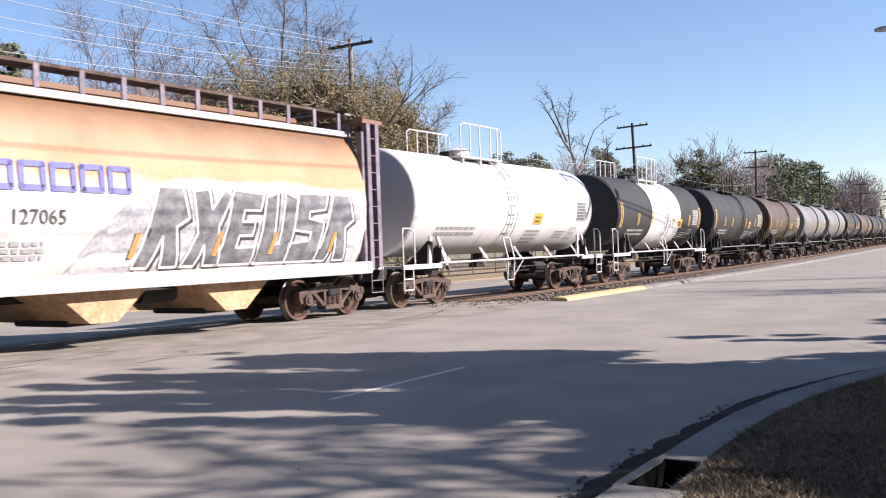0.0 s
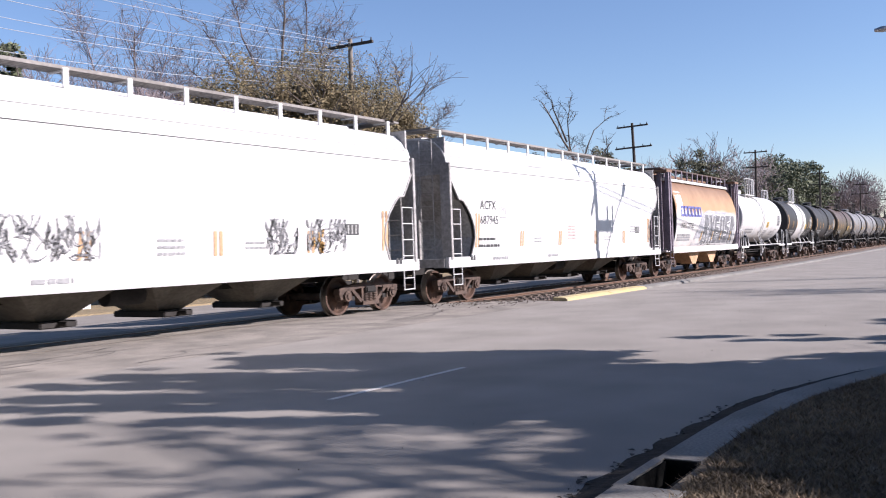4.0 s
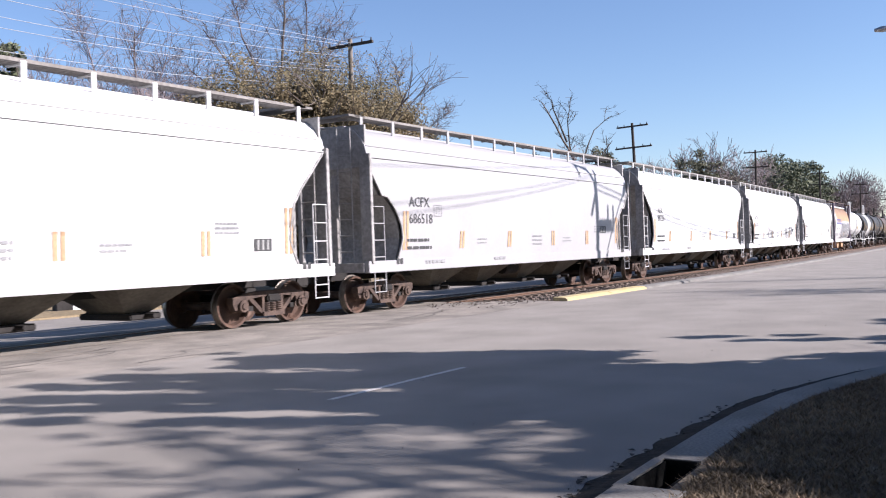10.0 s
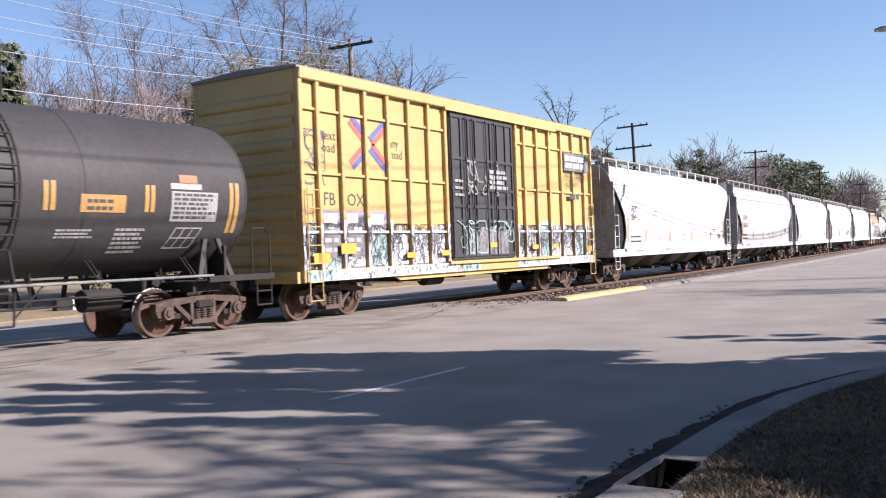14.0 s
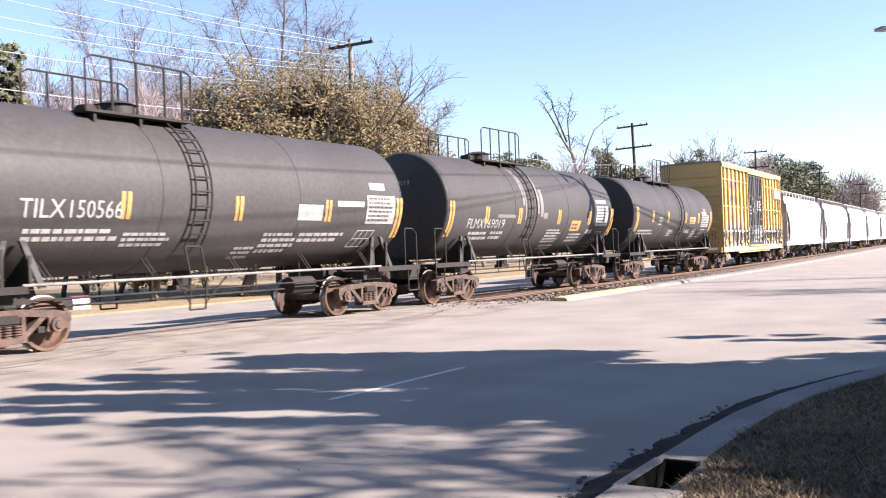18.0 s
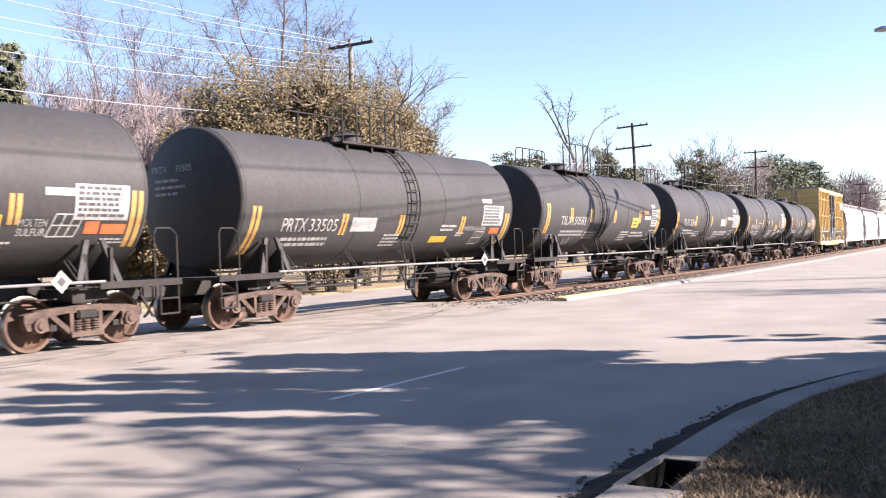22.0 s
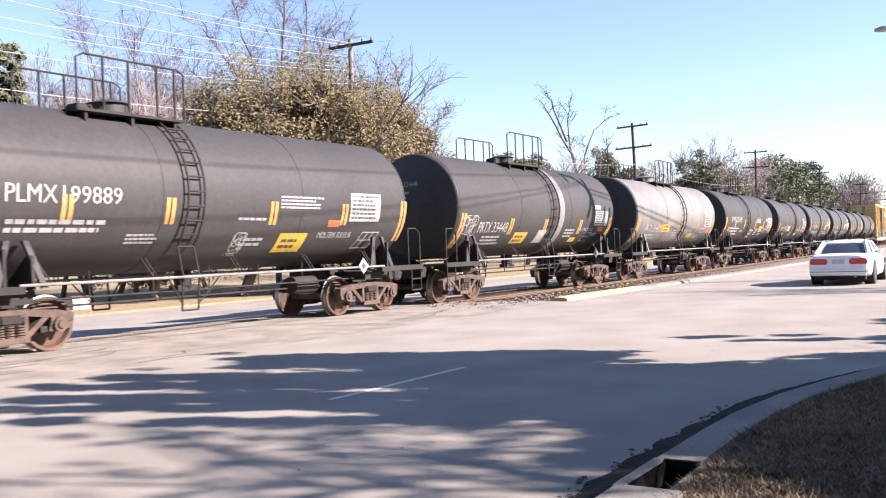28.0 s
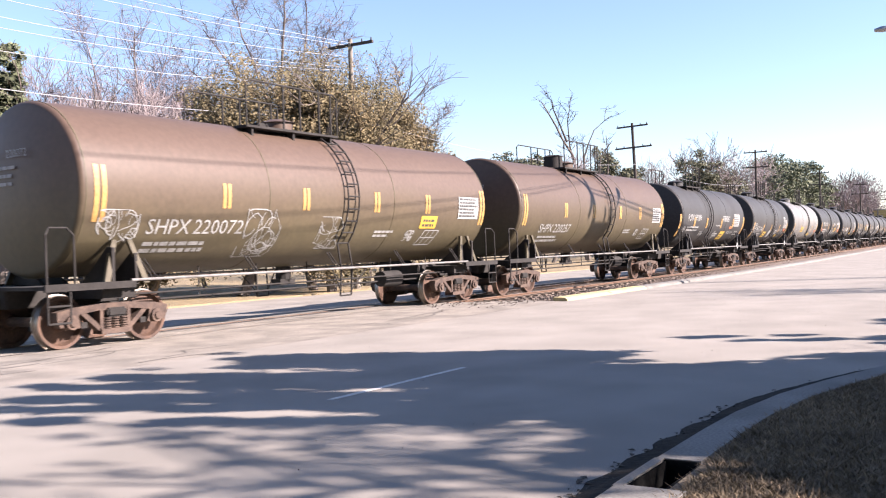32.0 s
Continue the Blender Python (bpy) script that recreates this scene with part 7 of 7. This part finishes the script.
part("back_slab", box(bmesh.new(), 4.45, 4.8, -13.22, -12.86, 0.08, 0.126, 0.01), CONCRETE, drain, "worn concrete slab beside the drain")
verts, faces = [], []
for (ax, ay), (bx, by) in zip(NEAR, NEAR[1:]):
    n = max(2, int(math.hypot(bx - ax, by - ay) / 0.12))
    for k in range(n):
        x, y = ax + (bx - ax) * k / n, ay + (by - ay) * k / n
        for _ in range(8):
            px, py = x + rnd.gauss(0, 0.06), y + 0.16 + rnd.gauss(0.0, 0.09)
            s, a, b = rnd.uniform(0.015, 0.04), rnd.uniform(0, 6.3), len(verts)
            verts += [(px + s * math.cos(a), py + s * math.sin(a), 0.004), (px - s * math.sin(a) * 0.6, py + s * math.cos(a) * 0.6, 0.012), (px - s * math.cos(a), py - s * math.sin(a), 0.006), (px + s * math.sin(a) * 0.6, py - s * math.cos(a) * 0.6, 0.014)]
            faces.append((b, b + 1, b + 2, b + 3))
tagged(raw("gutter_litter", verts, faces, material("damp_leaf_litter", (0.06, 0.045, 0.03), (0.035, 0.03, 0.022), 0.9, spread=0.4, island=True, bump=0)), "dark damp leaf litter lying along the gutter", "litter", "", "stuff")


def inside_verge(x, y):
    for (ax, ay), (bx, by) in zip(l1, l1[1:]):
        if ax <= x <= bx:
            return y < ay + (by - ay) * (x - ax) / (bx - ax) - 0.02
    return False


verts, faces = [], []
while len(faces) < 90000:
    x, y = rnd.uniform(4.6, 17.5), -12.9 - abs(rnd.gauss(0, 1.3))
    if not inside_verge(x, y) or (4.6 < x < 5.6 and y > -13.15):
        continue
    a, hgt, w, b = rnd.uniform(0, 6.3), rnd.uniform(0.012, 0.045) * (1.6 if rnd.random() < 0.06 else 1), rnd.uniform(0.004, 0.01), len(verts)
    lx, ly = rnd.gauss(0, 0.05), rnd.gauss(0, 0.05)
    c, s = math.cos(a) * w, math.sin(a) * w
    verts += [(x - c, y - s, 0.095), (x + c, y + s, 0.095), (x + lx, y + ly, 0.1 + hgt)]
    faces.append((b, b + 1, b + 2))
tagged(raw("verge_grass", verts, faces, BLADE), "short dry winter grass growing on the verge", "grass", "", "stuff")

CRACK = material("dark_crack_filler", (0.06, 0.055, 0.05), (0.09, 0.085, 0.08), 0.9, scale=5, fine=40, bump=0)
for i in range(26):
    x, y = rnd.uniform(2, 22), rnd.choice((rnd.uniform(-4.2, -1.1), rnd.uniform(-4.4, -2.5)))
    pts, a = [(x, y)], rnd.gauss(0, 0.25)
    for _ in range(rnd.randint(4, 14)):
        a += rnd.gauss(0, 0.3)
        x, y = x + 0.25 * math.cos(a), y + 0.1 * math.sin(a)
        pts.append((x, y))
    tagged(part("pavement_crack", stroke(bmesh.new(), pts, rnd.uniform(0.012, 0.035)), CRACK, m=pose(0, 0, 0.004 + 0.0002 * i)), "thin dark crack winding through the old asphalt", "crack", "", "structure")
verts, faces = [], []


def pebble(x, y, z, s):
    b = len(verts)
    p = [Vector((rnd.gauss(0, 1), rnd.gauss(0, 1), rnd.gauss(0, 0.6))).normalized() * s * rnd.uniform(0.7, 1.2) for _ in range(4)]
    verts.extend([(x + s, y, z), (x - s * 0.6, y + s * 0.8, z), (x - s * 0.6, y - s * 0.8, z), (x + p[0].x * 0.3, y + p[0].y * 0.3, z + s * rnd.uniform(0.6, 1.1))])
    faces.extend([(b, b + 1, b + 3), (b + 1, b + 2, b + 3), (b + 2, b, b + 3)])


for _ in range(9000):
    x = XR - 1.0 + abs(rnd.gauss(0, 14))
    o = rnd.uniform(-3.95, 2.4)
    pebble(x, track_y(x) + o, -0.1, rnd.uniform(0.015, 0.045))
for _ in range(260):
    x, o = rnd.gauss(XR - 0.6, 1.0), rnd.uniform(-3.6, -0.9)
    pebble(x, o, 0.0, rnd.uniform(0.01, 0.04))
for _ in range(260):
    pebble(rnd.uniform(3, 30), rnd.uniform(-12, -4.5), 0.0, rnd.uniform(0.004, 0.012))
tagged(raw("ballast_stones", verts, faces, STONE), "loose brown ballast stones along the rails", "stones", "", "stuff")
ties = tagged(new("tie_row"), "weathered wooden ties under the rails", "ties", "", "structure")
tie = box(bmesh.new(), -0.11, 0.11, -1.3, 1.3, -0.17, -0.07, 0.01)
first = part("tie", tie, TIE, ties, m=pose(XR + 0.3, 0, 0))
for k in range(1, 150):
    x = XR + 0.3 + k * 0.52
    part("tie", first.data, TIE, ties, m=pose(x, track_y(x), 0, 0, 0, rnd.gauss(0, 0.6)))


# ---- movement ----
SPEED = [(0.0, 8.231), (3.5, 8.382), (8.0, 8.502), (14.0, 8.167), (19.0, 8.221), (25.0, 8.286), (32.0, 8.524)]


def travelled(t):
    """Metres the train has gone by t seconds."""
    out = 0.0
    for (a, va), (b, vb) in zip(SPEED, SPEED[1:]):
        s = min(max(t, a), b) - a
        out += va * s + (vb - va) * s * s / 2 / (b - a)
    return out


def motions():
    times = [0.0, 0.1, 0.5] + [float(i) for i in range(1, 32)] + [31.5, 31.9, 32.0]
    for car, s, half in CARS:
        walk(car, [(t, on_track(s + travelled(t), half)) for t in times])
    # wheels roll while their car is before the camera
    ticks = [i / 15 for i in range(481)]
    for car, w, x in WHEELSETS:
        s = next(k for c, k, h in CARS if c == car)
        seen = [t for t in ticks if -4 < s + x + travelled(t) < 62]
        if not seen:
            continue
        a, rows = 0.0, []
        for i, t in enumerate(seen):
            a = math.degrees((travelled(t) - travelled(seen[0])) / WHEEL_R)
            rows.append((t, pose(x, 0, WHEEL_R, 0, a, 0)))
        if rows[0][0] > 0:
            rows.insert(0, (0.0, rows[0][1]))
        if rows[-1][0] < 32:
            rows.append((32.0, rows[-1][1]))
        walk(w, rows)
    drive = lambda t: 24.2 + 15.0 * (t - 27.5)
    walk(sedan, [(t, pose(drive(t), -10.05 + 0.026 * max(0, drive(t) - 22), 0.0, 0, 0, 1.2)) for t in times])
    for w, x, y in SEDAN_WHEELS:
        seen = [t for t in [i / 30 for i in range(780, 961)] if -6 < drive(t) < 60]
        rows = [(0.0, pose(x, y, 0.315))] + [(t, pose(x, y, 0.315, 0, math.degrees((drive(t) - drive(seen[0])) / 0.315), 0)) for t in seen if t > 0] + [(32.0, pose(x, y, 0.315, 0, math.degrees((drive(seen[-1]) - drive(seen[0])) / 0.315), 0))]
        walk(w, rows)


motions()
